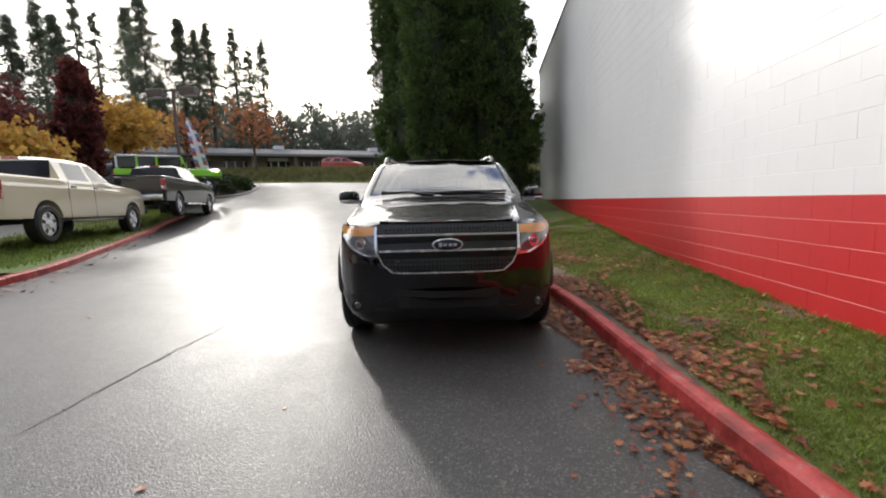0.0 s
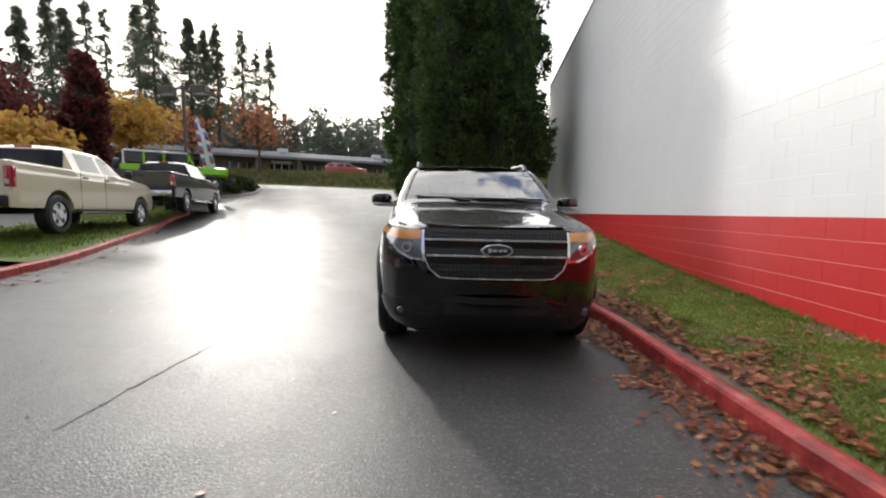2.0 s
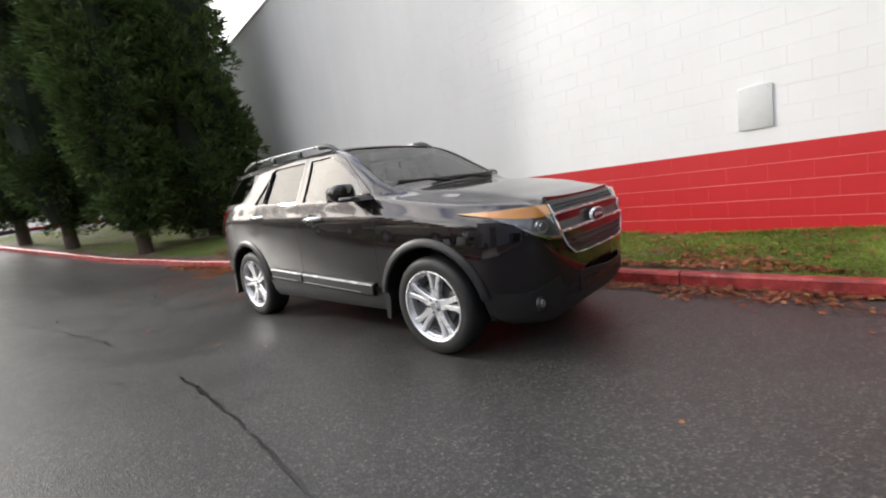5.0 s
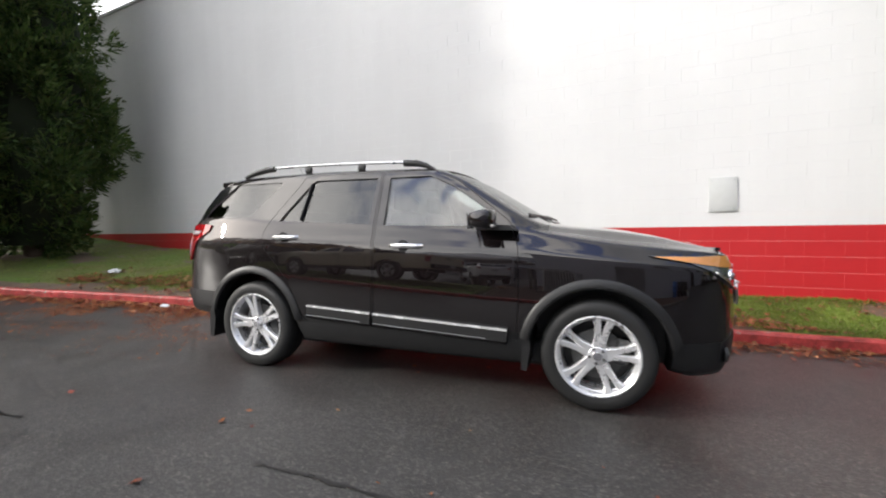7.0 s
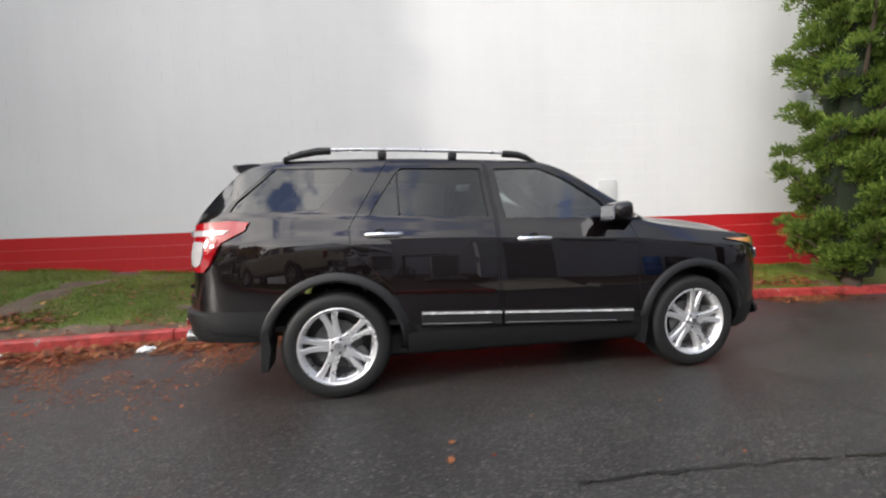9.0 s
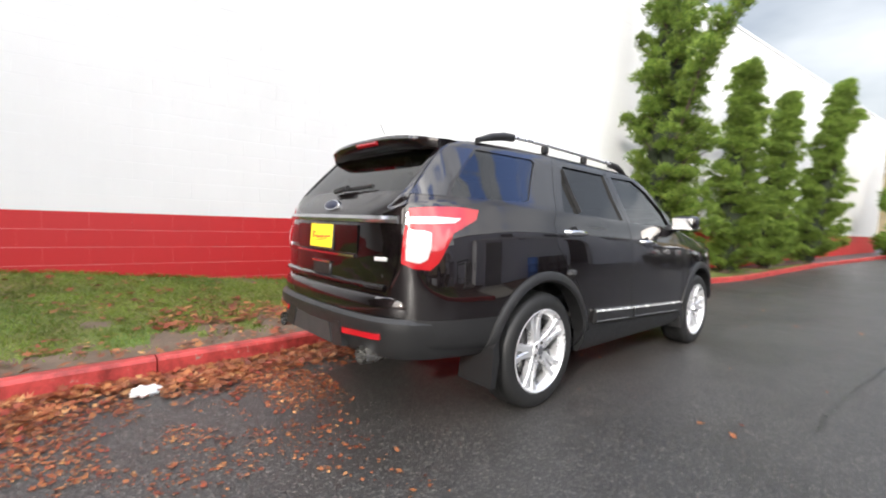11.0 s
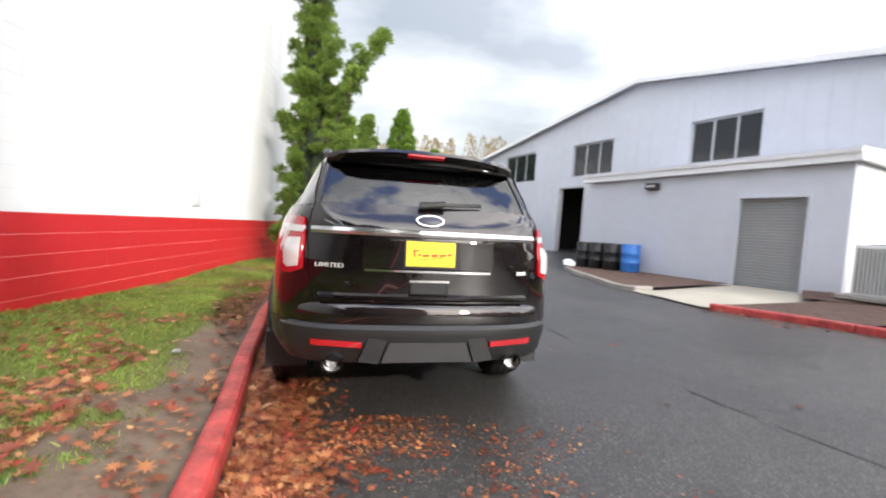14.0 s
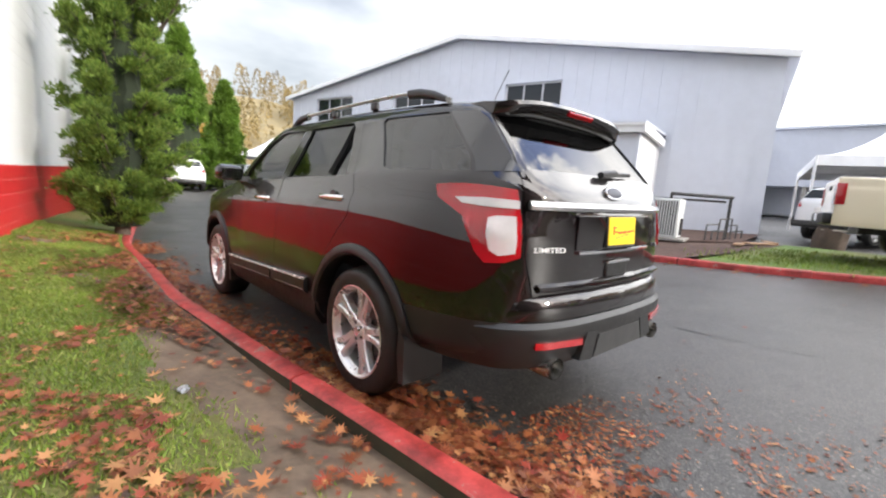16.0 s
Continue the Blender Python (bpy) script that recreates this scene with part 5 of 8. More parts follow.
    # windscreens follow the body's crown
    for nm, q, up, mat, par in (("windscreen", SCREEN, 0.0, M_GLASS, car), ("rear_window", REARWIN, 0.0, M_TINT, g)):
        bm = bmesh.new()
        c = [Vector(p) for p in q]
        nx, nz = 14, 10
        rows = []
        for j in range(nz + 1):
            l0, r0 = c[0].lerp(c[3], j / nz), c[1].lerp(c[2], j / nz)
            row = []
            for i in range(nx + 1):
                p = (l0 + (l0 - r0) * 0.02).lerp(r0 + (r0 - l0) * 0.02, i / nx)
                y = p.y + (0.02 if nm == "windscreen" else -0.012) * (2 * abs(i / nx - 0.5)) ** 2
                s = car_section(y)
                row.append(bm.verts.new((p.x, y, interp(abs(p.x), [s[k][0] for k in (15, 14, 13, 12, 11)], [s[k][1] for k in (15, 14, 13, 12, 11)]) - 0.012)))
            rows.append(row)
        for r0, r1 in zip(rows, rows[1:]):
            for i in range(nx):
                bm.faces.new((r0[i], r0[i + 1], r1[i + 1], r1[i]))
        face_out(bm, Vector((0, 0, 1)))
        part(nm, bm, mat, par, "sloping glass with sky on it" if nm == "windscreen" else "dark privacy glass", 60)
    # wheels
    for ya in AXLES:
        for s in (-1, 1):
            wheel(car, Matrix.Translation((s * HUB_X, ya, WHEEL_R)) @ Matrix.Rotation(radians(17 * ya + 9), 4, "X") @ (Matrix.Identity(4) if s > 0 else Matrix.Rotation(radians(180), 4, "Z")))
            # arch trim and mud flap
            path = []
            for k in range(31):
                a = radians(10 + 160 * k / 30)
                y, z = ya + 0.478 * math.cos(a), WHEEL_R + 0.478 * math.sin(a)
                path.append((y, z))
            bm = bmesh.new()
            rows = []
            for k, (y, z) in enumerate(path):
                a = radians(10 + 160 * k / 30)
                n = Vector((0, math.cos(a), math.sin(a)))
                x = side_x(y, max(z, 0.42))
                rows.append([bm.verts.new(Vector((s * (x + o), y, z)) + n * h) for o, h in ((-0.09, -0.02), (0.010, -0.022), (0.022, -0.008), (0.020, 0.026), (0.006, 0.044), (-0.03, 0.046))])
            for r0, r1 in zip(rows, rows[1:]):
                for j in range(5):
                    bm.faces.new((r0[j], r0[j + 1], r1[j + 1], r1[j]))
            bmesh.ops.recalc_face_normals(bm, faces=bm.faces[:])
            part("wheel_arch", bm, M_BLACKPL, car, "black plastic arch trim", 40)
            fy = ya + 0.455
            part("mud_flap", prism_bm([(fy, 0.52), (fy + 0.045, 0.48), (fy + 0.05, 0.245), (fy + 0.01, 0.24), (fy - 0.015, 0.40)], "x", *((0.72, 0.985) if s > 0 else (-0.985, -0.72))), M_BLACKPL, car)
    # sills
    for s in (-1, 1):
        yy = np.linspace(0.50, 2.36, 10)
        part("sill", sweep_bm([(s * 0.93, y, 0.40) for y in yy], [(s * -0.1, 0.05), (s * 0.052, 0.05), (s * 0.05, -0.03), (s * 0.0, -0.11), (s * -0.1, -0.12)], True), M_BLACKPL, car, "black sill", 40)
    part("underbody", box_bm((1.5, 3.3, 0.20), Matrix.Translation((0, 1.25, 0.31)), 0.03), M_BLACKPL, car)
    # roof rails
    for s in (-1, 1):
        pts = [(s * 0.664, 1.46, 1.782), (s * 0.654, 1.8, 1.792), (s * 0.647, 2.4, 1.800), (s * 0.641, 2.80, 1.797), (s * 0.639, 2.96, 1.791)]
        path = [tuple(p) for p in smooth_line(pts, 4)]
        part("roof_rail", sweep_bm(path, [(0.021 * math.cos(k * math.tau / 8), 0.012 * math.sin(k * math.tau / 8)) for k in range(8)], True), M_ALU, car, "silver roof rail", 40)
        for ends in ([(1.26, 1.712, 0.010), (1.34, 1.755, 0.018), (1.42, 1.776, 0.022), (1.54, 1.782, 0.021)], [(2.88, 1.792, 0.021), (2.98, 1.786, 0.022), (3.10, 1.762, 0.020), (3.22, 1.724, 0.010)]):
            cap = bmesh.new()
            rings = [[cap.verts.new((s * (0.668 - 0.011 * (y - 1.3)) + 0.025 * math.cos(k * math.tau / 10), y, z + r * math.sin(k * math.tau / 10) - (0.012 if math.sin(k * math.tau / 10) < 0 else 0))) for k in range(10)] for y, z, r in ends]
            for r0, r1 in zip(rings, rings[1:]):
                for k in range(10):
                    cap.faces.new((r0[k], r0[(k + 1) % 10], r1[(k + 1) % 10], r1[k]))
            cap.faces.new(rings[0])
            cap.faces.new(rings[-1][::-1])
            bmesh.ops.recalc_face_normals(cap, faces=cap.faces[:])
            part("rail_end", cap, M_BLACKPL, car, "black rail end", 50)
        for yb in (1.95, 2.50):
            part("rail_foot", box_bm((0.03, 0.07, 0.055), Matrix.Translation((s * 0.650, yb, 1.760)), 0.010, 2), M_BLACKPL, car, "", 40)
    # mirrors
    for s in (-1, 1):
        mm = bmesh.new()
        bmesh.ops.create_uvsphere(mm, u_segments=20, v_segments=12, radius=1.0)
        for v in mm.verts:
            k = Vector([math.copysign(abs(c) ** 0.62, c) for c in v.co])
            v.co = Vector((s * (1.065 + 0.115 * k.x * s), 0.755 + 0.085 * k.y + 0.02 * abs(k.x), 1.300 + (0.068 - 0.014 * k.y) * k.z))
        mir = part("mirror", mm, M_PAINT, car, "folded-out door mirror", 60)
        part("mirror_glass", box_bm((0.17, 0.006, 0.10), Matrix.Translation((s * 1.065, 0.855, 1.286)), 0.0), M_CHROME, mir)
        part("mirror_arm", prism_bm([(0.54, 1.225), (0.82, 1.225), (0.80, 1.27), (0.58, 1.258)], "x", *((0.90, 1.05) if s > 0 else (-1.05, -0.90))), M_BLACKPL, mir)
        part("mirror_strip", box_bm((0.17, 0.02, 0.02), Matrix.Translation((s * 1.075, 0.678, 1.255)), 0.006), M_CLEARLENS, mir)
    return car, g


SUV, SUV_GATE = suv()


def suv_details(car, gate):
    # grille: dark frame, mesh bars, two chrome bars, oval badge
    def front_path(x0, x1, z, off, n=16):
        return [(x, plan_y(abs(x), z, True) - off, z) for x in np.linspace(x0, x1, n)]
    gr = bmesh.new()
    out = [(-0.575, 1.075), (0.575, 1.075), (0.555, 0.90), (0.50, 0.76), (0.44, 0.705), (-0.44, 0.705), (-0.50, 0.76), (-0.555, 0.90)]
    add_bm(gr, lens_patch(out, 0.012, 0, True))
    grille = part("grille", gr, M_BLACKPL, car, "black mesh grille with chrome bars", 30)
    for z, h, w in ((0.990, 0.0065, 0.560), (0.870, 0.0065, 0.540)):
        part("grille_bar", sweep_bm(front_path(-w, w, z, 0.02), [(0.016, h), (-0.014, h), (-0.018, 0), (-0.014, -h), (0.016, -h)], True), M_BRIGHT, grille, "chrome bar", 40)
        part("grille_bar", sweep_bm(front_path(-w, w, z - 0.035, 0.014), [(0.01, 0.02), (-0.012, 0.02), (-0.012, -0.02), (0.01, -0.02)], True), M_BLACKPAINT, grille, "gloss black bar", 40)
    part("grille_surround", sweep_bm([(-0.56, plan_y(0.56, 0.86, True) - 0.02, 0.86), (-0.515, plan_y(0.51, 0.77, True) - 0.02, 0.765), (-0.44, plan_y(0.44, 0.71, True) - 0.02, 0.705)] + front_path(-0.36, 0.36, 0.70, 0.02, 8) + [(0.44, plan_y(0.44, 0.71, True) - 0.02, 0.705), (0.515, plan_y(0.51, 0.77, True) - 0.02, 0.765), (0.56, plan_y(0.56, 0.86, True) - 0.02, 0.86)], [(0.006, 0.0035), (-0.006, 0.0035), (-0.006, -0.0035), (0.006, -0.0035)], True), M_BRIGHT, grille, "thin chrome edge", 40)
    for z in (1.045, 1.02, 0.80, 0.765, 0.73):
        k = bmesh.new()
        for i in range(34):
            x = -0.50 + i * 1.0 / 33
            if abs(x) > 0.53 - max(0, 0.85 - z) * 0.6:
                continue
            y = plan_y(abs(x), z, True) - 0.016
            box_bm((0.016, 0.012, 0.006), Matrix.Translation((x, y, z)) @ Matrix.Rotation(radians(45 if i % 2 else -45), 4, "Y"), 0, 1, k)
        part("grille_mesh", k, M_DARKMETAL, grille)
    b = part("badge", oval_bm(0.122, 0.050, 0.02), M_BRIGHT, grille, "oval badge", 50)
    b.matrix_basis = Matrix.Translation((0, plan_y(0.0, 0.915, True) - 0.034, 0.915)) @ Matrix.Rotation(radians(90), 4, "X")
    b2 = part("badge_field", oval_bm(0.110, 0.041, 0.004), M_BLUE, b, "dark blue oval", 50)
    b2.matrix_basis = Matrix.Translation((0, 0, 0.019))
    sc = bmesh.new()
    for i, (x, w) in enumerate(((-0.058, 0.026), (-0.02, 0.03), (0.022, 0.026), (0.058, 0.026))):
        box_bm((w, 0.034 if i == 0 else 0.02, 0.003), Matrix.Translation((x, 0, 0.0235)), 0.001, 1, sc)
    part("badge_bar", sc, M_BRIGHT, b)
    for s in (-1, 1):
        # headlamp with amber top and a clear bowl, wrapped round the corner
        hub = (0.40, -0.25)
        hl = part("headlight", corner_patch([(6, 1.062), (20, 1.062), (36, 1.062), (50, 1.068), (62, 1.068), (72.5, 1.062), (75, 0.93), (76, 0.825), (66, 0.838), (56, 0.885), (46, 0.955), (30, 1.022), (14, 1.046)], s, hub, True, 0.010), M_LAMPGREY, car, "headlight with amber upper strip", 40)
        part("turn_lens", corner_patch([(8, 1.058), (20, 1.058), (36, 1.057), (50, 1.062), (62, 1.062), (71.5, 1.056), (72.5, 0.992), (62, 0.985), (50, 0.992), (38, 1.010), (20, 1.040)], s, hub, True, 0.014), M_AMBER, hl, "amber lens", 40)
        part("lamp_edge", corner_patch([(72.2, 1.060), (73.8, 1.060), (77, 0.822), (66, 0.834), (56, 0.880), (46, 0.950), (46.5, 0.962), (56.5, 0.896), (66, 0.852), (74.6, 0.842)], s, hub, True, 0.018), M_CHROME, hl, "chrome edge", 40)
        px, pz = 0.685, 0.925
        y = plan_y(px, pz, True)
        out = Matrix.Translation((s * px, y + 0.012, pz)) @ Matrix.Rotation(radians(28 * s), 4, "Z") @ Matrix.Rotation(radians(90), 4, "X")
        part("projector", tube_bm(0.054, 0.034, out, 24, 0.046), M_CHROME, hl, "round chrome projector", 40)
        part("projector_lens", tube_bm(0.039, 0.046, out, 24, 0.022), M_LAMPGREY, hl, "", 60)
        # fog lamps
        y = plan_y(0.74, 0.42, True)
        fog = part("fog_light", tube_bm(0.050, 0.02, Matrix.Translation((s * 0.742, y + 0.005, 0.415)) @ Matrix.Rotation(radians(90), 4, "X"), 24, 0.05), M_BLACKPL, car, "", 40)
        part("fog_lens", tube_bm(0.032, 0.010, Matrix.Translation((s * 0.742, y - 0.015, 0.415)) @ Matrix.Rotation(radians(90), 4, "X"), 24, 0.025), M_LAMPGREY, fog, "", 40)
    # lower front bumper in black with an air slot
    lo = bmesh.new()
    add_bm(lo, lens_patch([(-0.80, 0.50), (-0.62, 0.565), (0.62, 0.565), (0.80, 0.50), (0.76, 0.36), (0.60, 0.325), (-0.60, 0.325), (-0.76, 0.36)], 0.006, 0, True))
    fb = part("front_bumper", lo, M_BLACKPL, car, "black lower bumper", 40)
    part("air_slot", sweep_bm(front_path(-0.40, 0.40, 0.47, 0.012, 10), [(0.0, 0.055), (-0.012, 0.055), (-0.012, -0.055), (0.0, -0.055)], True), M_RUBBER, fb)
    part("lip", sweep_bm(front_path(-0.60, 0.60, 0.40, 0.004, 14), [(0.008, 0.010), (-0.012, 0.008), (-0.012, -0.010), (0.008, -0.010)], True), M_BLACKPL, fb, "", 40)
    part("chin", sweep_bm(front_path(-0.56, 0.56, 0.44, -0.16, 14), [(0.03, -0.11), (-0.03, -0.12), (-0.03, -0.17), (0.03, -0.18)], True), M_BLACKPL, fb, "", 40)
    # bonnet lip, wipers, cowl
    part("hood_lip", sweep_bm([(x, plan_y(abs(x), 1.07, True) + 0.012, 1.082 + 0.012 * (abs(x) / 0.5) ** 2) for x in np.linspace(-0.54, 0.54, 17)], [(0.02, 0.008), (-0.012, 0.010), (-0.018, -0.010), (0.02, -0.016)], True), M_PAINT, car, "", 40)
    part("cowl", sweep_bm([(x, 0.40 + 0.06 * x * x, 1.292 - 0.06 * x * x) for x in np.linspace(-0.78, 0.78, 13)], [(-0.05, 0.012), (0.06, -0.006), (0.06, -0.05), (-0.05, -0.05)], True), M_BLACKPL, car, "black cowl", 40)
    for a, b in (((0.70, 0.47, 1.335), (0.02, 0.44, 1.335)), ((0.06, 0.44, 1.33), (-0.66, 0.50, 1.34))):
        w = bmesh.new()
        rod(w, a, b, 0.012, 6)
        rod(w, ((a[0] + b[0]) / 2, 0.46, 1.335), (a[0] * 0.8 + b[0] * 0.2, 0.40, 1.31), 0.010, 6)
        part("wiper", w, M_BLACKPL, car)
    part("antenna", rod(bmesh.new(), (0.30, 3.22, 1.75), (0.30, 3.33, 1.93), 0.0025, 6), M_BLACKPL, car)
    # spoiler with the high brake light
    rows, sp = [], bmesh.new()
    for x in np.linspace(-0.63, 0.63, 21):
        k = (abs(x) / 0.63) ** 2.4
        e = 1 - 0.55 * (abs(x) / 0.63) ** 6
        rows.append([sp.verts.new((x, y, z)) for y, z in ((3.30, 1.738 - 0.052 * k), (3.46, 1.745 - 0.058 * k), (3.46 + 0.165 * e, 1.728 - 0.05 * k), (3.46 + 0.178 * e, 1.708 - 0.052 * k), (3.46 + 0.150 * e, 1.672 - 0.05 * k), (3.46 + 0.07 * e, 1.640 - 0.035 * k), (3.44, 1.64 - 0.03 * k), (3.36, 1.70 - 0.05 * k))])
    n8 = len(rows[0])
    for r0, r1 in zip(rows, rows[1:]):
        for j in range(n8):
            sp.faces.new((r0[j], r0[(j + 1) % n8], r1[(j + 1) % n8], r1[j]))
    sp.faces.new(rows[0])
    sp.faces.new(rows[-1][::-1])
    bmesh.ops.recalc_face_normals(sp, faces=sp.faces[:])
    spo = part("spoiler", sp, M_PAINT, car, "", 40)
    part("brake_light", box_bm((0.25, 0.02, 0.030), Matrix.Translation((0, 3.627, 1.690)) @ Matrix.Rotation(radians(-52), 4, "X"), 0.005), M_REDLENS, spo, "red high brake light")
    for s in (-1, 1):
        part("pillar_glass", pane_mesh([(3.29, 1.648), (3.46, 1.640), (3.53, 1.600), (3.61, 1.520), (3.70, 1.420), (3.775, 1.335), (3.60, 1.330), (3.555, 1.40)], s, -0.003), M_GLOSSBLACK, car, "gloss black glass wrapping the rear pillar", 60)
    # rear: chrome bar, badge, plate, handle, lettering
    def rear_path(x0, x1, z, off, n=16):
        return [(x, plan_y(abs(x), z, False) + off, z) for x in np.linspace(x0, x1, n)]
    part("chrome_bar", sweep_bm(rear_path(0.682, -0.682, 1.185, 0.006, 24), [(-0.02, 0.026), (0.014, 0.020), (0.022, 0.0), (0.016, -0.018), (-0.02, -0.024)], True), M_BAR, gate, "broad chrome bar", 40)
    b = part("badge", oval_bm(0.092, 0.040, 0.018), M_BAR, gate, "oval badge", 50)
    b.matrix_basis = Matrix.Translation((0, plan_y(0.0, 1.262, False) - 0.002, 1.262)) @ Matrix.Rotation(radians(-66), 4, "X")
    b2 = part("badge_field", oval_bm(0.078, 0.030, 0.004), M_BLUE, b, "dark blue oval", 50)
    b2.matrix_basis = Matrix.Translation((0, 0, 0.017))
    rec = part("plate_recess", sweep_bm(rear_path(0.395, -0.395, 1.06, 0.004, 14), [(-0.01, 0.088), (0.008, 0.084), (0.004, -0.078), (-0.01, -0.084)], True), M_PAINT, gate, "", 40)
    part("plate_ledge", sweep_bm(rear_path(0.38, -0.38, 0.968, 0.010, 14), [(-0.01, 0.010), (0.012, 0.004), (0.012, -0.008), (-0.01, -0.012)], True), M_CHROME, gate, "", 40)
    pl = part("number_plate", box_bm((0.318, 0.014, 0.166), Matrix.Translation((0, 3.936, 1.070)) @ Matrix.Rotation(radians(3), 4, "X"), 0.004), M_BLACKPL, gate, "yellow dealer plate in a dark frame")
    part("plate_face", box_bm((0.296, 0.008, 0.146), Matrix.Translation((0, 3.943, 1.070)) @ Matrix.Rotation(radians(3), 4, "X"), 0.003), M_YELLOW, pl, "yellow face")
    bars = bmesh.new()
    for x, z, w, h in ((0.10, 0.004, 0.010, 0.045), (0.085, 0.020, 0.03, 0.008), (0.07, -0.004, 0.022, 0.010), (0.03, -0.008, 0.04, 0.014), (-0.02, -0.006, 0.035, 0.016), (-0.07, -0.004, 0.04, 0.012), (-0.112, 0.0, 0.025, 0.012), (0.0, -0.026, 0.16, 0.004)):
        box_bm((w, 0.004, h), Matrix.Translation((x, 3.9485, 1.070 + z)) @ Matrix.Rotation(radians(7), 4, "Y"), 0.001, 1, bars)
    part("print_bar", bars, M_REDINK, pl, "red print")
    part("gate_handle", box_bm((0.235, 0.03, 0.082), Matrix.Translation((0, 3.922, 0.866)), 0.008), M_BLACKPL, gate, "", 40)
    part("handle_rim", sweep_bm([(0.12, 3.938, 0.908), (-0.12, 3.938, 0.908)], [(-0.006, 0.006), (0.006, 0.006), (0.006, -0.006), (-0.006, -0.006)], True), M_CHROME, gate)
    part("gate_crease", sweep_bm(rear_path(0.635, -0.635, 0.805, 0.0, 22), [(-0.02, 0.035), (0.026, 0.012), (0.028, -0.002), (-0.015, -0.030)], True), M_PAINT, gate, "", 40)
    t = text_bm("LIMITED", 0.042, 0.002, 0.0005)
    t.transform(Matrix.Translation((0.58, plan_y(0.58, 0.985, False) + 0.010, 0.985)) @ Matrix.Rotation(radians(180 - 20), 4, "Z") @ Matrix.Rotation(radians(90), 4, "X") @ Matrix.Diagonal((1.15, 0.8, 1, 1)))
    part("lettering", t, M_BRIGHT, gate, "chrome letters LIMITED")
    bb = bmesh.new()
    box_bm((0.088, 0.006, 0.022), Matrix.Translation((-0.602, plan_y(0.602, 0.967, False) + 0.006, 0.967)) @ Matrix.Rotation(radians(24), 4, "Z"), 0.002, 1, bb)
    part("lettering_bar", bb, M_BRIGHT, gate)
    w = bmesh.new()
    rod(w, (0.06, 3.815, 1.365), (-0.34, 3.785, 1.385), 0.012, 6)
    rod(w, (0.06, 3.82, 1.36), (-0.1, 3.82, 1.378), 0.02, 6)
    part("rear_wiper", w, M_BLACKPL, gate)
    # tail lights
    for s in (-1, 1):
        hub = (0.45, 3.40)
        lamp = part("tail_light", corner_patch([(3.5, 1.262), (12, 1.268), (24, 1.272), (40, 1.266), (55, 1.252), (57.5, 1.10), (57.5, 0.955), (50, 0.930), (40, 0.925), (35, 0.97), (31, 1.06), (26, 1.125), (17, 1.165), (7, 1.205)], s, hub, False, 0.014), M_REDLENS, car, "red wrap-round tail light with a white lens", 40)
        part("reverse_lens", corner_patch([(40.5, 1.125), (45, 1.135), (54.5, 1.135), (55, 1.02), (54.5, 0.972), (46.5, 0.960), (42, 0.982), (40, 1.05)], s, hub, False, 0.020), M_CLEARLENS, lamp, "white lens", 40)
        part("lamp_bar", corner_patch([(20, 1.208), (38, 1.212), (56, 1.204), (56.2, 1.168), (40, 1.172), (25, 1.182)], s, hub, False, 0.020), M_CLEARLENS, lamp, "pale bar", 40)
    # rear bumper
    path = [(0.900, 3.34), (0.884, 3.46), (0.852, 3.60), (0.815, 3.71), (0.750, 3.81), (0.610, 3.893), (0.38, 3.94), (0.0, 3.958)]
    half = [tuple(p) for p in smooth_line([(a, b, 0.56) for a, b in path], 4)]
    full = [(-x, y, z) for x, y, z in half][:-1] + half[::-1]
    up = [p for p in full if p[1] > 3.66]
    rb = part("rear_bumper", sweep_bm(up, [(0.06, 0.225), (0.012, 0.215), (-0.012, 0.185), (-0.018, 0.13), (-0.014, 0.098), (0.06, 0.09)], True), M_PAINT, car, "body-coloured upper bumper", 40)
    part("bumper_step", sweep_bm(full, [(0.06, 0.095), (-0.020, 0.094), (-0.044, 0.072), (-0.046, 0.03), (-0.026, -0.03), (-0.018, -0.09), (0.012, -0.132), (0.12, -0.14)], True), M_BLACKPL, rb, "black lower bumper", 40)
    part("skid_plate", prism_bm([(-0.27, 0.442), (0.27, 0.442), (0.225, 0.556), (-0.225, 0.556)], "y", 3.93, 3.992), M_SKID, rb, "grey skid plate")
    for s in (-1, 1):
        part("skid_cheek", prism_bm([(s * 0.285, 0.435), (s * 0.40, 0.452), (s * 0.345, 0.585), (s * 0.24, 0.572)], "y", 3.90, 3.990), M_BLACKPL, rb)
        pts = [(s * x, plan_bumper(x) + 0.010, 0.545 + 0.03 * (x - 0.4)) for x in np.linspace(0.38, 0.66, 8)]
        part("reflector", sweep_bm(pts, [(0.012, 0.016), (-0.012, 0.016), (-0.012, -0.016), (0.012, -0.016)], True), M_REDLENS, rb, "red reflector", 40)
        ex = bmesh.new()
        m = Matrix.Translation((s * 0.54, 3.83, 0.425)) @ Matrix.Rotation(radians(-88), 4, "X")
        for r, r2, z0, z1 in ((0.046, 0.050, 0.0, 0.125), (0.034, 0.038, 0.03, 0.128)):
            rr = []
            for rad, zz in ((r, z0), (r2, z1)):
                rr.append([ex.verts.new(m @ Vector((rad * 1.25 * math.cos(k * math.tau / 24), rad * math.sin(k * math.tau / 24), zz))) for k in range(24)])
            for k in range(24):
                ex.faces.new((rr[0][k], rr[0][(k + 1) % 24], rr[1][(k + 1) % 24], rr[1][k]))
        # flat black disc set inside the tip closes off the hollow
        bore = tube_bm(0.036, 0.004, m @ Matrix.Translation((0, 0, 0.05)) @ Matrix.Diagonal((1.25, 1, 1, 1)), 20)
        ep = part("exhaust_tip", ex, M_EXHAUST, car, "oval chrome exhaust tip", 40)
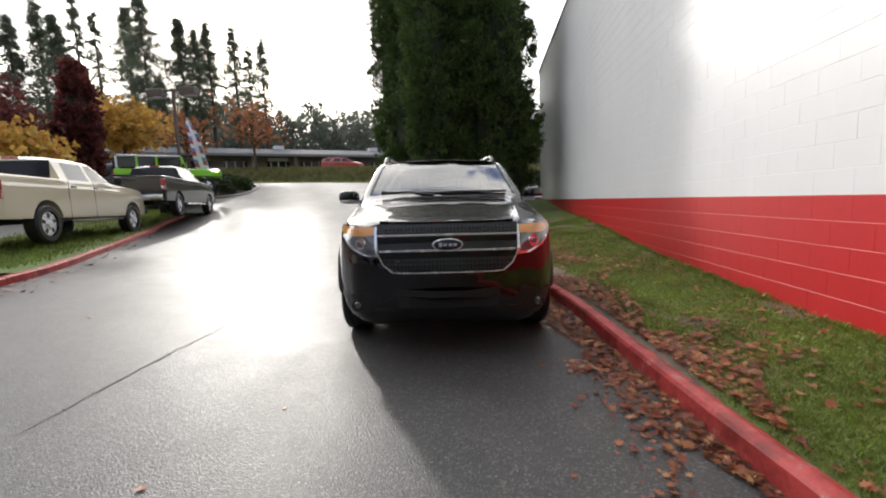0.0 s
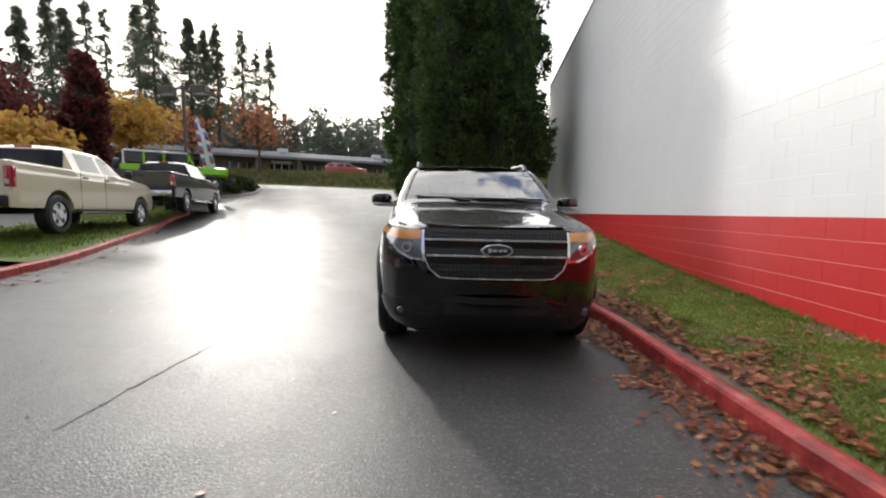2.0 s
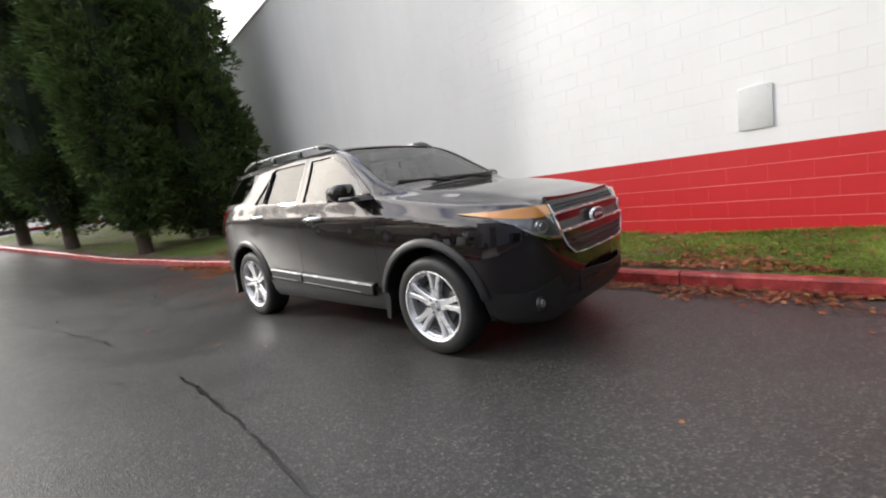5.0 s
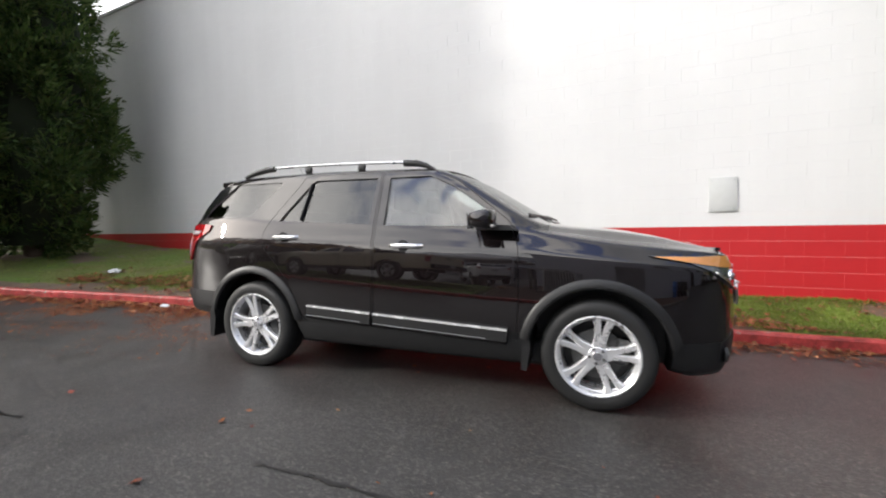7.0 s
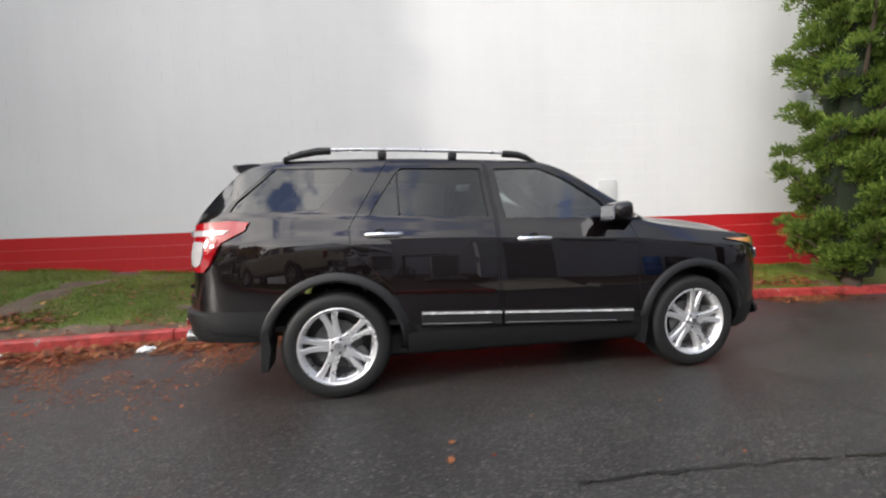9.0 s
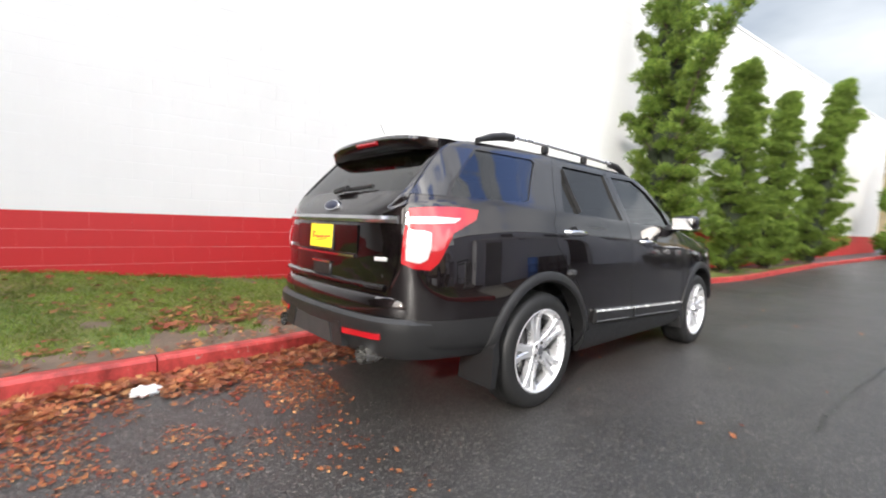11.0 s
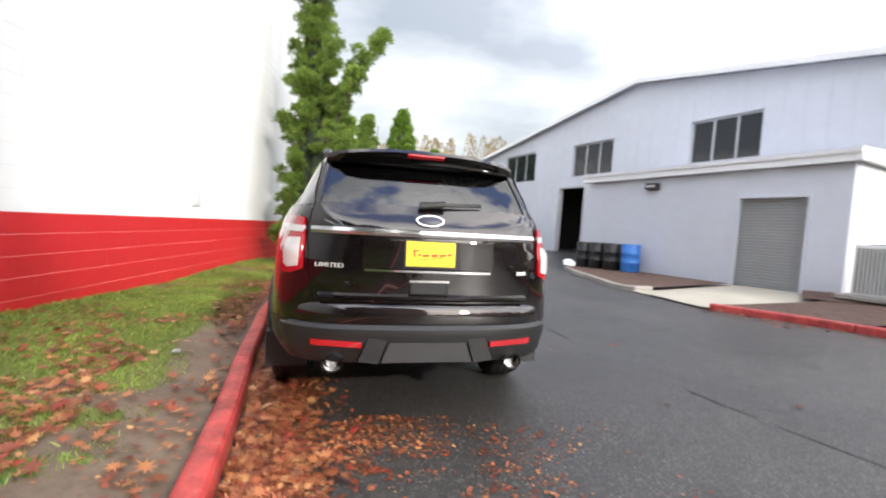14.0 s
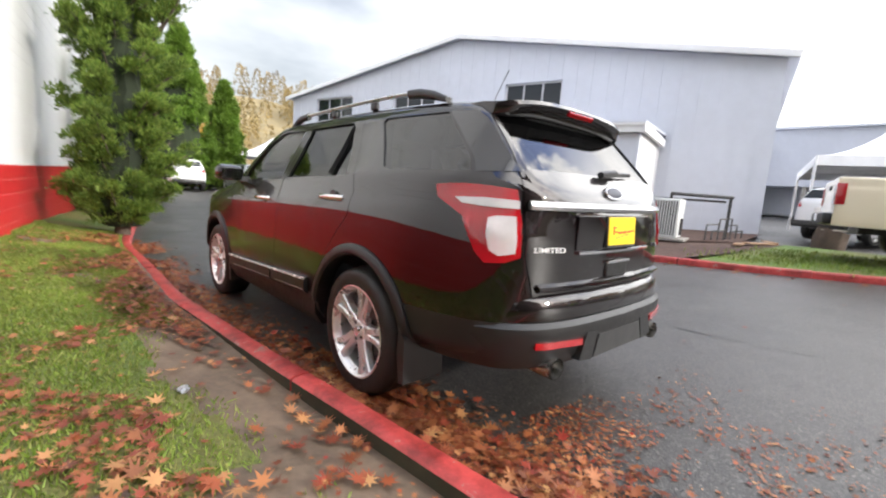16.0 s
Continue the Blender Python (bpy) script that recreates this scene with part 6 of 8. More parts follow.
        part("exhaust_bore", bore, M_DARKROOM, ep, "black disc closing the bore")
        part("muffler", tube_bm(0.035, 0.32, Matrix.Translation((s * 0.54, 3.58, 0.415)) @ Matrix.Rotation(radians(-88), 4, "X"), 16), M_STEEL, ep)
    # cabin
    def seat(x, y, w):
        st = empty("seat", Matrix.Translation((x, y, 0.62)))
        st.parent = car
        part("cushion", box_bm((w, 0.5, 0.16), Matrix.Translation((0, -0.1, 0.1)), 0.05, 3), M_INT, st, smooth=50)
        part("backrest", box_bm((w, 0.14, 0.62), Matrix.Translation((0, 0.22, 0.45)) @ Matrix.Rotation(radians(-14), 4, "X"), 0.05, 3), M_INT, st, smooth=50)
        part("headrest", box_bm((0.27, 0.09, 0.17), Matrix.Translation((0, 0.33, 0.85)), 0.04, 3), M_INT, st, smooth=50)
    for y in (1.35, 2.3):
        for x in (-0.40, 0.40):
            seat(x, y, 0.5)
    part("dashboard", prism_bm([(0.55, 0.7), (0.98, 0.72), (0.95, 1.08), (0.88, 1.16), (0.55, 1.22)], "x", -0.78, 0.78), M_INT, car)
    part("cabin_floor", box_bm((1.5, 3.0, 0.04), Matrix.Translation((0, 2.1, 0.48))), M_INT, car)
    st = bmesh.new()
    for k in range(20):
        a, b = k * math.tau / 20, (k + 1) * math.tau / 20
        m = Matrix.Translation((0.38, 1.05, 1.12)) @ Matrix.Rotation(radians(65), 4, "X")
        rod(st, m @ Vector((0.185 * math.cos(a), 0.185 * math.sin(a), 0)), m @ Vector((0.185 * math.cos(b), 0.185 * math.sin(b), 0)), 0.015, 6)
    part("steering_wheel", st, M_BLACKPL, car)
    part("rear_view_mirror", box_bm((0.24, 0.04, 0.07), Matrix.Translation((0, 1.02, 1.52)), 0.015, 2), M_BLACKPL, car)


def plan_bumper(x):
    return interp(x, (0, 0.38, 0.62, 0.775, 0.855), (3.988, 3.968, 3.922, 3.835, 3.735))


suv_details(SUV, SUV_GATE)

# plants
M_CEDAR = leafy("dark_cedar_leaf", [(0.026, 0.054, 0.015), (0.052, 0.095, 0.024), (0.095, 0.15, 0.038), (0.10, 0.115, 0.042)], transl=0.2)
M_JUNIPER = leafy("juniper_leaf", [(0.055, 0.11, 0.02), (0.13, 0.21, 0.032), (0.22, 0.31, 0.055), (0.17, 0.22, 0.05)], transl=0.25)
M_THUJA = leafy("thuja_leaf", [(0.07, 0.14, 0.016), (0.12, 0.21, 0.024), (0.17, 0.26, 0.04)], transl=0.2, scale=0.8)
# paler than real needles: haze is mixed into this colour
M_FIR = leafy("haze_paled_fir_needles", [(0.14, 0.17, 0.125), (0.18, 0.21, 0.145), (0.24, 0.25, 0.18)], transl=0.45, scale=0.3)
# far wood: needle colour lifted to carry the distance haze
M_HAZE = leafy("haze_tinted_needles", [(0.17, 0.20, 0.165), (0.22, 0.25, 0.20), (0.27, 0.28, 0.22)], transl=0.4, scale=0.2)
M_MAROON = leafy("maroon_leaf", [(0.11, 0.036, 0.036), (0.17, 0.052, 0.048), (0.24, 0.08, 0.062)], transl=0.35)
M_GOLD = leafy("golden_leaf", [(0.62, 0.37, 0.07), (0.72, 0.48, 0.11), (0.60, 0.30, 0.08), (0.50, 0.42, 0.10)], transl=0.35)
M_ORANGE = leafy("orange_leaf", [(0.45, 0.17, 0.08), (0.52, 0.25, 0.10), (0.40, 0.12, 0.08)], transl=0.35)
M_HILLWOOD = leafy("autumn_wood", [(0.20, 0.17, 0.085), (0.26, 0.19, 0.08), (0.36, 0.24, 0.075), (0.17, 0.17, 0.10)], transl=0.2, scale=0.2)
M_SHRUB = leafy("shrub_leaf", [(0.02, 0.045, 0.012), (0.04, 0.07, 0.02), (0.06, 0.08, 0.02)], transl=0.15)
# near-black green: the shade inside a crown, put into the colour
M_CROWN_SHADE = simple("crown_shade_fill", (0.014, 0.022, 0.008), 0.9, vary=0.4, scale=8.0)
M_FALLEN = leafy("fallen_leaf", [(0.16, 0.042, 0.022), (0.28, 0.075, 0.032), (0.42, 0.17, 0.065), (0.20, 0.046, 0.024), (0.54, 0.29, 0.12), (0.28, 0.038, 0.028), (0.34, 0.13, 0.055), (0.12, 0.042, 0.026), (0.25, 0.062, 0.034)], rough=0.38, transl=0.1, scale=3.0)
M_BLADE = leafy("grass_blade", [(0.14, 0.21, 0.030), (0.20, 0.29, 0.045), (0.27, 0.36, 0.075), (0.33, 0.31, 0.11)], rough=0.5, transl=0.3, scale=1.5)


def np_mesh(name, V, F, mat, parent=None, label=""):
    """A mesh from arrays: V of n x 3 places, F of m x k corners."""
    V, F = np.asarray(V, np.float32), np.asarray(F, np.int32)
    me = bpy.data.meshes.new(name)
    me.vertices.add(len(V))
    me.vertices.foreach_set("co", V.ravel())
    k = F.shape[1]
    me.loops.add(F.size)
    me.loops.foreach_set("vertex_index", F.ravel())
    me.polygons.add(len(F))
    me.polygons.foreach_set("loop_start", np.arange(0, F.size, k, dtype=np.int32))
    me.update(calc_edges=True)
    return finish(name, me, mat, parent, label)


def sprays(C, D, rng, per, length, width, spread, droop=0.0):
    """Leaf sprays: at each place C, along each way D, a fan of folded slim leaves. Returns corners of quads."""
    n = len(C)
    C, D = np.repeat(C, per, 0), np.repeat(D, per, 0)
    D = D + rng.normal(0, spread, D.shape)
    D[:, 2] -= droop * rng.random(len(D))
    D /= np.linalg.norm(D, axis=1, keepdims=True) + 1e-9
    S = np.cross(D, rng.normal(0, 1, D.shape))
    S /= np.linalg.norm(S, axis=1, keepdims=True) + 1e-9
    L = length * (0.55 + 0.9 * rng.random((len(D), 1)))
    W = width * (0.6 + 0.8 * rng.random((len(D), 1)))
    B = C + rng.normal(0, length * 0.35, C.shape)
    p0, p1, p2, p3 = B, B + D * L * 0.45 + S * W, B + D * L, B + D * L * 0.5 - S * W
    return np.stack([p0, p1, p2, p3], 1).reshape(-1, 3)


def quads(P):
    return np.arange(len(P), dtype=np.int32).reshape(-1, 4)


def trunk_bm(pts, r0, r1, bm=None, seg=9):
    """A tapered, slightly bent trunk or limb."""
    own = bmesh.new() if bm is None else bm
    rows = []
    for i, p in enumerate(pts):
        t = i / (len(pts) - 1)
        d = (Vector(pts[min(i + 1, len(pts) - 1)]) - Vector(pts[max(i - 1, 0)])).normalized()
        a = d.orthogonal().normalized()
        b = d.cross(a)
        r = r0 + (r1 - r0) * t
        rows.append([own.verts.new(Vector(p) + (a * math.cos(k * math.tau / seg) + b * math.sin(k * math.tau / seg)) * r * (1 + 0.12 * math.sin(3.1 * k + i))) for k in range(seg)])
    for q0, q1 in zip(rows, rows[1:]):
        for k in range(seg):
            own.faces.new((q0[k], q0[(k + 1) % seg], q1[(k + 1) % seg], q1[k]))
    return own


def columnar(name, base, h, r, bare, seed, mat, label, category, n=2600, per=12, leaf=(0.30, 0.07), lobes=7, tip=0.25, rough=0.28, group="", clump=0.26, cone=False):
    """A dense upright tree: the crown's outline is lobed and ragged, sprays point out and up."""
    rng = np.random.default_rng(seed)
    t = empty(name, Matrix.Translation(base), label, category, group)
    tb = trunk_bm([(0, 0, -0.3), (0.03, 0.02, h * 0.3), (-0.04, 0.03, h * 0.65), (0, 0, h * 0.96)], 0.035 * r + 0.16, 0.03)
    part("trunk", tb, M_BARK, t, smooth=60)
    u = rng.random(n) ** 0.9
    z = bare + (h - bare) * u
    ang = rng.random(n) * math.tau
    prof = np.interp(u, [0, 0.06, 0.25, 0.6, 0.85, 1.0], [0.55, 0.85, 1.0, 0.86, 0.55, tip * 0.4])
    if cone:
        prof = np.interp(u, [0, 0.05, 0.16, 0.5, 0.8, 1.0], [0.8, 0.97, 1.0, 0.70, 0.34, 0.03])
    wob = np.array([noise.noise((math.cos(a) * 1.6 + seed, math.sin(a) * 1.6, zz * 0.55)) + 0.6 * noise.noise((math.cos(a) * 4 + seed, math.sin(a) * 4, zz * 1.5)) for a, zz in zip(ang, z)])
    rad = r * prof * (1 + rough * wob) * (0.93 + 0.10 * np.cos(lobes * ang + 2.0 * z))
    deep = np.where(rng.random(n) < 0.25, rng.random(n) * 0.5 + 0.35, 1.0)
    C = np.stack([np.cos(ang) * rad * deep, np.sin(ang) * rad * deep, z], 1)
    hubs = C[: n // 15] * np.array([0.93, 0.93, 1.0])
    off = rng.normal(0, 1, (n, 3))
    off /= np.linalg.norm(off, axis=1, keepdims=True)
    off[:, 2] = off[:, 2] * 1.2 + 0.2
    pick = rng.integers(0, len(hubs), n)
    C = hubs[pick] + off * clump * (0.5 + 0.6 * rng.random((n, 1)))
    D = np.stack([np.cos(ang[pick]) * 0.7, np.sin(ang[pick]) * 0.7, np.full(n, 0.35)], 1) + off * 0.8
    P = sprays(C, D, rng, per, leaf[0], leaf[1], 0.45, 0.25)
    np_mesh("crown", P, quads(P), mat, t)
    # added solid core, coloured dark for the shade within the crown
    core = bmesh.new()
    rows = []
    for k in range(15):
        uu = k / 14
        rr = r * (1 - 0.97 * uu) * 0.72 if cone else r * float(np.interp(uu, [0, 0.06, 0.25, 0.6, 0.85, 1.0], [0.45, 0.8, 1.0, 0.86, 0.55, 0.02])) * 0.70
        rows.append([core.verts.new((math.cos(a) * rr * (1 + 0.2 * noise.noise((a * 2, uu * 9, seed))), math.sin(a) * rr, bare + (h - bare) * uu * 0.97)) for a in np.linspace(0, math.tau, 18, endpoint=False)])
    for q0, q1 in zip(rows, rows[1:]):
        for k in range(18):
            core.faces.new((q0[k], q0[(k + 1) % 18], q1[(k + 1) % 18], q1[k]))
    part("shade_core", core, M_CROWN_SHADE, t)
    return t


def gz(x, y):
    return verge_z(x, y) if x > kerb_x(y) and x < WALL_X and y < 21 else road_z(x, y)


# last two stand hidden behind the rest, added to shade the wall's far end
for i, (x, y, h, r, n) in enumerate(((-1.25, 12.2, 12.6, 1.12, 4200), (0.75, 12.7, 13.0, 1.60, 5200), (-2.75, 15.4, 14.4, 1.15, 4200), (-3.9, 17.6, 14.0, 1.0, 3600), (-1.0, 19.6, 13.6, 1.5, 3600), (0.9, 21.6, 13.2, 1.6, 3600))):
    columnar("cedar_tree", (x, y, gz(x, y) - 0.05), h, r, (0.75, 0.3, 0.85, 0.9, 0.8, 0.6)[i], 11 + i, M_CEDAR, "tall dense dark green cedar on the grass by the kerb", "tree", int(n * 1.5), 14, (0.17, 0.022), group="row of cedars", rough=0.5, clump=0.34)


def juniper(base, h, r, seed, lean=(0, 0), tips=()):
    """An upright twisted juniper: a bent trunk and upswept limbs that end in dense tufts, with gaps between."""
    rng = np.random.default_rng(seed)
    t = empty("juniper", Matrix.Translation(base), "twisted upright juniper with bright green tufts against the white wall", "tree", "junipers along the wall")
    top = Vector((lean[0], lean[1], h))
    spine = [Vector((0.10 * math.sin(k * 1.7 + seed), 0.10 * math.cos(k * 1.3 + seed), 0)) + top * (k / 8) for k in range(9)]
    spine[0] = Vector((0, 0, -0.25))
    part("trunk", trunk_bm(spine, 0.13, 0.02), M_BARK, t, smooth=60)
    nl = int(46 + h * 12)
    ends = []
    for k in range(nl):
        u = 0.02 + 0.96 * ((k + 0.5) / nl) ** 1.25
        a = k * 2.399 + rng.normal(0, 0.35)
        full = float(np.interp(u, [0, 0.1, 0.3, 0.55, 0.8, 1], [0.85, 1.0, 0.86, 0.62, 0.40, 0.12]))
        rr = r * full * (0.50 + 0.68 * rng.random() ** 1.2)
        p0 = Vector((0, 0, 0)).lerp(top, u)
        ends.append((p0, p0 + Vector((math.cos(a) * rr, math.sin(a) * rr, rr * (0.15 + 0.55 * rng.random()) + 0.05))))
    for tipv in tips:
        p1 = Vector(tipv)
        root = Vector((p1.x * 0.15, p1.y * 0.15, p1.z - 1.7))
        ends.append((root, p1))
        for f in (0.45, 0.62, 0.78, 0.9):
            q = root.lerp(p1, f)
            ends.append((q, q + Vector((rng.normal(0, 0.12), rng.normal(0, 0.12), 0.22))))
    C, D = [], []
    for p0, p1 in ends:
        mid = p0.lerp(p1, 0.5) - Vector((0, 0, 0.10))
        part("limb", trunk_bm([p0, mid, p1], 0.028, 0.008, None, 5), M_BARK, t, smooth=60)
        ln = (p1 - p0).length
        m = max(3, int(ln * 5.5))
        out = np.array((p1 - p0).normalized())
        for j in range(m):
            f = 0.30 + 0.72 * (j + rng.random()) / m
            q = p0.lerp(mid, f * 2) if f < 0.5 else mid.lerp(p1, f * 2 - 1)
            hub = np.array(q) + rng.normal(0, 0.05, 3) + np.array([0, 0, 0.06])
            size = rng.uniform(0.12, 0.21) * (1.15 - 0.25 * f)
            o = rng.normal(0, 1, (52, 3))
            o /= np.linalg.norm(o, axis=1, keepdims=True)
            o[:, 2] = np.abs(o[:, 2]) * 1.0 - 0.35
            C.append(hub + o * size * (0.55 + 0.5 * rng.random((52, 1))) + out * size * 0.3)
            D.append(o * 0.8 + out * 0.5 + np.array([0, 0, 0.45]))
    P = sprays(np.concatenate(C), np.concatenate(D), rng, 6, 0.075, 0.0105, 0.35)
    np_mesh("crown", P, quads(P), M_JUNIPER, t)
    # dark core behind the tufts; its colour stands for inner shade
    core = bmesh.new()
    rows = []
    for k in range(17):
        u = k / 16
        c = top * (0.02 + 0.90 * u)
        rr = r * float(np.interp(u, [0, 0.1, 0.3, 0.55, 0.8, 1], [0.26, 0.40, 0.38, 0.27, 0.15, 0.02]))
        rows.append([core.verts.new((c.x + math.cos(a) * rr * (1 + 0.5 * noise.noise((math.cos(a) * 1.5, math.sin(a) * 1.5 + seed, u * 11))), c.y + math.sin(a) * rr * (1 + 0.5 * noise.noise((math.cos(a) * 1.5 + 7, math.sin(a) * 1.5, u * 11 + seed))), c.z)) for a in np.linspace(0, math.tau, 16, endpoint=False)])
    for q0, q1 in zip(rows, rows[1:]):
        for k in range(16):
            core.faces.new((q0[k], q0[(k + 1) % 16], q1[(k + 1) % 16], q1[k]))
    part("shade_core", core, M_CROWN_SHADE, t)
    return t


juniper((1.98, -4.62, gz(1.98, -4.62)), 8.4, 0.98, 3, (0.1, 0.2), [(-1.6, 0.65, 5.6), (-1.1, 0.9, 4.6)])
juniper((2.3, -8.8, gz(2.3, -8.8)), 5.6, 0.78, 5, (-0.3, 0.5), [(-0.2, -0.9, 4.6)])
juniper((2.25, -11.3, gz(2.25, -11.3)), 5.4, 0.74, 8, (-0.2, -0.3))
juniper((2.1, -14.6, gz(2.1, -14.6)), 6.3, 0.86, 9, (-0.5, -0.3), [(-0.9, -0.6, 5.2)])
for i, (x, y, h, r) in enumerate(((0.05, -24.0, 8.8, 2.2), (-2.35, -24.6, 6.2, 1.4))):
    columnar("thuja_tree", (x, y, road_z(x, y)), h, r, 0.15, 31 + i, M_THUJA, "clipped cone-shaped bright green thuja", "tree", 4200, 10, (0.17, 0.035), lobes=3, tip=0.1, rough=0.12, group="pair of thujas", clump=0.2, cone=True)


def broadleaf(name, base, h, trunk_h, rx, rz, seed, mat, label, n=900, per=9, leaf=(0.30, 0.12), gaps=0.0):
    """A tree with limbs and a loose crown of leaf clumps."""
    rng = np.random.default_rng(seed)
    t = empty(name, Matrix.Translation(base), label, "tree")
    part("trunk", trunk_bm([(0, 0, -0.3), (0.05, 0, trunk_h * 0.6), (0.0, 0.05, trunk_h), (0.02, 0, h * 0.8)], 0.17, 0.03), M_BARK, t, smooth=60)
    lb = bmesh.new()
    C = []
    for k in range(26):
        a = k * 2.399
        u = (k + 0.5) / 26
        p0 = Vector((0, 0, trunk_h + (h * 0.8 - trunk_h) * u * 0.8))
        rr = rx * math.sin(math.pi * (0.15 + 0.8 * u)) * (0.7 + 0.4 * rng.random())
        p1 = p0 + Vector((math.cos(a) * rr, math.sin(a) * rr, rz * 0.5 * (0.4 + rng.random() * 0.6)))
        trunk_bm([p0, p0.lerp(p1, 0.5) + Vector((0, 0, 0.15)), p1], 0.06, 0.012, lb, 5)
        m = int(n / 26)
        for j in range(m):
            f = rng.random() ** 0.6
            if noise.noise((a * 3, f * 3, seed)) < -0.5 + gaps:
                continue
            C.append(np.array(p0.lerp(p1, f * 1.08)) + rng.normal(0, 0.16 * rx * (0.4 + f), 3) * (1, 1, 0.7))
    part("limb", lb, M_BARK, t, smooth=60)
    C = np.array(C)
    P = sprays(C, rng.normal(0, 1, C.shape), rng, per, leaf[0], leaf[1], 0.7)
    np_mesh("crown", P, quads(P), mat, t)
    return t


def polar(az, dist):
    return 0.46 + dist * math.sin(radians(az)), -4.26 + dist * math.cos(radians(az))


x, y = polar(-45.2, 34)
columnar("maroon_tree", (x, y, road_z(x, y)), 7.6, 0.98, 1.1, 51, M_MAROON, "narrow upright maroon-leaved tree behind the parked trucks", "tree", 2000, 9, (0.24, 0.08), rough=0.3)
x, y = polar(-41.8, 39)
broadleaf("yellow_maple", (x, y, road_z(x, y)), 7.2, 2.6, 2.9, 2.2, 52, M_GOLD, "spreading maple with golden autumn leaves", 1300, 10, (0.20, 0.065), gaps=0.15)
x, y = polar(-52.8, 33)
broadleaf("red_maple", (x, y, road_z(x, y)), 7.6, 2.2, 2.9, 3.0, 53, M_MAROON, "broad maple with dark red autumn leaves", 1500, 9, (0.24, 0.09), gaps=0.1)
x, y = polar(-50.5, 29)
broadleaf("yellow_maple", (x, y, road_z(x, y)), 4.4, 1.4, 2.2, 1.6, 54, M_GOLD, "small golden-green maple behind the trucks", 700, 8, (0.3, 0.13))
x, y = polar(-29.0, 45)
broadleaf("orange_maple", (x, y, road_z(x, y)), 9.0, 3.2, 3.4, 3.0, 55, M_ORANGE, "half-bare maple with orange-red leaves", 520, 6, (0.22, 0.08), gaps=0.42)
x, y = polar(-36.0, 46)
broadleaf("orange_maple", (x, y, road_z(x, y)), 7.4, 2.6, 2.6, 2.4, 56, M_ORANGE, "maple with thinning orange leaves", 420, 6, (0.22, 0.08), gaps=0.35)
broadleaf("bare_tree", (4.6, 25.5, 2.3), 8.0, 2.0, 2.2, 3.2, 57, M_ORANGE, "almost leafless tree past the end of the wall", 160, 5, (0.25, 0.1), gaps=0.5)


def fir(base, h, r, seed, bare, sparse=1.0, name="fir_tree", n_whorl=36):
    """A tall conifer with a long bare stem and drooping, uneven whorls."""
    rng = np.random.default_rng(seed)
    t = empty(name, Matrix.Translation(base), "tall dark fir with a bare lower stem behind the shops", "tree", "tall firs")
    part("trunk", trunk_bm([(0, 0, -0.5), (0.1, 0, h * 0.5), (0, 0, h)], 0.012 * h + 0.08, 0.03), M_BARK, t, smooth=60)
    C, D = [], []
    for w in range(n_whorl):
        u = w / (n_whorl - 1)
        z0 = bare * h + (1 - bare) * h * u
        for k in range(6):
            if rng.random() > 0.85 * sparse:
                continue
            a = rng.random() * math.tau
            zj = z0 + rng.normal(0, 0.3)
            ln = r * ((1 - u) ** 0.85 * min(1, 0.45 + 2.2 * u)) * (0.35 + 0.85 * rng.random()) + 0.2
            for j in range(8):
                f = (j + 0.8) / 8
                C.append((math.cos(a) * ln * f, math.sin(a) * ln * f, zj + rng.normal(0, 0.07) + 0.10 * ln * f - 0.32 * ln * f * f))
                D.append((math.cos(a), math.sin(a), -0.2))
    C, D = np.array(C), np.array(D)
    P = sprays(C, D, rng, 10, 0.04 * r + 0.30, 0.042, 0.5, 0.8)
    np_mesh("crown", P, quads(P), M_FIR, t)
    return t


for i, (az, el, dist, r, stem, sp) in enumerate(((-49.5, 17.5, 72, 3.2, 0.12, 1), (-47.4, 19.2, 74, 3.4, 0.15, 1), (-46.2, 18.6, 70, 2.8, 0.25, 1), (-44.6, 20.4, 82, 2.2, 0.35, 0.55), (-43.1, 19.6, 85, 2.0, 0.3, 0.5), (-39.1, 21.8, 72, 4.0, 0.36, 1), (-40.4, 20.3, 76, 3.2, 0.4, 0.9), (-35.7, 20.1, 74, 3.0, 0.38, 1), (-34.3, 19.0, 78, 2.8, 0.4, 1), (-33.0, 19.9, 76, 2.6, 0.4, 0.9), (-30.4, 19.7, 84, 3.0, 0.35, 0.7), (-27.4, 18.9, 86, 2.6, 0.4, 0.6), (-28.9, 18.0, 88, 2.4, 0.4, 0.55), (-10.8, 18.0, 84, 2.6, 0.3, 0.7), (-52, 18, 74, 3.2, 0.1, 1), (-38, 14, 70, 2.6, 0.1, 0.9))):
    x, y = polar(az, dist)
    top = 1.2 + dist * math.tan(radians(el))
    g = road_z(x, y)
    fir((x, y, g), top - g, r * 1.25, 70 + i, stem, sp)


def woods(name, places, seed, mat, label, h0, h1):
    """A far wood of many crowns as one body."""
    rng = np.random.default_rng(seed)
    allP = []
    for x, y in places:
        h = h0 + (h1 - h0) * rng.random()
        z0 = road_z(x, y) if name != "hill_wood" else hill_z(x, y)
        m = 120
        u = rng.random(m)
        a = rng.random(m) * math.tau
        rr = h * 0.17 * (1 - u) ** 0.7 + 0.2
        C = np.stack([x + np.cos(a) * rr, y + np.sin(a) * rr, z0 + h * (0.08 + 0.92 * u)], 1)
        allP.append(sprays(C, np.stack([np.cos(a), np.sin(a), -0.1 + 0 * a], 1), rng, 7, 0.042 * h, 0.010 * h, 0.6, 0.3))
    P = np.concatenate(allP)
    ob = np_mesh(name, P, quads(P), mat)
    return tagged(ob, label, "woods", kind="stuff")


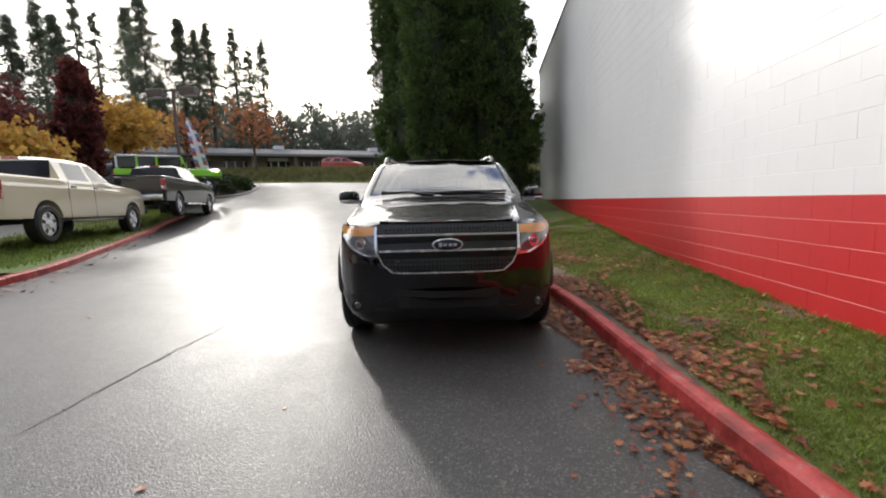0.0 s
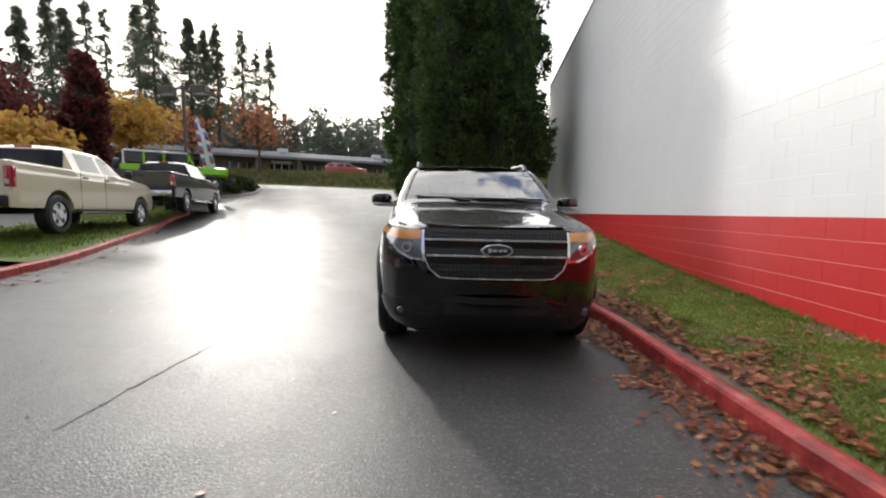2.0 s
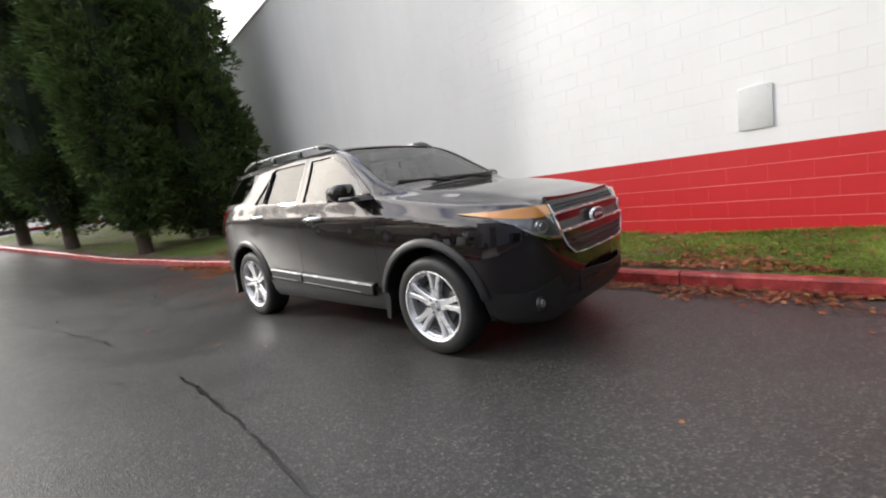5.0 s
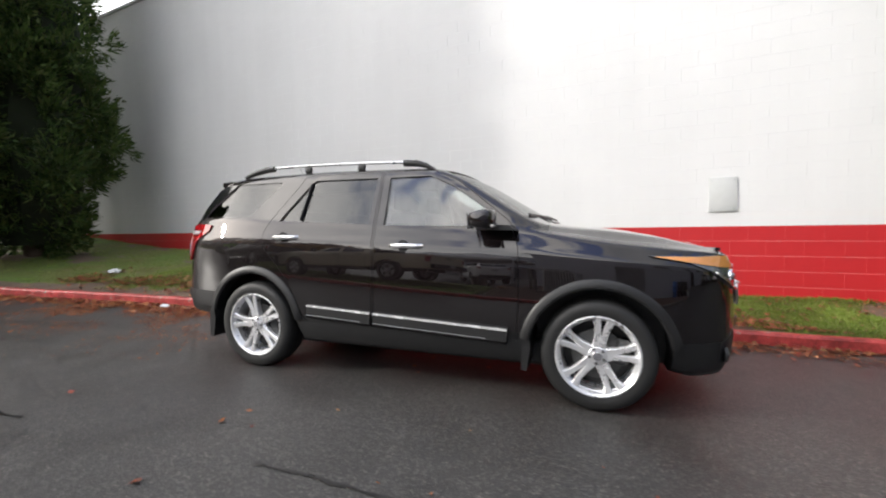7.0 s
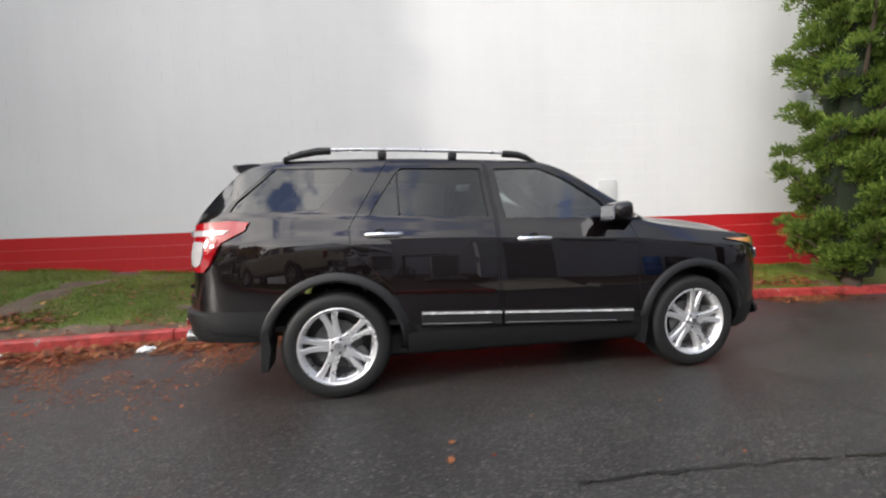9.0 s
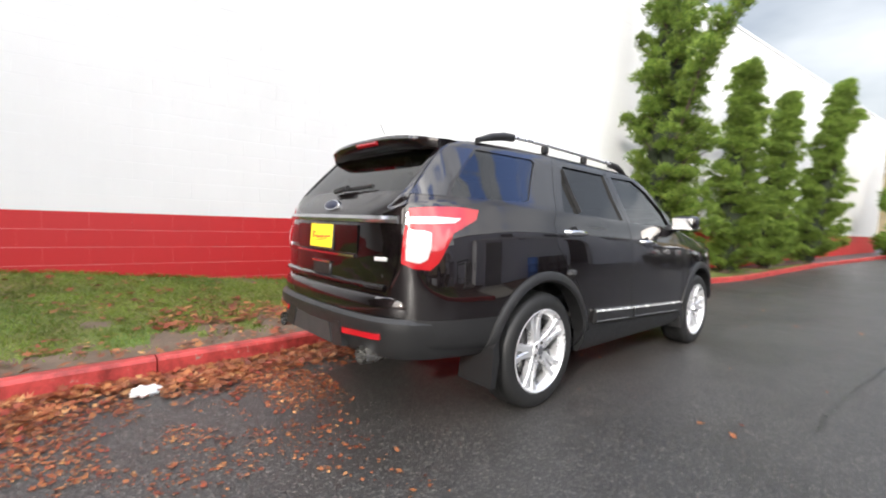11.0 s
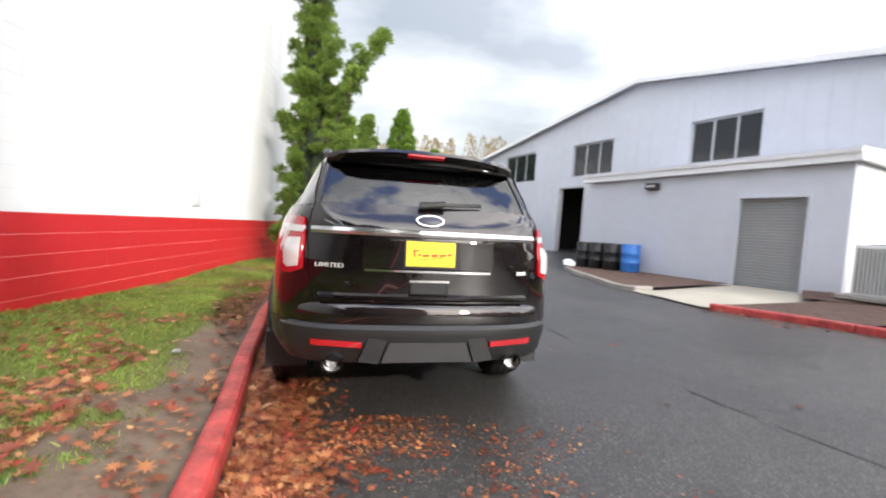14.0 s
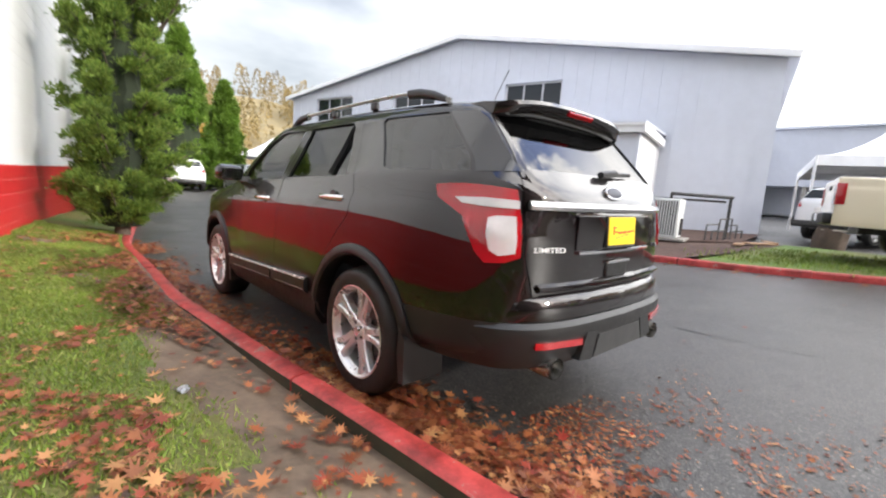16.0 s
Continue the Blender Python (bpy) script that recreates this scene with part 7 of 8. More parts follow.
rng0 = np.random.default_rng(5)
woods("far_wood", [polar(az + rng0.normal(0, 0.4), d + rng0.normal(0, 6)) for az in np.arange(-62, 14, 0.36) for d in (100, 116)], 6, M_HAZE, "conifer wood behind the far shops, haze put into its colour", 12, 17)


def hill_z(x, y):
    return -2.0 + 26.0 * math.exp(-((x + 22) / 70) ** 2) * min(1, max(0, (-y - 60) / 75)) + road_z(x, y) * 0.3


def hill():
    xs, ys = np.linspace(-190, 150, 60), np.linspace(-60, -220, 34)
    vs = [(x, y, hill_z(x, y)) for y in ys for x in xs]
    n = len(xs)
    fs = [(j * n + i, (j + 1) * n + i, (j + 1) * n + i + 1, j * n + i + 1) for j in range(len(ys) - 1) for i in range(n - 1)]
    tagged(py_mesh("hillside", vs, fs, simple("autumn_hillside", (0.19, 0.15, 0.075), 0.9, vary=0.4, scale=0.5), smooth=60), "far hillside under autumn woods", "hill", kind="structure")


hill()
woods("hill_wood", [(x, y) for x, y in zip(rng0.uniform(-150, 110, 420), rng0.uniform(-150, -68, 420))], 8, M_HILLWOOD, "yellow and brown autumn wood on the hillside", 6, 10)
for i, (az, el, dist) in enumerate(((184.2, 10.4, 95), (181.0, 8.6, 90), (179.5, 8.2, 90))):
    x, y = polar(az, dist)
    fir((x, y, hill_z(x, y)), max(1.2 + dist * math.tan(radians(el)) - hill_z(x, y), 4.0), 2.4, 95 + i, 0.05)
for az, dist, h in ((187.0, 60, 9.0), (186.0, 66, 8.0), (185.2, 58, 6.5)):
    x, y = polar(az, dist)
    broadleaf("yellow_maple", (x, y, road_z(x, y)), h, 2.0, 2.6, 2.6, int(az * 3), M_GOLD, "golden autumn tree on the hill behind the warehouse", 700, 8, (0.5, 0.2))


def shrub(x, y, r, h, seed, mat=M_SHRUB, label="low rounded evergreen shrub in the bed"):
    rng = np.random.default_rng(seed)
    t = empty("shrub", Matrix.Translation((x, y, road_z(x, y) + 0.1)), label, "shrub", "shrubs in the bed")
    n = 220
    d = rng.normal(0, 1, (n, 3))
    d[:, 2] = np.abs(d[:, 2])
    d /= np.linalg.norm(d, axis=1, keepdims=True)
    C = d * np.array([r, r, h]) * (0.65 + 0.4 * rng.random((n, 1)))
    P = sprays(C, d, rng, 9, 0.15, 0.05, 0.6)
    np_mesh("crown", P, quads(P), mat, t)
    part("stem", trunk_bm([(0, 0, -0.15), (0.02, 0, h * 0.3), (0, 0, h * 0.6)], 0.04, 0.02), M_BARK, t)
    return t


for i, (x, y, r, h) in enumerate(((-15.6, 20.4, 0.8, 0.9), (-17.2, 20.0, 0.7, 1.2), (-15.8, 22.4, 0.9, 0.8), (-17.6, 22.6, 1.0, 1.0), (-18.4, 25.4, 1.0, 0.8), (-17.0, 25.0, 0.8, 0.7))):
    shrub(x, y, r, h, 120 + i)
for i in range(3):
    shrub(-6.6 + 0.5 * i, -20.5 - 0.8 * i, 0.8, 0.75, 140 + i, label="low green shrub at the foot of the grey wall")
shrub(3.0, 20.6, 0.9, 1.2, 150, label="low shrub past the end of the wall")

# other vehicles
def side_of(keys, y, z):
    pts = car_section(y, 0.0, keys)[3:13]
    return interp(z, [p[1] for p in pts], [p[0] for p in pts])


def proud_pane(keys, poly, sign, off):
    bm = bmesh.new()
    f = bm.faces.new([bm.verts.new((0, y, z)) for y, z in poly])
    bmesh.ops.triangulate(bm, faces=[f])
    bmesh.ops.subdivide_edges(bm, edges=bm.edges[:], cuts=2, use_grid_fill=True)
    for v in bm.verts:
        v.co.x = sign * (side_of(keys, v.co.y, v.co.z) + off)
    bmesh.ops.recalc_face_normals(bm, faces=bm.faces[:])
    return bm


PICKUP = [
    (-1.05, 0.55, 0.60, 0.70, 0.72, 0.70, 1.00, 0.66, 1.10, 0.5, 1.19, 1.21),
    (-0.98, 0.50, 0.80, 0.90, 0.92, 0.90, 1.05, 0.86, 1.17, 0.66, 1.26, 1.29),
    (-0.80, 0.48, 0.90, 0.96, 0.98, 0.96, 1.10, 0.91, 1.23, 0.72, 1.32, 1.35),
    (0.00, 0.48, 0.93, 0.98, 1.00, 0.98, 1.16, 0.94, 1.30, 0.76, 1.37, 1.40),
    (0.80, 0.48, 0.94, 0.99, 1.00, 0.985, 1.20, 0.95, 1.35, 0.80, 1.41, 1.45),
    (0.98, 0.48, 0.94, 0.99, 1.00, 0.985, 1.20, 0.95, 1.355, 0.86, 1.46, 1.54),
    (1.62, 0.48, 0.94, 0.99, 1.00, 0.985, 1.21, 0.95, 1.36, 0.75, 1.84, 1.90),
    (2.20, 0.48, 0.94, 0.99, 1.00, 0.985, 1.21, 0.95, 1.36, 0.73, 1.87, 1.94),
    (2.95, 0.48, 0.94, 0.99, 1.00, 0.985, 1.21, 0.95, 1.36, 0.73, 1.86, 1.93),
    (3.10, 0.48, 0.94, 0.99, 1.00, 0.985, 1.21, 0.95, 1.36, 0.75, 1.80, 1.86),
    (3.16, 0.50, 0.94, 0.99, 1.00, 0.985, 1.21, 0.965, 1.37, 0.93, 1.40, 1.405),
    (3.80, 0.52, 0.94, 0.99, 1.00, 0.985, 1.21, 0.965, 1.37, 0.93, 1.40, 1.405),
    (5.05, 0.55, 0.94, 0.99, 1.00, 0.985, 1.21, 0.965, 1.37, 0.93, 1.40, 1.405),
    (5.12, 0.60, 0.90, 0.96, 0.97, 0.96, 1.20, 0.94, 1.36, 0.90, 1.385, 1.39),
]


def loft_stations(keys, step=0.12):
    out = []
    for a, b in zip(keys, keys[1:]):
        n = max(1, int(round((b[0] - a[0]) / step)))
        out += [a[0] + (b[0] - a[0]) * k / n for k in range(n)]
    return out + [keys[-1][0]]


def far_wheel(parent, m, r, w, mat=None):
    h = empty("wheel", m)
    h.parent = parent
    tyre = bmesh.new()
    prof = [(r * 0.66, -w / 2), (r * 0.9, -w / 2), (r, -w * 0.36), (r, w * 0.36), (r * 0.9, w / 2), (r * 0.66, w / 2)]
    rows = [[tyre.verts.new((x, q * math.cos(k * math.tau / 32), q * math.sin(k * math.tau / 32))) for q, x in prof] for k in range(32)]
    for k in range(32):
        for j in range(5):
            tyre.faces.new((rows[k][j], rows[k][j + 1], rows[(k + 1) % 32][j + 1], rows[(k + 1) % 32][j]))
    bmesh.ops.recalc_face_normals(tyre, faces=tyre.faces[:])
    part("tyre", tyre, M_RUBBER, h, smooth=40)
    rim = bmesh.new()
    tube_bm(r * 0.67, 0.03, Matrix.Translation((w * 0.30, 0, 0)) @ Matrix.Rotation(radians(90), 4, "Y"), 28, r * 0.60, rim)
    tube_bm(r * 0.24, 0.05, Matrix.Translation((w * 0.36, 0, 0)) @ Matrix.Rotation(radians(90), 4, "Y"), 16, r * 0.2, rim)
    part("rim", rim, M_ALU, h, smooth=35)
    for k in range(5):
        a = k * math.tau / 5
        part("rim_slot", box_bm((0.008, r * 0.2, r * 0.26), Matrix.Rotation(a, 4, "X") @ Matrix.Translation((w * 0.30 + 0.032, 0, r * 0.42)), 0.003), M_BLACKPL, h)


def yaw_to(x, y, heading, lift=0.0):
    """The pose of a vehicle whose front (-y) points along a heading, standing on the ground."""
    a = math.atan2(heading[0], -heading[1])
    return Matrix.Translation((x, y, road_z(x, y) + lift)) @ Matrix.Rotation(a, 4, "Z")


def pickup(m, paint, label):
    t = empty("pickup_truck", m, label, "truck", "parked pickup trucks")
    body = mesh_of(loft_bm(loft_stations(PICKUP), lambda y: car_section(y, 0.0, PICKUP)))
    wells = bmesh.new()
    for ya in (0.0, 3.79):
        for s in (-1, 1):
            tube_bm(0.50, 0.5, Matrix.Translation((s * 0.62, ya, 0.42)) @ Matrix.Rotation(radians(90 * s), 4, "Y"), 32, None, wells)
    body = cut(body, wells)
    body = cut(body, box_bm((1.70, 1.72, 0.6), Matrix.Translation((0, 4.13, 1.25))))
    b = finish("body", body, paint, t, "", 30)
    for s in (-1, 1):
        for poly in ([(1.02, 1.40), (1.88, 1.40), (1.90, 1.80), (1.66, 1.80)], [(2.02, 1.40), (2.86, 1.40), (2.80, 1.80), (2.03, 1.80)]):
            part("side_window", proud_pane(PICKUP, poly, s, 0.004), M_FARGLASS, t, "dark side glass")
        for ya in (1.90, 2.82):
            part("door_handle", box_bm((0.03, 0.18, 0.035), Matrix.Translation((s * (side_of(PICKUP, ya, 1.25) + 0.012), ya - 0.05, 1.24)), 0.008), M_BLACKPL, t)
        for ya in (1.96, 3.0):
            part("door_gap", box_bm((0.006, 0.010, 0.85), Matrix.Translation((s * side_of(PICKUP, ya, 0.95), ya, 0.93))), M_BLACKPL, t)
        tl = part("tail_light", box_bm((0.12, 0.14, 0.38), Matrix.Translation((s * 0.945, 5.065, 1.10)), 0.02, 2), M_REDLENS, t, "red tail light", 40)
        part("reverse_lens", box_bm((0.07, 0.02, 0.08), Matrix.Translation((s * 0.935, 5.133, 1.0)), 0.006), M_CLEARLENS, tl)
        part("mirror", box_bm((0.18, 0.09, 0.22), Matrix.Translation((s * 1.12, 1.02, 1.46)), 0.03, 2), M_BLACKPL, t, "", 40)
        part("headlight", box_bm((0.26, 0.12, 0.22), Matrix.Translation((s * 0.74, -0.97, 1.02)), 0.03, 2), M_CLEARLENS, t, "", 40)
        part("running_board", box_bm((0.14, 2.4, 0.05), Matrix.Translation((s * 0.97, 1.9, 0.44)), 0.015), M_CHROME if paint is M_BLACKPAINT else M_BLACKPL, t)
    part("rear_window", box_bm((1.50, 0.02, 0.42), Matrix.Translation((0, 3.14, 1.615)) @ Matrix.Rotation(radians(6), 4, "X"), 0.005), M_FARGLASS, t, "dark rear cab glass")
    part("windscreen", plane_prism([(-0.78, 1.02, 1.50), (0.78, 1.02, 1.50), (0.68, 1.52, 1.83), (-0.68, 1.52, 1.83)], 0.012), M_FARGLASS, t)
    part("high_brake_light", box_bm((0.32, 0.03, 0.05), Matrix.Translation((0, 3.06, 1.895)), 0.008), M_REDLENS, t)
    rb = part("rear_bumper", box_bm((1.86, 0.18, 0.20), Matrix.Translation((0, 5.16, 0.66)), 0.03, 2), M_CHROME if paint is M_BLACKPAINT else M_BLACKPL, t, "", 40)
    part("front_bumper", box_bm((1.86, 0.18, 0.24), Matrix.Translation((0, -1.06, 0.66)), 0.04, 2), M_BLACKPL, t, "", 40)
    part("tailgate_handle", box_bm((0.24, 0.02, 0.08), Matrix.Translation((0, 5.125, 1.24)), 0.006), M_BLACKPL, t)
    part("number_plate", box_bm((0.30, 0.012, 0.15), Matrix.Translation((0, 5.262, 0.68)), 0.004), M_CLEARLENS, rb)
    part("chassis", box_bm((1.0, 5.4, 0.16), Matrix.Translation((0, 2.0, 0.5)), 0.02), M_BLACKPL, t)
    for ya in (0.0, 3.79):
        for s in (-1, 1):
            far_wheel(t, Matrix.Translation((s * 0.86, ya, 0.41)) @ (Matrix.Identity(4) if s > 0 else Matrix.Rotation(radians(180), 4, "Z")), 0.41, 0.27)
    return t


HEAD = Vector((-0.33, 0.944)).normalized()
FRONT_T = Vector((-10.35, 7.75)) + Vector((HEAD.y, -HEAD.x)) * -0.9
pickup(yaw_to(FRONT_T.x, FRONT_T.y, HEAD, 0.05) @ Matrix.Diagonal((1.03, 1.03, 1.01, 1)), M_TANPAINT, "sand-coloured crew-cab pickup parked on the lawn strip")
FRONT_B = Vector((-11.75, 13.6)) + Vector((HEAD.y, -HEAD.x)) * -0.9
pickup(yaw_to(FRONT_B.x, FRONT_B.y, HEAD, 0.0) @ Matrix.Diagonal((0.96, 0.96, 0.96, 1)), M_BLACKPAINT, "black crew-cab pickup with chrome bumper, parked")


def far_suv(m, paint, label, name="parked_car"):
    t = empty(name, m, label, "car")
    body = mesh_of(loft_bm(loft_stations(CAR_KEYS, 0.14), car_section))
    wells = bmesh.new()
    for ya in AXLES:
        for s in (-1, 1):
            tube_bm(0.44, 0.5, Matrix.Translation((s * 0.62, ya, 0.37)) @ Matrix.Rotation(radians(90 * s), 4, "Y"), 28, None, wells)
    finish("body", cut(body, wells), paint, t, "", 30)
    for s in (-1, 1):
        for poly in (WIN_F, WIN_R, WIN_Q):
            part("side_window", proud_pane(CAR_KEYS, poly, s, 0.004), M_FARGLASS, t)
        part("tail_light", lens_patch([(s * x, z) for x, z in ((0.60, 1.06), (0.70, 1.20), (0.84, 1.19), (0.86, 1.10), (0.72, 1.05))], 0.03, 0, False), M_REDLENS, t, "red tail light", 40)
        part("headlight", lens_patch([(s * x, z) for x, z in ((0.55, 0.95), (0.58, 1.04), (0.80, 1.07), (0.80, 0.98))], 0.02, 0, True), M_CLEARLENS, t, "", 40)
        part("mirror", box_bm((0.2, 0.1, 0.14), Matrix.Translation((s * 1.04, 0.64, 1.28)), 0.03, 2), paint, t, "", 40)
    part("rear_window", plane_prism(REARWIN, 0.014), M_FARGLASS, t)
    part("windscreen", plane_prism(SCREEN, 0.014), M_FARGLASS, t)
    part("rear_bumper", box_bm((1.6, 0.16, 0.22), Matrix.Translation((0, 3.93, 0.52)), 0.05, 2), M_BLACKPL, t, "", 40)
    part("number_plate", box_bm((0.3, 0.012, 0.15), Matrix.Translation((0, 3.985, 0.98)), 0.004), M_CLEARLENS, t)
    for ya in AXLES:
        for s in (-1, 1):
            far_wheel(t, Matrix.Translation((s * 0.86, ya, 0.365)) @ (Matrix.Identity(4) if s > 0 else Matrix.Rotation(radians(180), 4, "Z")), 0.365, 0.23)
    return t


def place_rear(x, y, heading, length_back=3.97, scale=1.0):
    """The pose for which the rear end stands at that place."""
    h = Vector(heading).normalized()
    return yaw_to(x + h.x * length_back * scale, y + h.y * length_back * scale, h) @ Matrix.Diagonal((scale, scale, scale, 1))


far_suv(place_rear(-0.25, -21.0, (0.10, -1), scale=0.95), M_WHITEPAINT, "white crossover car on the wet road")
far_suv(place_rear(-3.4, -19.5, (0.1, -1), scale=0.9), M_SILVERPAINT, "blue-grey car parked past the off-roader")
far_suv(place_rear(-13.4, 1.35, (-0.95, 0.3), scale=0.86), M_WHITEPAINT, "white car parked beside the warehouse corner")
far_suv(yaw_to(-14.8, 45.5, (1, 0.4), 1.2), simple("red_car_paint", (0.42, 0.05, 0.04), 0.3, coat=1.0), "red car parked before the far shops")


def off_roader(m, paint, label, top_mat):
    """A boxy four-door off-roader with a hard top and a spare wheel on its tail."""
    t = empty("off_roader", m, label, "car", "boxy off-roaders")
    part("tub", box_bm((1.52, 2.75, 0.62), Matrix.Translation((0, 1.95, 0.92)), 0.05, 2), paint, t, "", 40)
    part("hood", box_bm((1.30, 1.25, 0.42), Matrix.Translation((0, -0.02, 1.02)), 0.06, 2), paint, t, "", 40)
    part("grille", box_bm((1.25, 0.06, 0.46), Matrix.Translation((0, -0.66, 0.98)), 0.03, 2), paint, t, "", 40)
    part("hard_top", box_bm((1.40, 2.30, 0.10), Matrix.Translation((0, 2.05, 1.80)), 0.04, 2), top_mat, t, "", 40)
    part("windscreen_frame", box_bm((1.40, 0.06, 0.56), Matrix.Translation((0, 0.78, 1.50)) @ Matrix.Rotation(radians(-20), 4, "X"), 0.02), paint, t)
    part("windscreen", box_bm((1.26, 0.03, 0.42), Matrix.Translation((0, 0.755, 1.50)) @ Matrix.Rotation(radians(-20), 4, "X"), 0.005), M_FARGLASS, t)
    for s in (-1, 1):
        for y0, y1 in ((0.95, 1.72), (1.86, 2.46)):
            part("side_window", box_bm((0.02, y1 - y0, 0.44), Matrix.Translation((s * 0.72, (y0 + y1) / 2, 1.50)), 0.02), M_FARGLASS, t)
        part("rear_side_window", box_bm((0.02, 0.66, 0.46), Matrix.Translation((s * 0.72, 2.86, 1.50)), 0.02), M_FARGLASS, t)
        for yy in (0.86, 1.79, 2.50, 3.20):
            part("pillar", box_bm((0.07, 0.09, 0.56), Matrix.Translation((s * 0.695, yy, 1.49)), 0.01), paint if yy < 3 else top_mat, t)
        for yy in (1.78, 2.50):
            part("door_gap", box_bm((0.01, 0.012, 0.55), Matrix.Translation((s * 0.762, yy, 0.95))), M_BLACKPL, t)
        for ya in (0.0, 2.95):
            part("fender", box_bm((0.26, 1.05, 0.09), Matrix.Translation((s * 0.83, ya, 0.90)), 0.03, 2), M_BLACKPL if ya else paint, t, "", 40)
        part("tail_light", box_bm((0.12, 0.06, 0.18), Matrix.Translation((s * 0.68, 3.35, 1.02)), 0.01), M_REDLENS, t)
        part("mirror", box_bm((0.16, 0.08, 0.2), Matrix.Translation((s * 0.92, 0.85, 1.33)), 0.03, 2), M_BLACKPL, t)
        part("headlight", tube_bm(0.09, 0.04, Matrix.Translation((s * 0.46, -0.68, 1.02)) @ Matrix.Rotation(radians(90), 4, "X"), 20), M_CLEARLENS, t)
        for ya in (0.0, 2.95):
            far_wheel(t, Matrix.Translation((s * 0.80, ya, 0.40)) @ (Matrix.Identity(4) if s > 0 else Matrix.Rotation(radians(180), 4, "Z")), 0.40, 0.25)
    part("rear_window", box_bm((1.15, 0.02, 0.44), Matrix.Translation((0, 3.26, 1.50)), 0.01), M_FARGLASS, t)
    part("rear_bumper", box_bm((1.6, 0.18, 0.18), Matrix.Translation((0, 3.42, 0.62)), 0.03, 2), M_BLACKPL, t)
    part("front_bumper", box_bm((1.6, 0.22, 0.18), Matrix.Translation((0, -0.85, 0.62)), 0.03, 2), M_BLACKPL, t)
    part("chassis", box_bm((0.9, 3.6, 0.16), Matrix.Translation((0, 1.4, 0.56)), 0.02), M_BLACKPL, t)
    far_wheel(t, Matrix.Translation((0.05, 3.46, 1.12)) @ Matrix.Rotation(radians(90), 4, "Z"), 0.39, 0.24)
    return t


off_roader(place_rear(-4.5, -15.0, (0.10, -1), 3.45), M_SILVERPAINT, "silver boxy off-roader with a spare wheel on its tail", M_BLACKPL)
off_roader(yaw_to(-14.35, 17.2, (0.77, 0.64), 0.40) @ Matrix.Diagonal((1.08, 1.12, 1.06, 1)), M_LIME, "lime green boxy off-roader with a white roof", M_WHITEPAINT)


# the row of shops across the street
def far_shops():
    a, b = Vector((-60, 20.5, 0)), Vector((4, 62, 0))
    d = (b - a).normalized()
    m = Matrix.Translation((a.x, a.y, 0)) @ Matrix.Rotation(math.atan2(d.y, d.x), 4, "Z")
    ln = (b - a).length
    s = empty("row_of_shops", m, "long low row of shops with a dark grey roof", "building")
    wallm = simple("brown_shop_wall", (0.20, 0.16, 0.13), 0.8, vary=0.3, scale=0.8)
    roofm = simple("dark_shingle_roof", (0.085, 0.088, 0.095), 0.8, vary=0.25, scale=6.0)
    part("wall", box_bm((ln, 0.3, 6.0), Matrix.Translation((ln / 2, 1.6, 4.4))), wallm, s)
    part("roof", prism_bm([(-0.4, 7.45), (3.2, 8.45), (12, 8.45), (12, 7.3), (-0.4, 7.25)], "x", 0, ln), roofm, s)
    part("fascia", box_bm((ln, 0.12, 0.3), Matrix.Translation((ln / 2, -0.42, 7.36)), 0.02), simple("shop_fascia", (0.20, 0.20, 0.21), 0.6), s)
    rng = random.Random(4)
    x = 3.0
    tones = [M_TRIM, simple("pink_shop_sign", (0.50, 0.16, 0.25), 0.6), M_TRIM, wallm, M_CONC]
    while x < ln - 5:
        w = rng.uniform(2.2, 3.8)
        win = part("shop_window", box_bm((w, 0.12, 1.35), Matrix.Translation((x + w / 2, 1.42, 6.1)), 0.02), M_FARGLASS, s)
        for k in range(3):
            part("mullion", box_bm((0.10, 0.08, 1.35), Matrix.Translation((x + w * (k + 0.5) / 3, 1.34, 6.1))), M_TRIM, win)
        if rng.random() < 0.65:
            part("shop_sign", box_bm((w * 0.9, 0.1, 0.36), Matrix.Translation((x + w / 2, 1.36, 7.0)), 0.02), rng.choice(tones), s)
        if rng.random() < 0.5:
            part("pillar", box_bm((0.35, 0.35, 3.2), Matrix.Translation((x + w + 0.5, 0.1, 5.7)), 0.02), wallm, s)
        x += w + rng.uniform(1.0, 2.4)
    for xx, w in ((21.0, 2.6), (44.0, 1.2), (56.0, 1.0)):
        part("roof_unit", box_bm((w, 1.2, 0.5), Matrix.Translation((xx, 3.6, 8.6)), 0.03), M_TRIM, s)
    return s


far_shops()


def street_lamp():
    x, y = polar(-36.8, 28)
    h = 1.22 + 28 * math.tan(radians(13.4)) - road_z(x, y)
    s = empty("street_lamp", Matrix.Translation((x, y, road_z(x, y))), "brown lot lamp with two box heads", "street lamp")
    brown = simple("brown_lamp_paint", (0.07, 0.045, 0.035), 0.5)
    part("base", tube_bm(0.25, 0.5, None, 16, bevel=0.02), M_CONC, s)
    part("pole", box_bm((0.13, 0.13, h), Matrix.Translation((0, 0, h / 2)), 0.01), brown, s)
    part("arm", box_bm((1.9, 0.07, 0.07), Matrix.Translation((0, 0, h - 0.1)) @ Matrix.Identity(4)), brown, s)
    for k in (-1, 1):
        hd = part("lamp_head", box_bm((0.85, 0.5, 0.42), Matrix.Translation((k * 0.95, 0, h - 0.2)), 0.03), brown, s)
        part("lamp_lens", box_bm((0.7, 0.4, 0.02), Matrix.Translation((k * 0.95, 0, h - 0.42))), M_CLEARLENS, hd)


street_lamp()


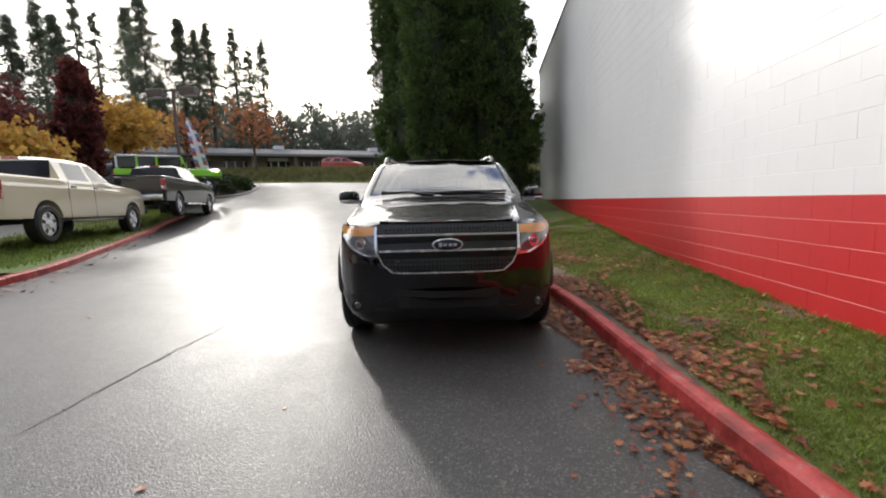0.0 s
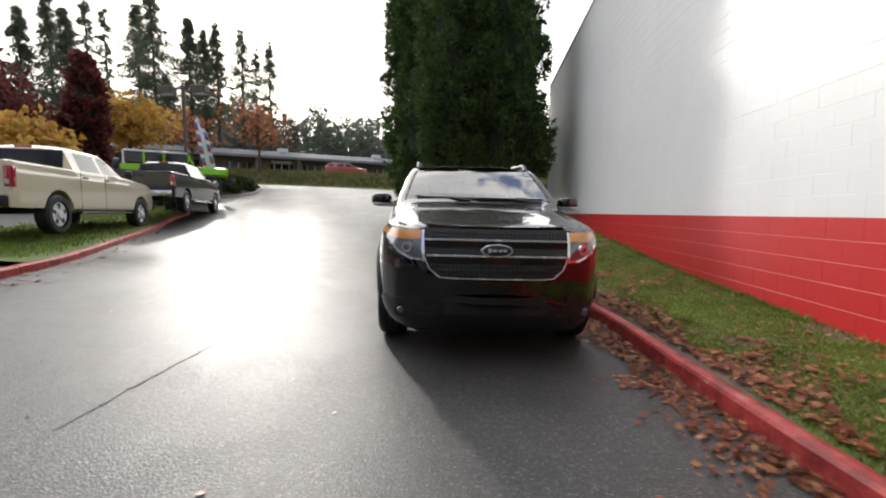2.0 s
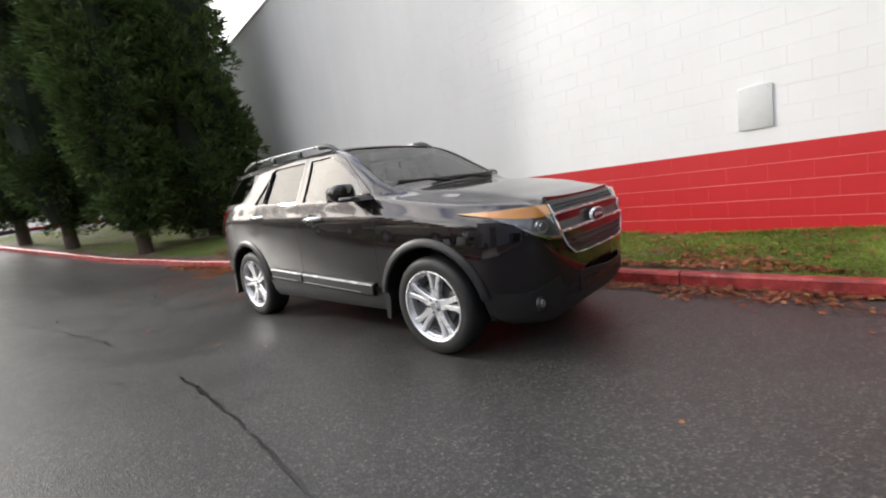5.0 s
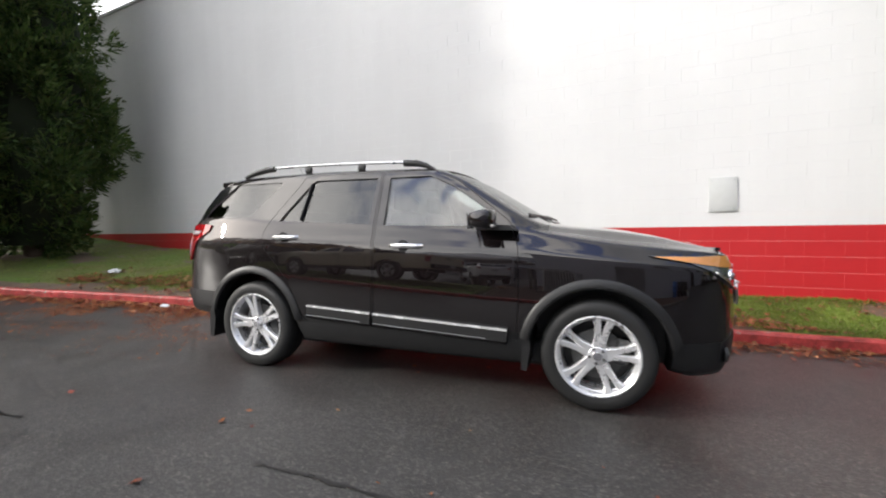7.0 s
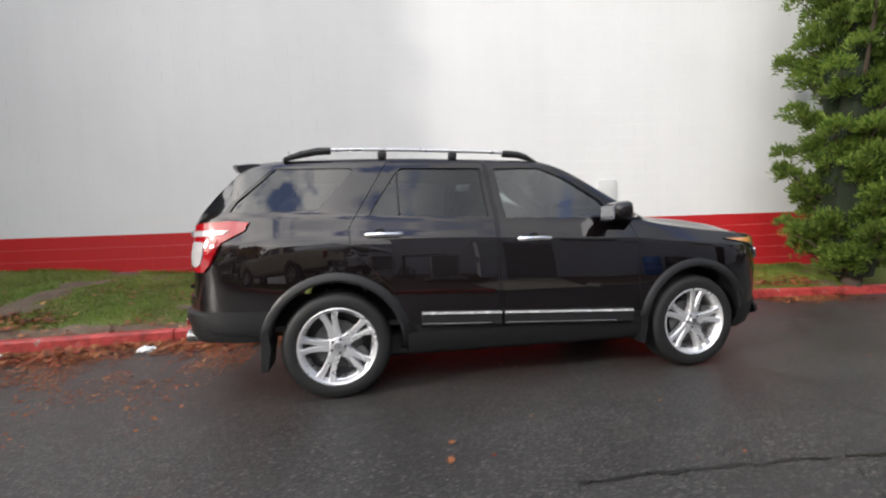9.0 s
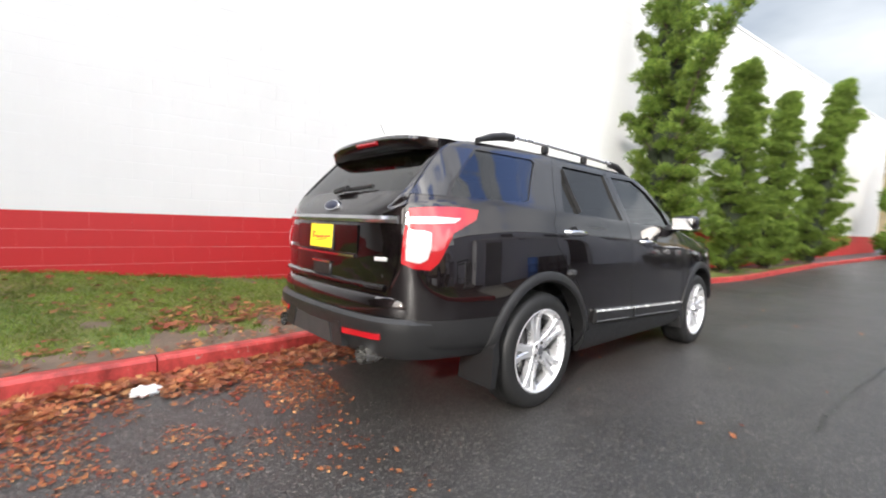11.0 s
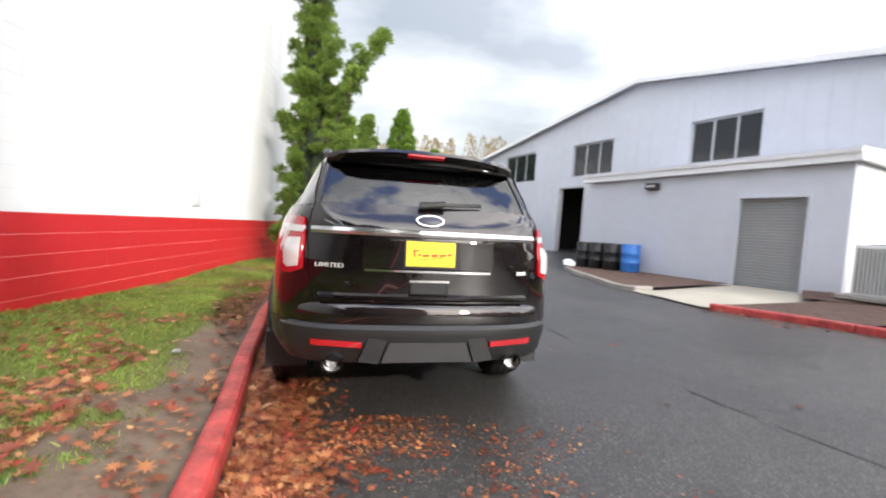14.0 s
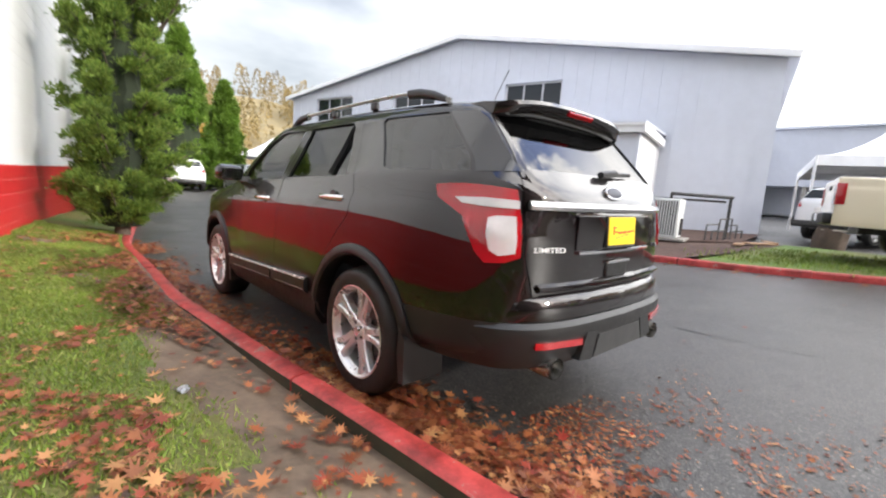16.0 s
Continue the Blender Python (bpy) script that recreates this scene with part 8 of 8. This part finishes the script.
def feather_flag():
    x, y = polar(-34.7, 26)
    z0 = road_z(x, y)
    f = empty("feather_flag", Matrix.Translation((x, y, z0)) @ Matrix.Rotation(radians(32), 4, "Z"), "red, white and blue feather banner on a bent pole", "flag")
    base, top = 1.22 + 26 * math.tan(radians(4.0)) - z0, 1.22 + 26 * math.tan(radians(10.4)) - z0
    pole = [(0.45, 0, 0), (0.40, 0, base), (0.02, 0, base + (top - base) * 0.7), (-0.44, 0, top)]
    part("pole", trunk_bm(pole, 0.025, 0.012, None, 8), M_STEEL, f)
    cols = [simple("flag_red", (0.45, 0.06, 0.07), 0.7), simple("flag_white", (0.7, 0.7, 0.72), 0.7), simple("flag_blue", (0.16, 0.22, 0.45), 0.7)]
    n = 15
    for k in range(n):
        for i in range(3):
            bm = bmesh.new()
            vv = []
            for u in (k / n, (k + 1) / n):
                z = base + (top - base) * u
                px = interp(u, (0, 0.7, 1), (0.40, 0.02, -0.44))
                w = interp(u, (0, 0.15, 0.75, 1.0), (0.55, 0.62, 0.5, 0.08))
                vv.append([bm.verts.new((px - w * q / 3, 0.05 * math.sin(6 * u + q), z + 0.12 * q / 3)) for q in (i, i + 1)])
            bm.faces.new((vv[0][0], vv[0][1], vv[1][1], vv[1][0]))
            r = bmesh.ops.extrude_face_region(bm, geom=bm.faces[:])
            bmesh.ops.translate(bm, verts=[g for g in r["geom"] if isinstance(g, bmesh.types.BMVert)], vec=(0, 0.006, 0))
            bmesh.ops.recalc_face_normals(bm, faces=bm.faces[:])
            part("banner_patch", bm, cols[1 if i == 1 and k % 3 else (k * 2 + i) % 3], f)


feather_flag()


def canopy(m, w, eave, apex, label):
    t = empty("canopy_tent", m, label, "tent")
    bm = bmesh.new()
    n = 8
    rows = []
    for j in range(n + 1):
        u = j / n
        half = w / 2 * (1 - u)
        z = eave + (apex - eave) * (u ** 1.7)
        rows.append([bm.verts.new((sx * half, sy * half, z)) for sx, sy in ((-1, -1), (1, -1), (1, 1), (-1, 1))])
    for r0, r1 in zip(rows, rows[1:]):
        for k in range(4):
            bm.faces.new((r0[k], r0[(k + 1) % 4], r1[(k + 1) % 4], r1[k]))
    bmesh.ops.remove_doubles(bm, verts=bm.verts[:], dist=0.001)
    part("roof", bm, M_TENT, t)
    for sx, sy in ((-1, 0), (1, 0), (0, -1), (0, 1)):
        part("valance", box_bm((0.02 if sx else w, 0.02 if sy else w, 0.3), Matrix.Translation((sx * w / 2, sy * w / 2, eave - 0.14))), M_TENT, t)
    for sx in (-1, 1):
        for sy in (-1, 1):
            part("pole", tube_bm(0.04, eave, Matrix.Translation((sx * w / 2, sy * w / 2, 0)), 10), M_TRIM, t)
    return t


canopy(Matrix.Translation((-18.9, 2.5, road_z(-18.9, 2.5))) @ Matrix.Rotation(radians(20), 4, "Z"), 6.2, 2.4, 5.0, "white peaked canopy tent beside the warehouse")
canopy(Matrix.Translation((-7.4, -34.0, road_z(-7.4, -34.0))), 6.0, 2.4, 4.0, "white canopy tent at the end of the road")


def outbuilding():
    s = empty("outbuilding", Matrix.Translation((-36.0, -3.0, 0)) @ Matrix.Rotation(radians(8), 4, "Z"), "pale grey shed with a shaded open front", "building")
    part("upper_wall", box_bm((8, 26, 3.9), Matrix.Translation((-4, 0, 5.55))), M_GREYWALL, s)
    part("back_wall", box_bm((0.2, 26, 4.2), Matrix.Translation((-2.6, 0, 2.0))), M_GREYWALL, s)
    part("roof", box_bm((8.6, 26.6, 0.15), Matrix.Translation((-4, 0, 7.58))), M_GREYWALL, s)
    for k in range(6):
        part("post", box_bm((0.25, 0.25, 4.6), Matrix.Translation((-0.2, -12.5 + 5 * k, 1.8))), M_CONC, s)
    for k in range(8):
        part("shelf", box_bm((0.6, 2.4, 0.08), Matrix.Translation((-2.2, -9 + 2.6 * k, 1.6 + 0.7 * (k % 2)))), M_STEEL, s)


outbuilding()
st = empty("tree_stump", Matrix.Translation((-12.4, 1.9, road_z(-12.4, 1.9) + 0.02)), "cut tree stump lying by the lawn", "stump")
part("stump_body", trunk_bm([(0, 0, 0), (0.05, 0, 0.25), (0.02, 0.05, 0.5)], 0.34, 0.30, None, 14), M_BARK, st, smooth=50)
part("cut_face", tube_bm(0.29, 0.02, Matrix.Translation((0.02, 0.05, 0.495)), 14), M_PAD, st)

# litter, fallen leaves and grass
def litter(x, y, z, r, seed, label, mat=M_PAPER):
    bm = bmesh.new()
    bmesh.ops.create_icosphere(bm, subdivisions=3, radius=r)
    for v in bm.verts:
        v.co += v.co.normalized() * r * 0.5 * noise.noise(v.co * (2.2 / r) + Vector((seed, 0, 0)))
        v.co.z = max(v.co.z * 0.45, -0.02)
        v.co.x *= 0.75
    ob = link_mesh("paper_litter", bm, mat, smooth=25)
    ob.location = (x, y, z + 0.02)
    return tagged(ob, label, "litter")


litter(0.02, 4.83, road_z(0.02, 4.83), 0.08, 1, "crushed white paper cup lying in the leaves at the kerb")
litter(-0.12, 6.15, road_z(-0.12, 6.15), 0.085, 2, "white paper scrap in the gutter leaves")
litter(0.75, 9.3, verge_z(0.75, 9.3), 0.13, 3, "white plastic scrap on the grass")
litter(1.45, 2.75, verge_z(1.45, 2.75), 0.035, 4, "grey crumpled wrapper on the grass", M_STEEL)


def leaf_field(name, XY, Z, size, rng, label, tilt=0.2):
    """Fallen maple leaves: lobed, curled, each lying at its own tilt."""
    lob = np.array([(0.0, -1.0), (0.10, -0.34), (0.70, -0.56), (0.34, -0.10), (1.10, 0.14), (0.40, 0.24), (0.78, 0.80), (0.18, 0.42), (0.0, 1.25), (-0.18, 0.42), (-0.78, 0.80), (-0.40, 0.24), (-1.10, 0.14), (-0.34, -0.10), (-0.70, -0.56), (-0.10, -0.34)])
    n, k = len(XY), len(lob)
    a = rng.random(n) * math.tau
    s = size * (0.45 + 1.15 * rng.random(n) ** 2.2)
    c, q = np.cos(a), np.sin(a)
    px = (lob[None, :, 0] * c[:, None] - lob[None, :, 1] * q[:, None]) * s[:, None]
    py = (lob[None, :, 0] * q[:, None] + lob[None, :, 1] * c[:, None]) * s[:, None]
    tx, ty = rng.normal(0, tilt, (n, 1)), rng.normal(0, tilt, (n, 1))
    curl = rng.normal(0.18, 0.28, (n, 1)) / np.maximum(s[:, None], 0.01)
    pz = tx * px + ty * py + curl * (px ** 2 + py ** 2) * 0.5
    pz -= pz.min(axis=1, keepdims=True)
    V = np.stack([px + XY[:, :1], py + XY[:, 1:2], pz + Z[:, None] + 0.004], 2)
    mid = np.stack([XY[:, 0], XY[:, 1], Z + 0.004 + (-(tx * px + ty * py + curl * (px ** 2 + py ** 2) * 0.5).min(axis=1))], 1)[:, None, :]
    V = np.concatenate([V, mid], 1).reshape(-1, 3)
    base = (np.arange(n) * (k + 1))[:, None, None]
    tri = np.stack([np.arange(k), (np.arange(k) + 1) % k, np.full(k, k)], 1)[None]
    F = (base + tri).reshape(-1, 3)
    ob = np_mesh(name, V, F, M_FALLEN)
    return tagged(ob, label, "fallen leaves", kind="stuff")


rng = np.random.default_rng(17)
# gutter, thickest against the kerb
pts = []
while len(pts) < 8500:
    y = rng.uniform(-4.6, 9.5)
    d = abs(rng.normal(0, 0.20)) + 0.02
    if noise.noise((y * 0.9, d * 2, 3)) > -0.25 and d < 0.75 * (1.25 if y > 2 else 0.9):
        pts.append((kerb_x(y) - d, y))
while len(pts) < 13000:
    y = rng.uniform(2.3, 7.2)
    d = abs(rng.normal(0, 0.24)) + 0.02
    if noise.noise((y * 1.3, d * 3, 7)) > -0.2:
        pts.append((kerb_x(y) - d, y))
XY = np.array(pts)
for sel, size, label in ((XY[:, 1] < 1.9, 0.024, "small wet red-brown leaves along the gutter"), (XY[:, 1] >= 1.9, 0.029, "wet brown maple leaves heaped in the gutter")):
    leaf_field("gutter_leaves", XY[sel], np.array([road_z(x, y) + abs(rng.normal(0, 0.010)) for x, y in XY[sel]]), size, rng, label)
pts = []
while len(pts) < 6200:
    y = rng.uniform(-4.2, 9.5)
    d = abs(rng.normal(0.0, 0.30 if rng.random() < 0.65 and y < 1.9 else 0.7)) + KERB_W + 0.04
    x = kerb_x(y) + d
    if (y > 1.9 or rng.random() < 0.6) and x < WALL_X - 0.05 and not (y > 1.9 and d < 0.80 and rng.random() < 0.85) and noise.noise((x * 1.1, y * 1.1, 9)) + 0.45 * math.exp(-(d / 0.5) ** 2) > (0.0 if y < 1.9 else -0.03):
        pts.append((x, y))
while len(pts) < 7300:
    y = rng.uniform(-4.2, 7.0)
    x = rng.uniform(kerb_x(y) + KERB_W + 0.05, WALL_X - 0.1)
    if noise.noise((x * 0.8, y * 0.8, 31)) > rng.uniform(-0.5, 0.3):
        pts.append((x, y))
XY = np.array(pts)
for sel, size, label in ((XY[:, 1] < 1.9, 0.026, "small red-brown leaves in the grass behind the kerb"), (XY[:, 1] >= 1.9, 0.032, "brown and orange leaves on the grass verge")):
    leaf_field("verge_leaves", XY[sel], np.array([verge_z(x, y) + 0.016 for x, y in XY[sel]]), size, rng, label)
pts = []
while len(pts) < 9000:
    y = rng.uniform(3.7, 7.8)
    x = kerb_x(y) - 0.2 - abs(rng.normal(0, 0.72))
    if noise.noise((x * 1.6, y * 1.6, 21)) + 0.5 * noise.noise((x * 5, y * 5, 4)) > rng.uniform(-0.15, 0.3):
        pts.append((x, y))
XY = np.array(pts)
leaf_field("road_leaves", XY, np.array([road_z(x, y) for x, y in XY]), 0.0128, rng, "crumbled orange leaf bits stuck to the wet road", 0.15)
pts = np.stack([rng.uniform(-6, 1.2, 160), rng.uniform(-4.5, 10, 160)], 1)
XY = np.array([p for p in pts if p[0] < kerb_x(p[1]) - 0.1])
leaf_field("stray_leaves", XY, np.array([road_z(x, y) for x, y in XY]), 0.022, rng, "stray leaves on the asphalt", 0.2)
for x, y, s in ((0.82, -2.35, 0.05), (0.95, -2.62, 0.055), (1.02, -2.5, 0.04)):
    ob = leaf_field("maple_leaf", np.array([(x, y)]), np.array([road_z(x, y)]), s, rng, "single brown maple leaf flat on the wet asphalt", 0.08)
    ob["kind"], ob["category"] = "", "leaf"
XY = np.array([(p[0] + rng.normal(0.2, 0.25), p[1]) for p in WKERB_A for _ in range(14)])
leaf_field("kerb_leaves", XY, np.array([road_z(x, y) for x, y in XY]), 0.035, rng, "leaves blown against the far kerb")


def grass():
    rng = np.random.default_rng(23)
    V = []
    n = 0
    while n < 135000:
        y = rng.uniform(-4.8, 8.5) if rng.random() < 0.86 else rng.uniform(8.5, 21)
        x = rng.uniform(kerb_x(y) + KERB_W, WALL_X - 0.03)
        if rng.random() < bare(x, y) * 1.25:
            continue
        z = verge_z(x, y)
        a = rng.random() * math.tau
        h = rng.uniform(0.012, 0.034) * (2.0 if x > WALL_X - 0.12 else 1)
        w = rng.uniform(0.0025, 0.005)
        l0, l1 = rng.normal(0, 0.6) * h, rng.normal(0, 0.6) * h
        c, s = math.cos(a) * w, math.sin(a) * w
        V += [(x - c, y - s, z - 0.004), (x + c, y + s, z - 0.004), (x + l0 * 0.5 + c * 0.6, y + l1 * 0.5 + s * 0.6, z + h * 0.65), (x + l0, y + l1, z + h)]
        n += 1
    ob = np_mesh("grass", V, np.arange(len(V)).reshape(-1, 4), M_BLADE)
    tagged(ob, "short wet grass of the verge", "grass", kind="stuff")
    V = []
    poly = [(p[0], p[1]) for p in WKERB_A if p[1] > 1.7]
    for _ in range(16000):
        p = poly[rng.integers(len(poly))]
        x, y = p[0] - 0.42 - rng.random() * 3.0, p[1] + rng.normal(0, 0.4)
        z = road_z(x, y) + 0.11
        h, w, a = rng.uniform(0.03, 0.08), rng.uniform(0.005, 0.01), rng.random() * math.tau
        c, s = math.cos(a) * w, math.sin(a) * w
        V += [(x - c, y - s, z - 0.02), (x + c, y + s, z - 0.02), (x + c * 0.5, y + s * 0.5, z + h * 0.6), (x + rng.normal(0, 0.4) * h, y, z + h)]
    ob = np_mesh("grass", V, np.arange(len(V)).reshape(-1, 4), M_BLADE)
    tagged(ob, "short wet grass under the parked trucks", "grass", kind="stuff")
    V = []
    for _ in range(26000):
        x, y = rng.uniform(-45, 12), rng.uniform(32.2, 38)
        z = road_z(x, y) + interp(y, (32.3, 34, 36.5, 40), (0.14, 0.75, 1.25, 1.35))
        h, w, a = rng.uniform(0.12, 0.42), rng.uniform(0.02, 0.05), rng.random() * math.tau
        c, s = math.cos(a) * w, math.sin(a) * w
        V += [(x - c, y - s, z - 0.05), (x + c, y + s, z - 0.05), (x + c * 0.5, y + s * 0.5, z + h * 0.6), (x + rng.normal(0, 0.4) * h, y, z + h)]
    ob = np_mesh("bank_grass", V, np.arange(len(V)).reshape(-1, 4), leafy("rough_grass", [(0.10, 0.11, 0.04), (0.17, 0.17, 0.06), (0.25, 0.20, 0.09), (0.10, 0.14, 0.04)], transl=0.2))
    tagged(ob, "rough grass and weeds on the far bank", "grass", kind="stuff")


grass()
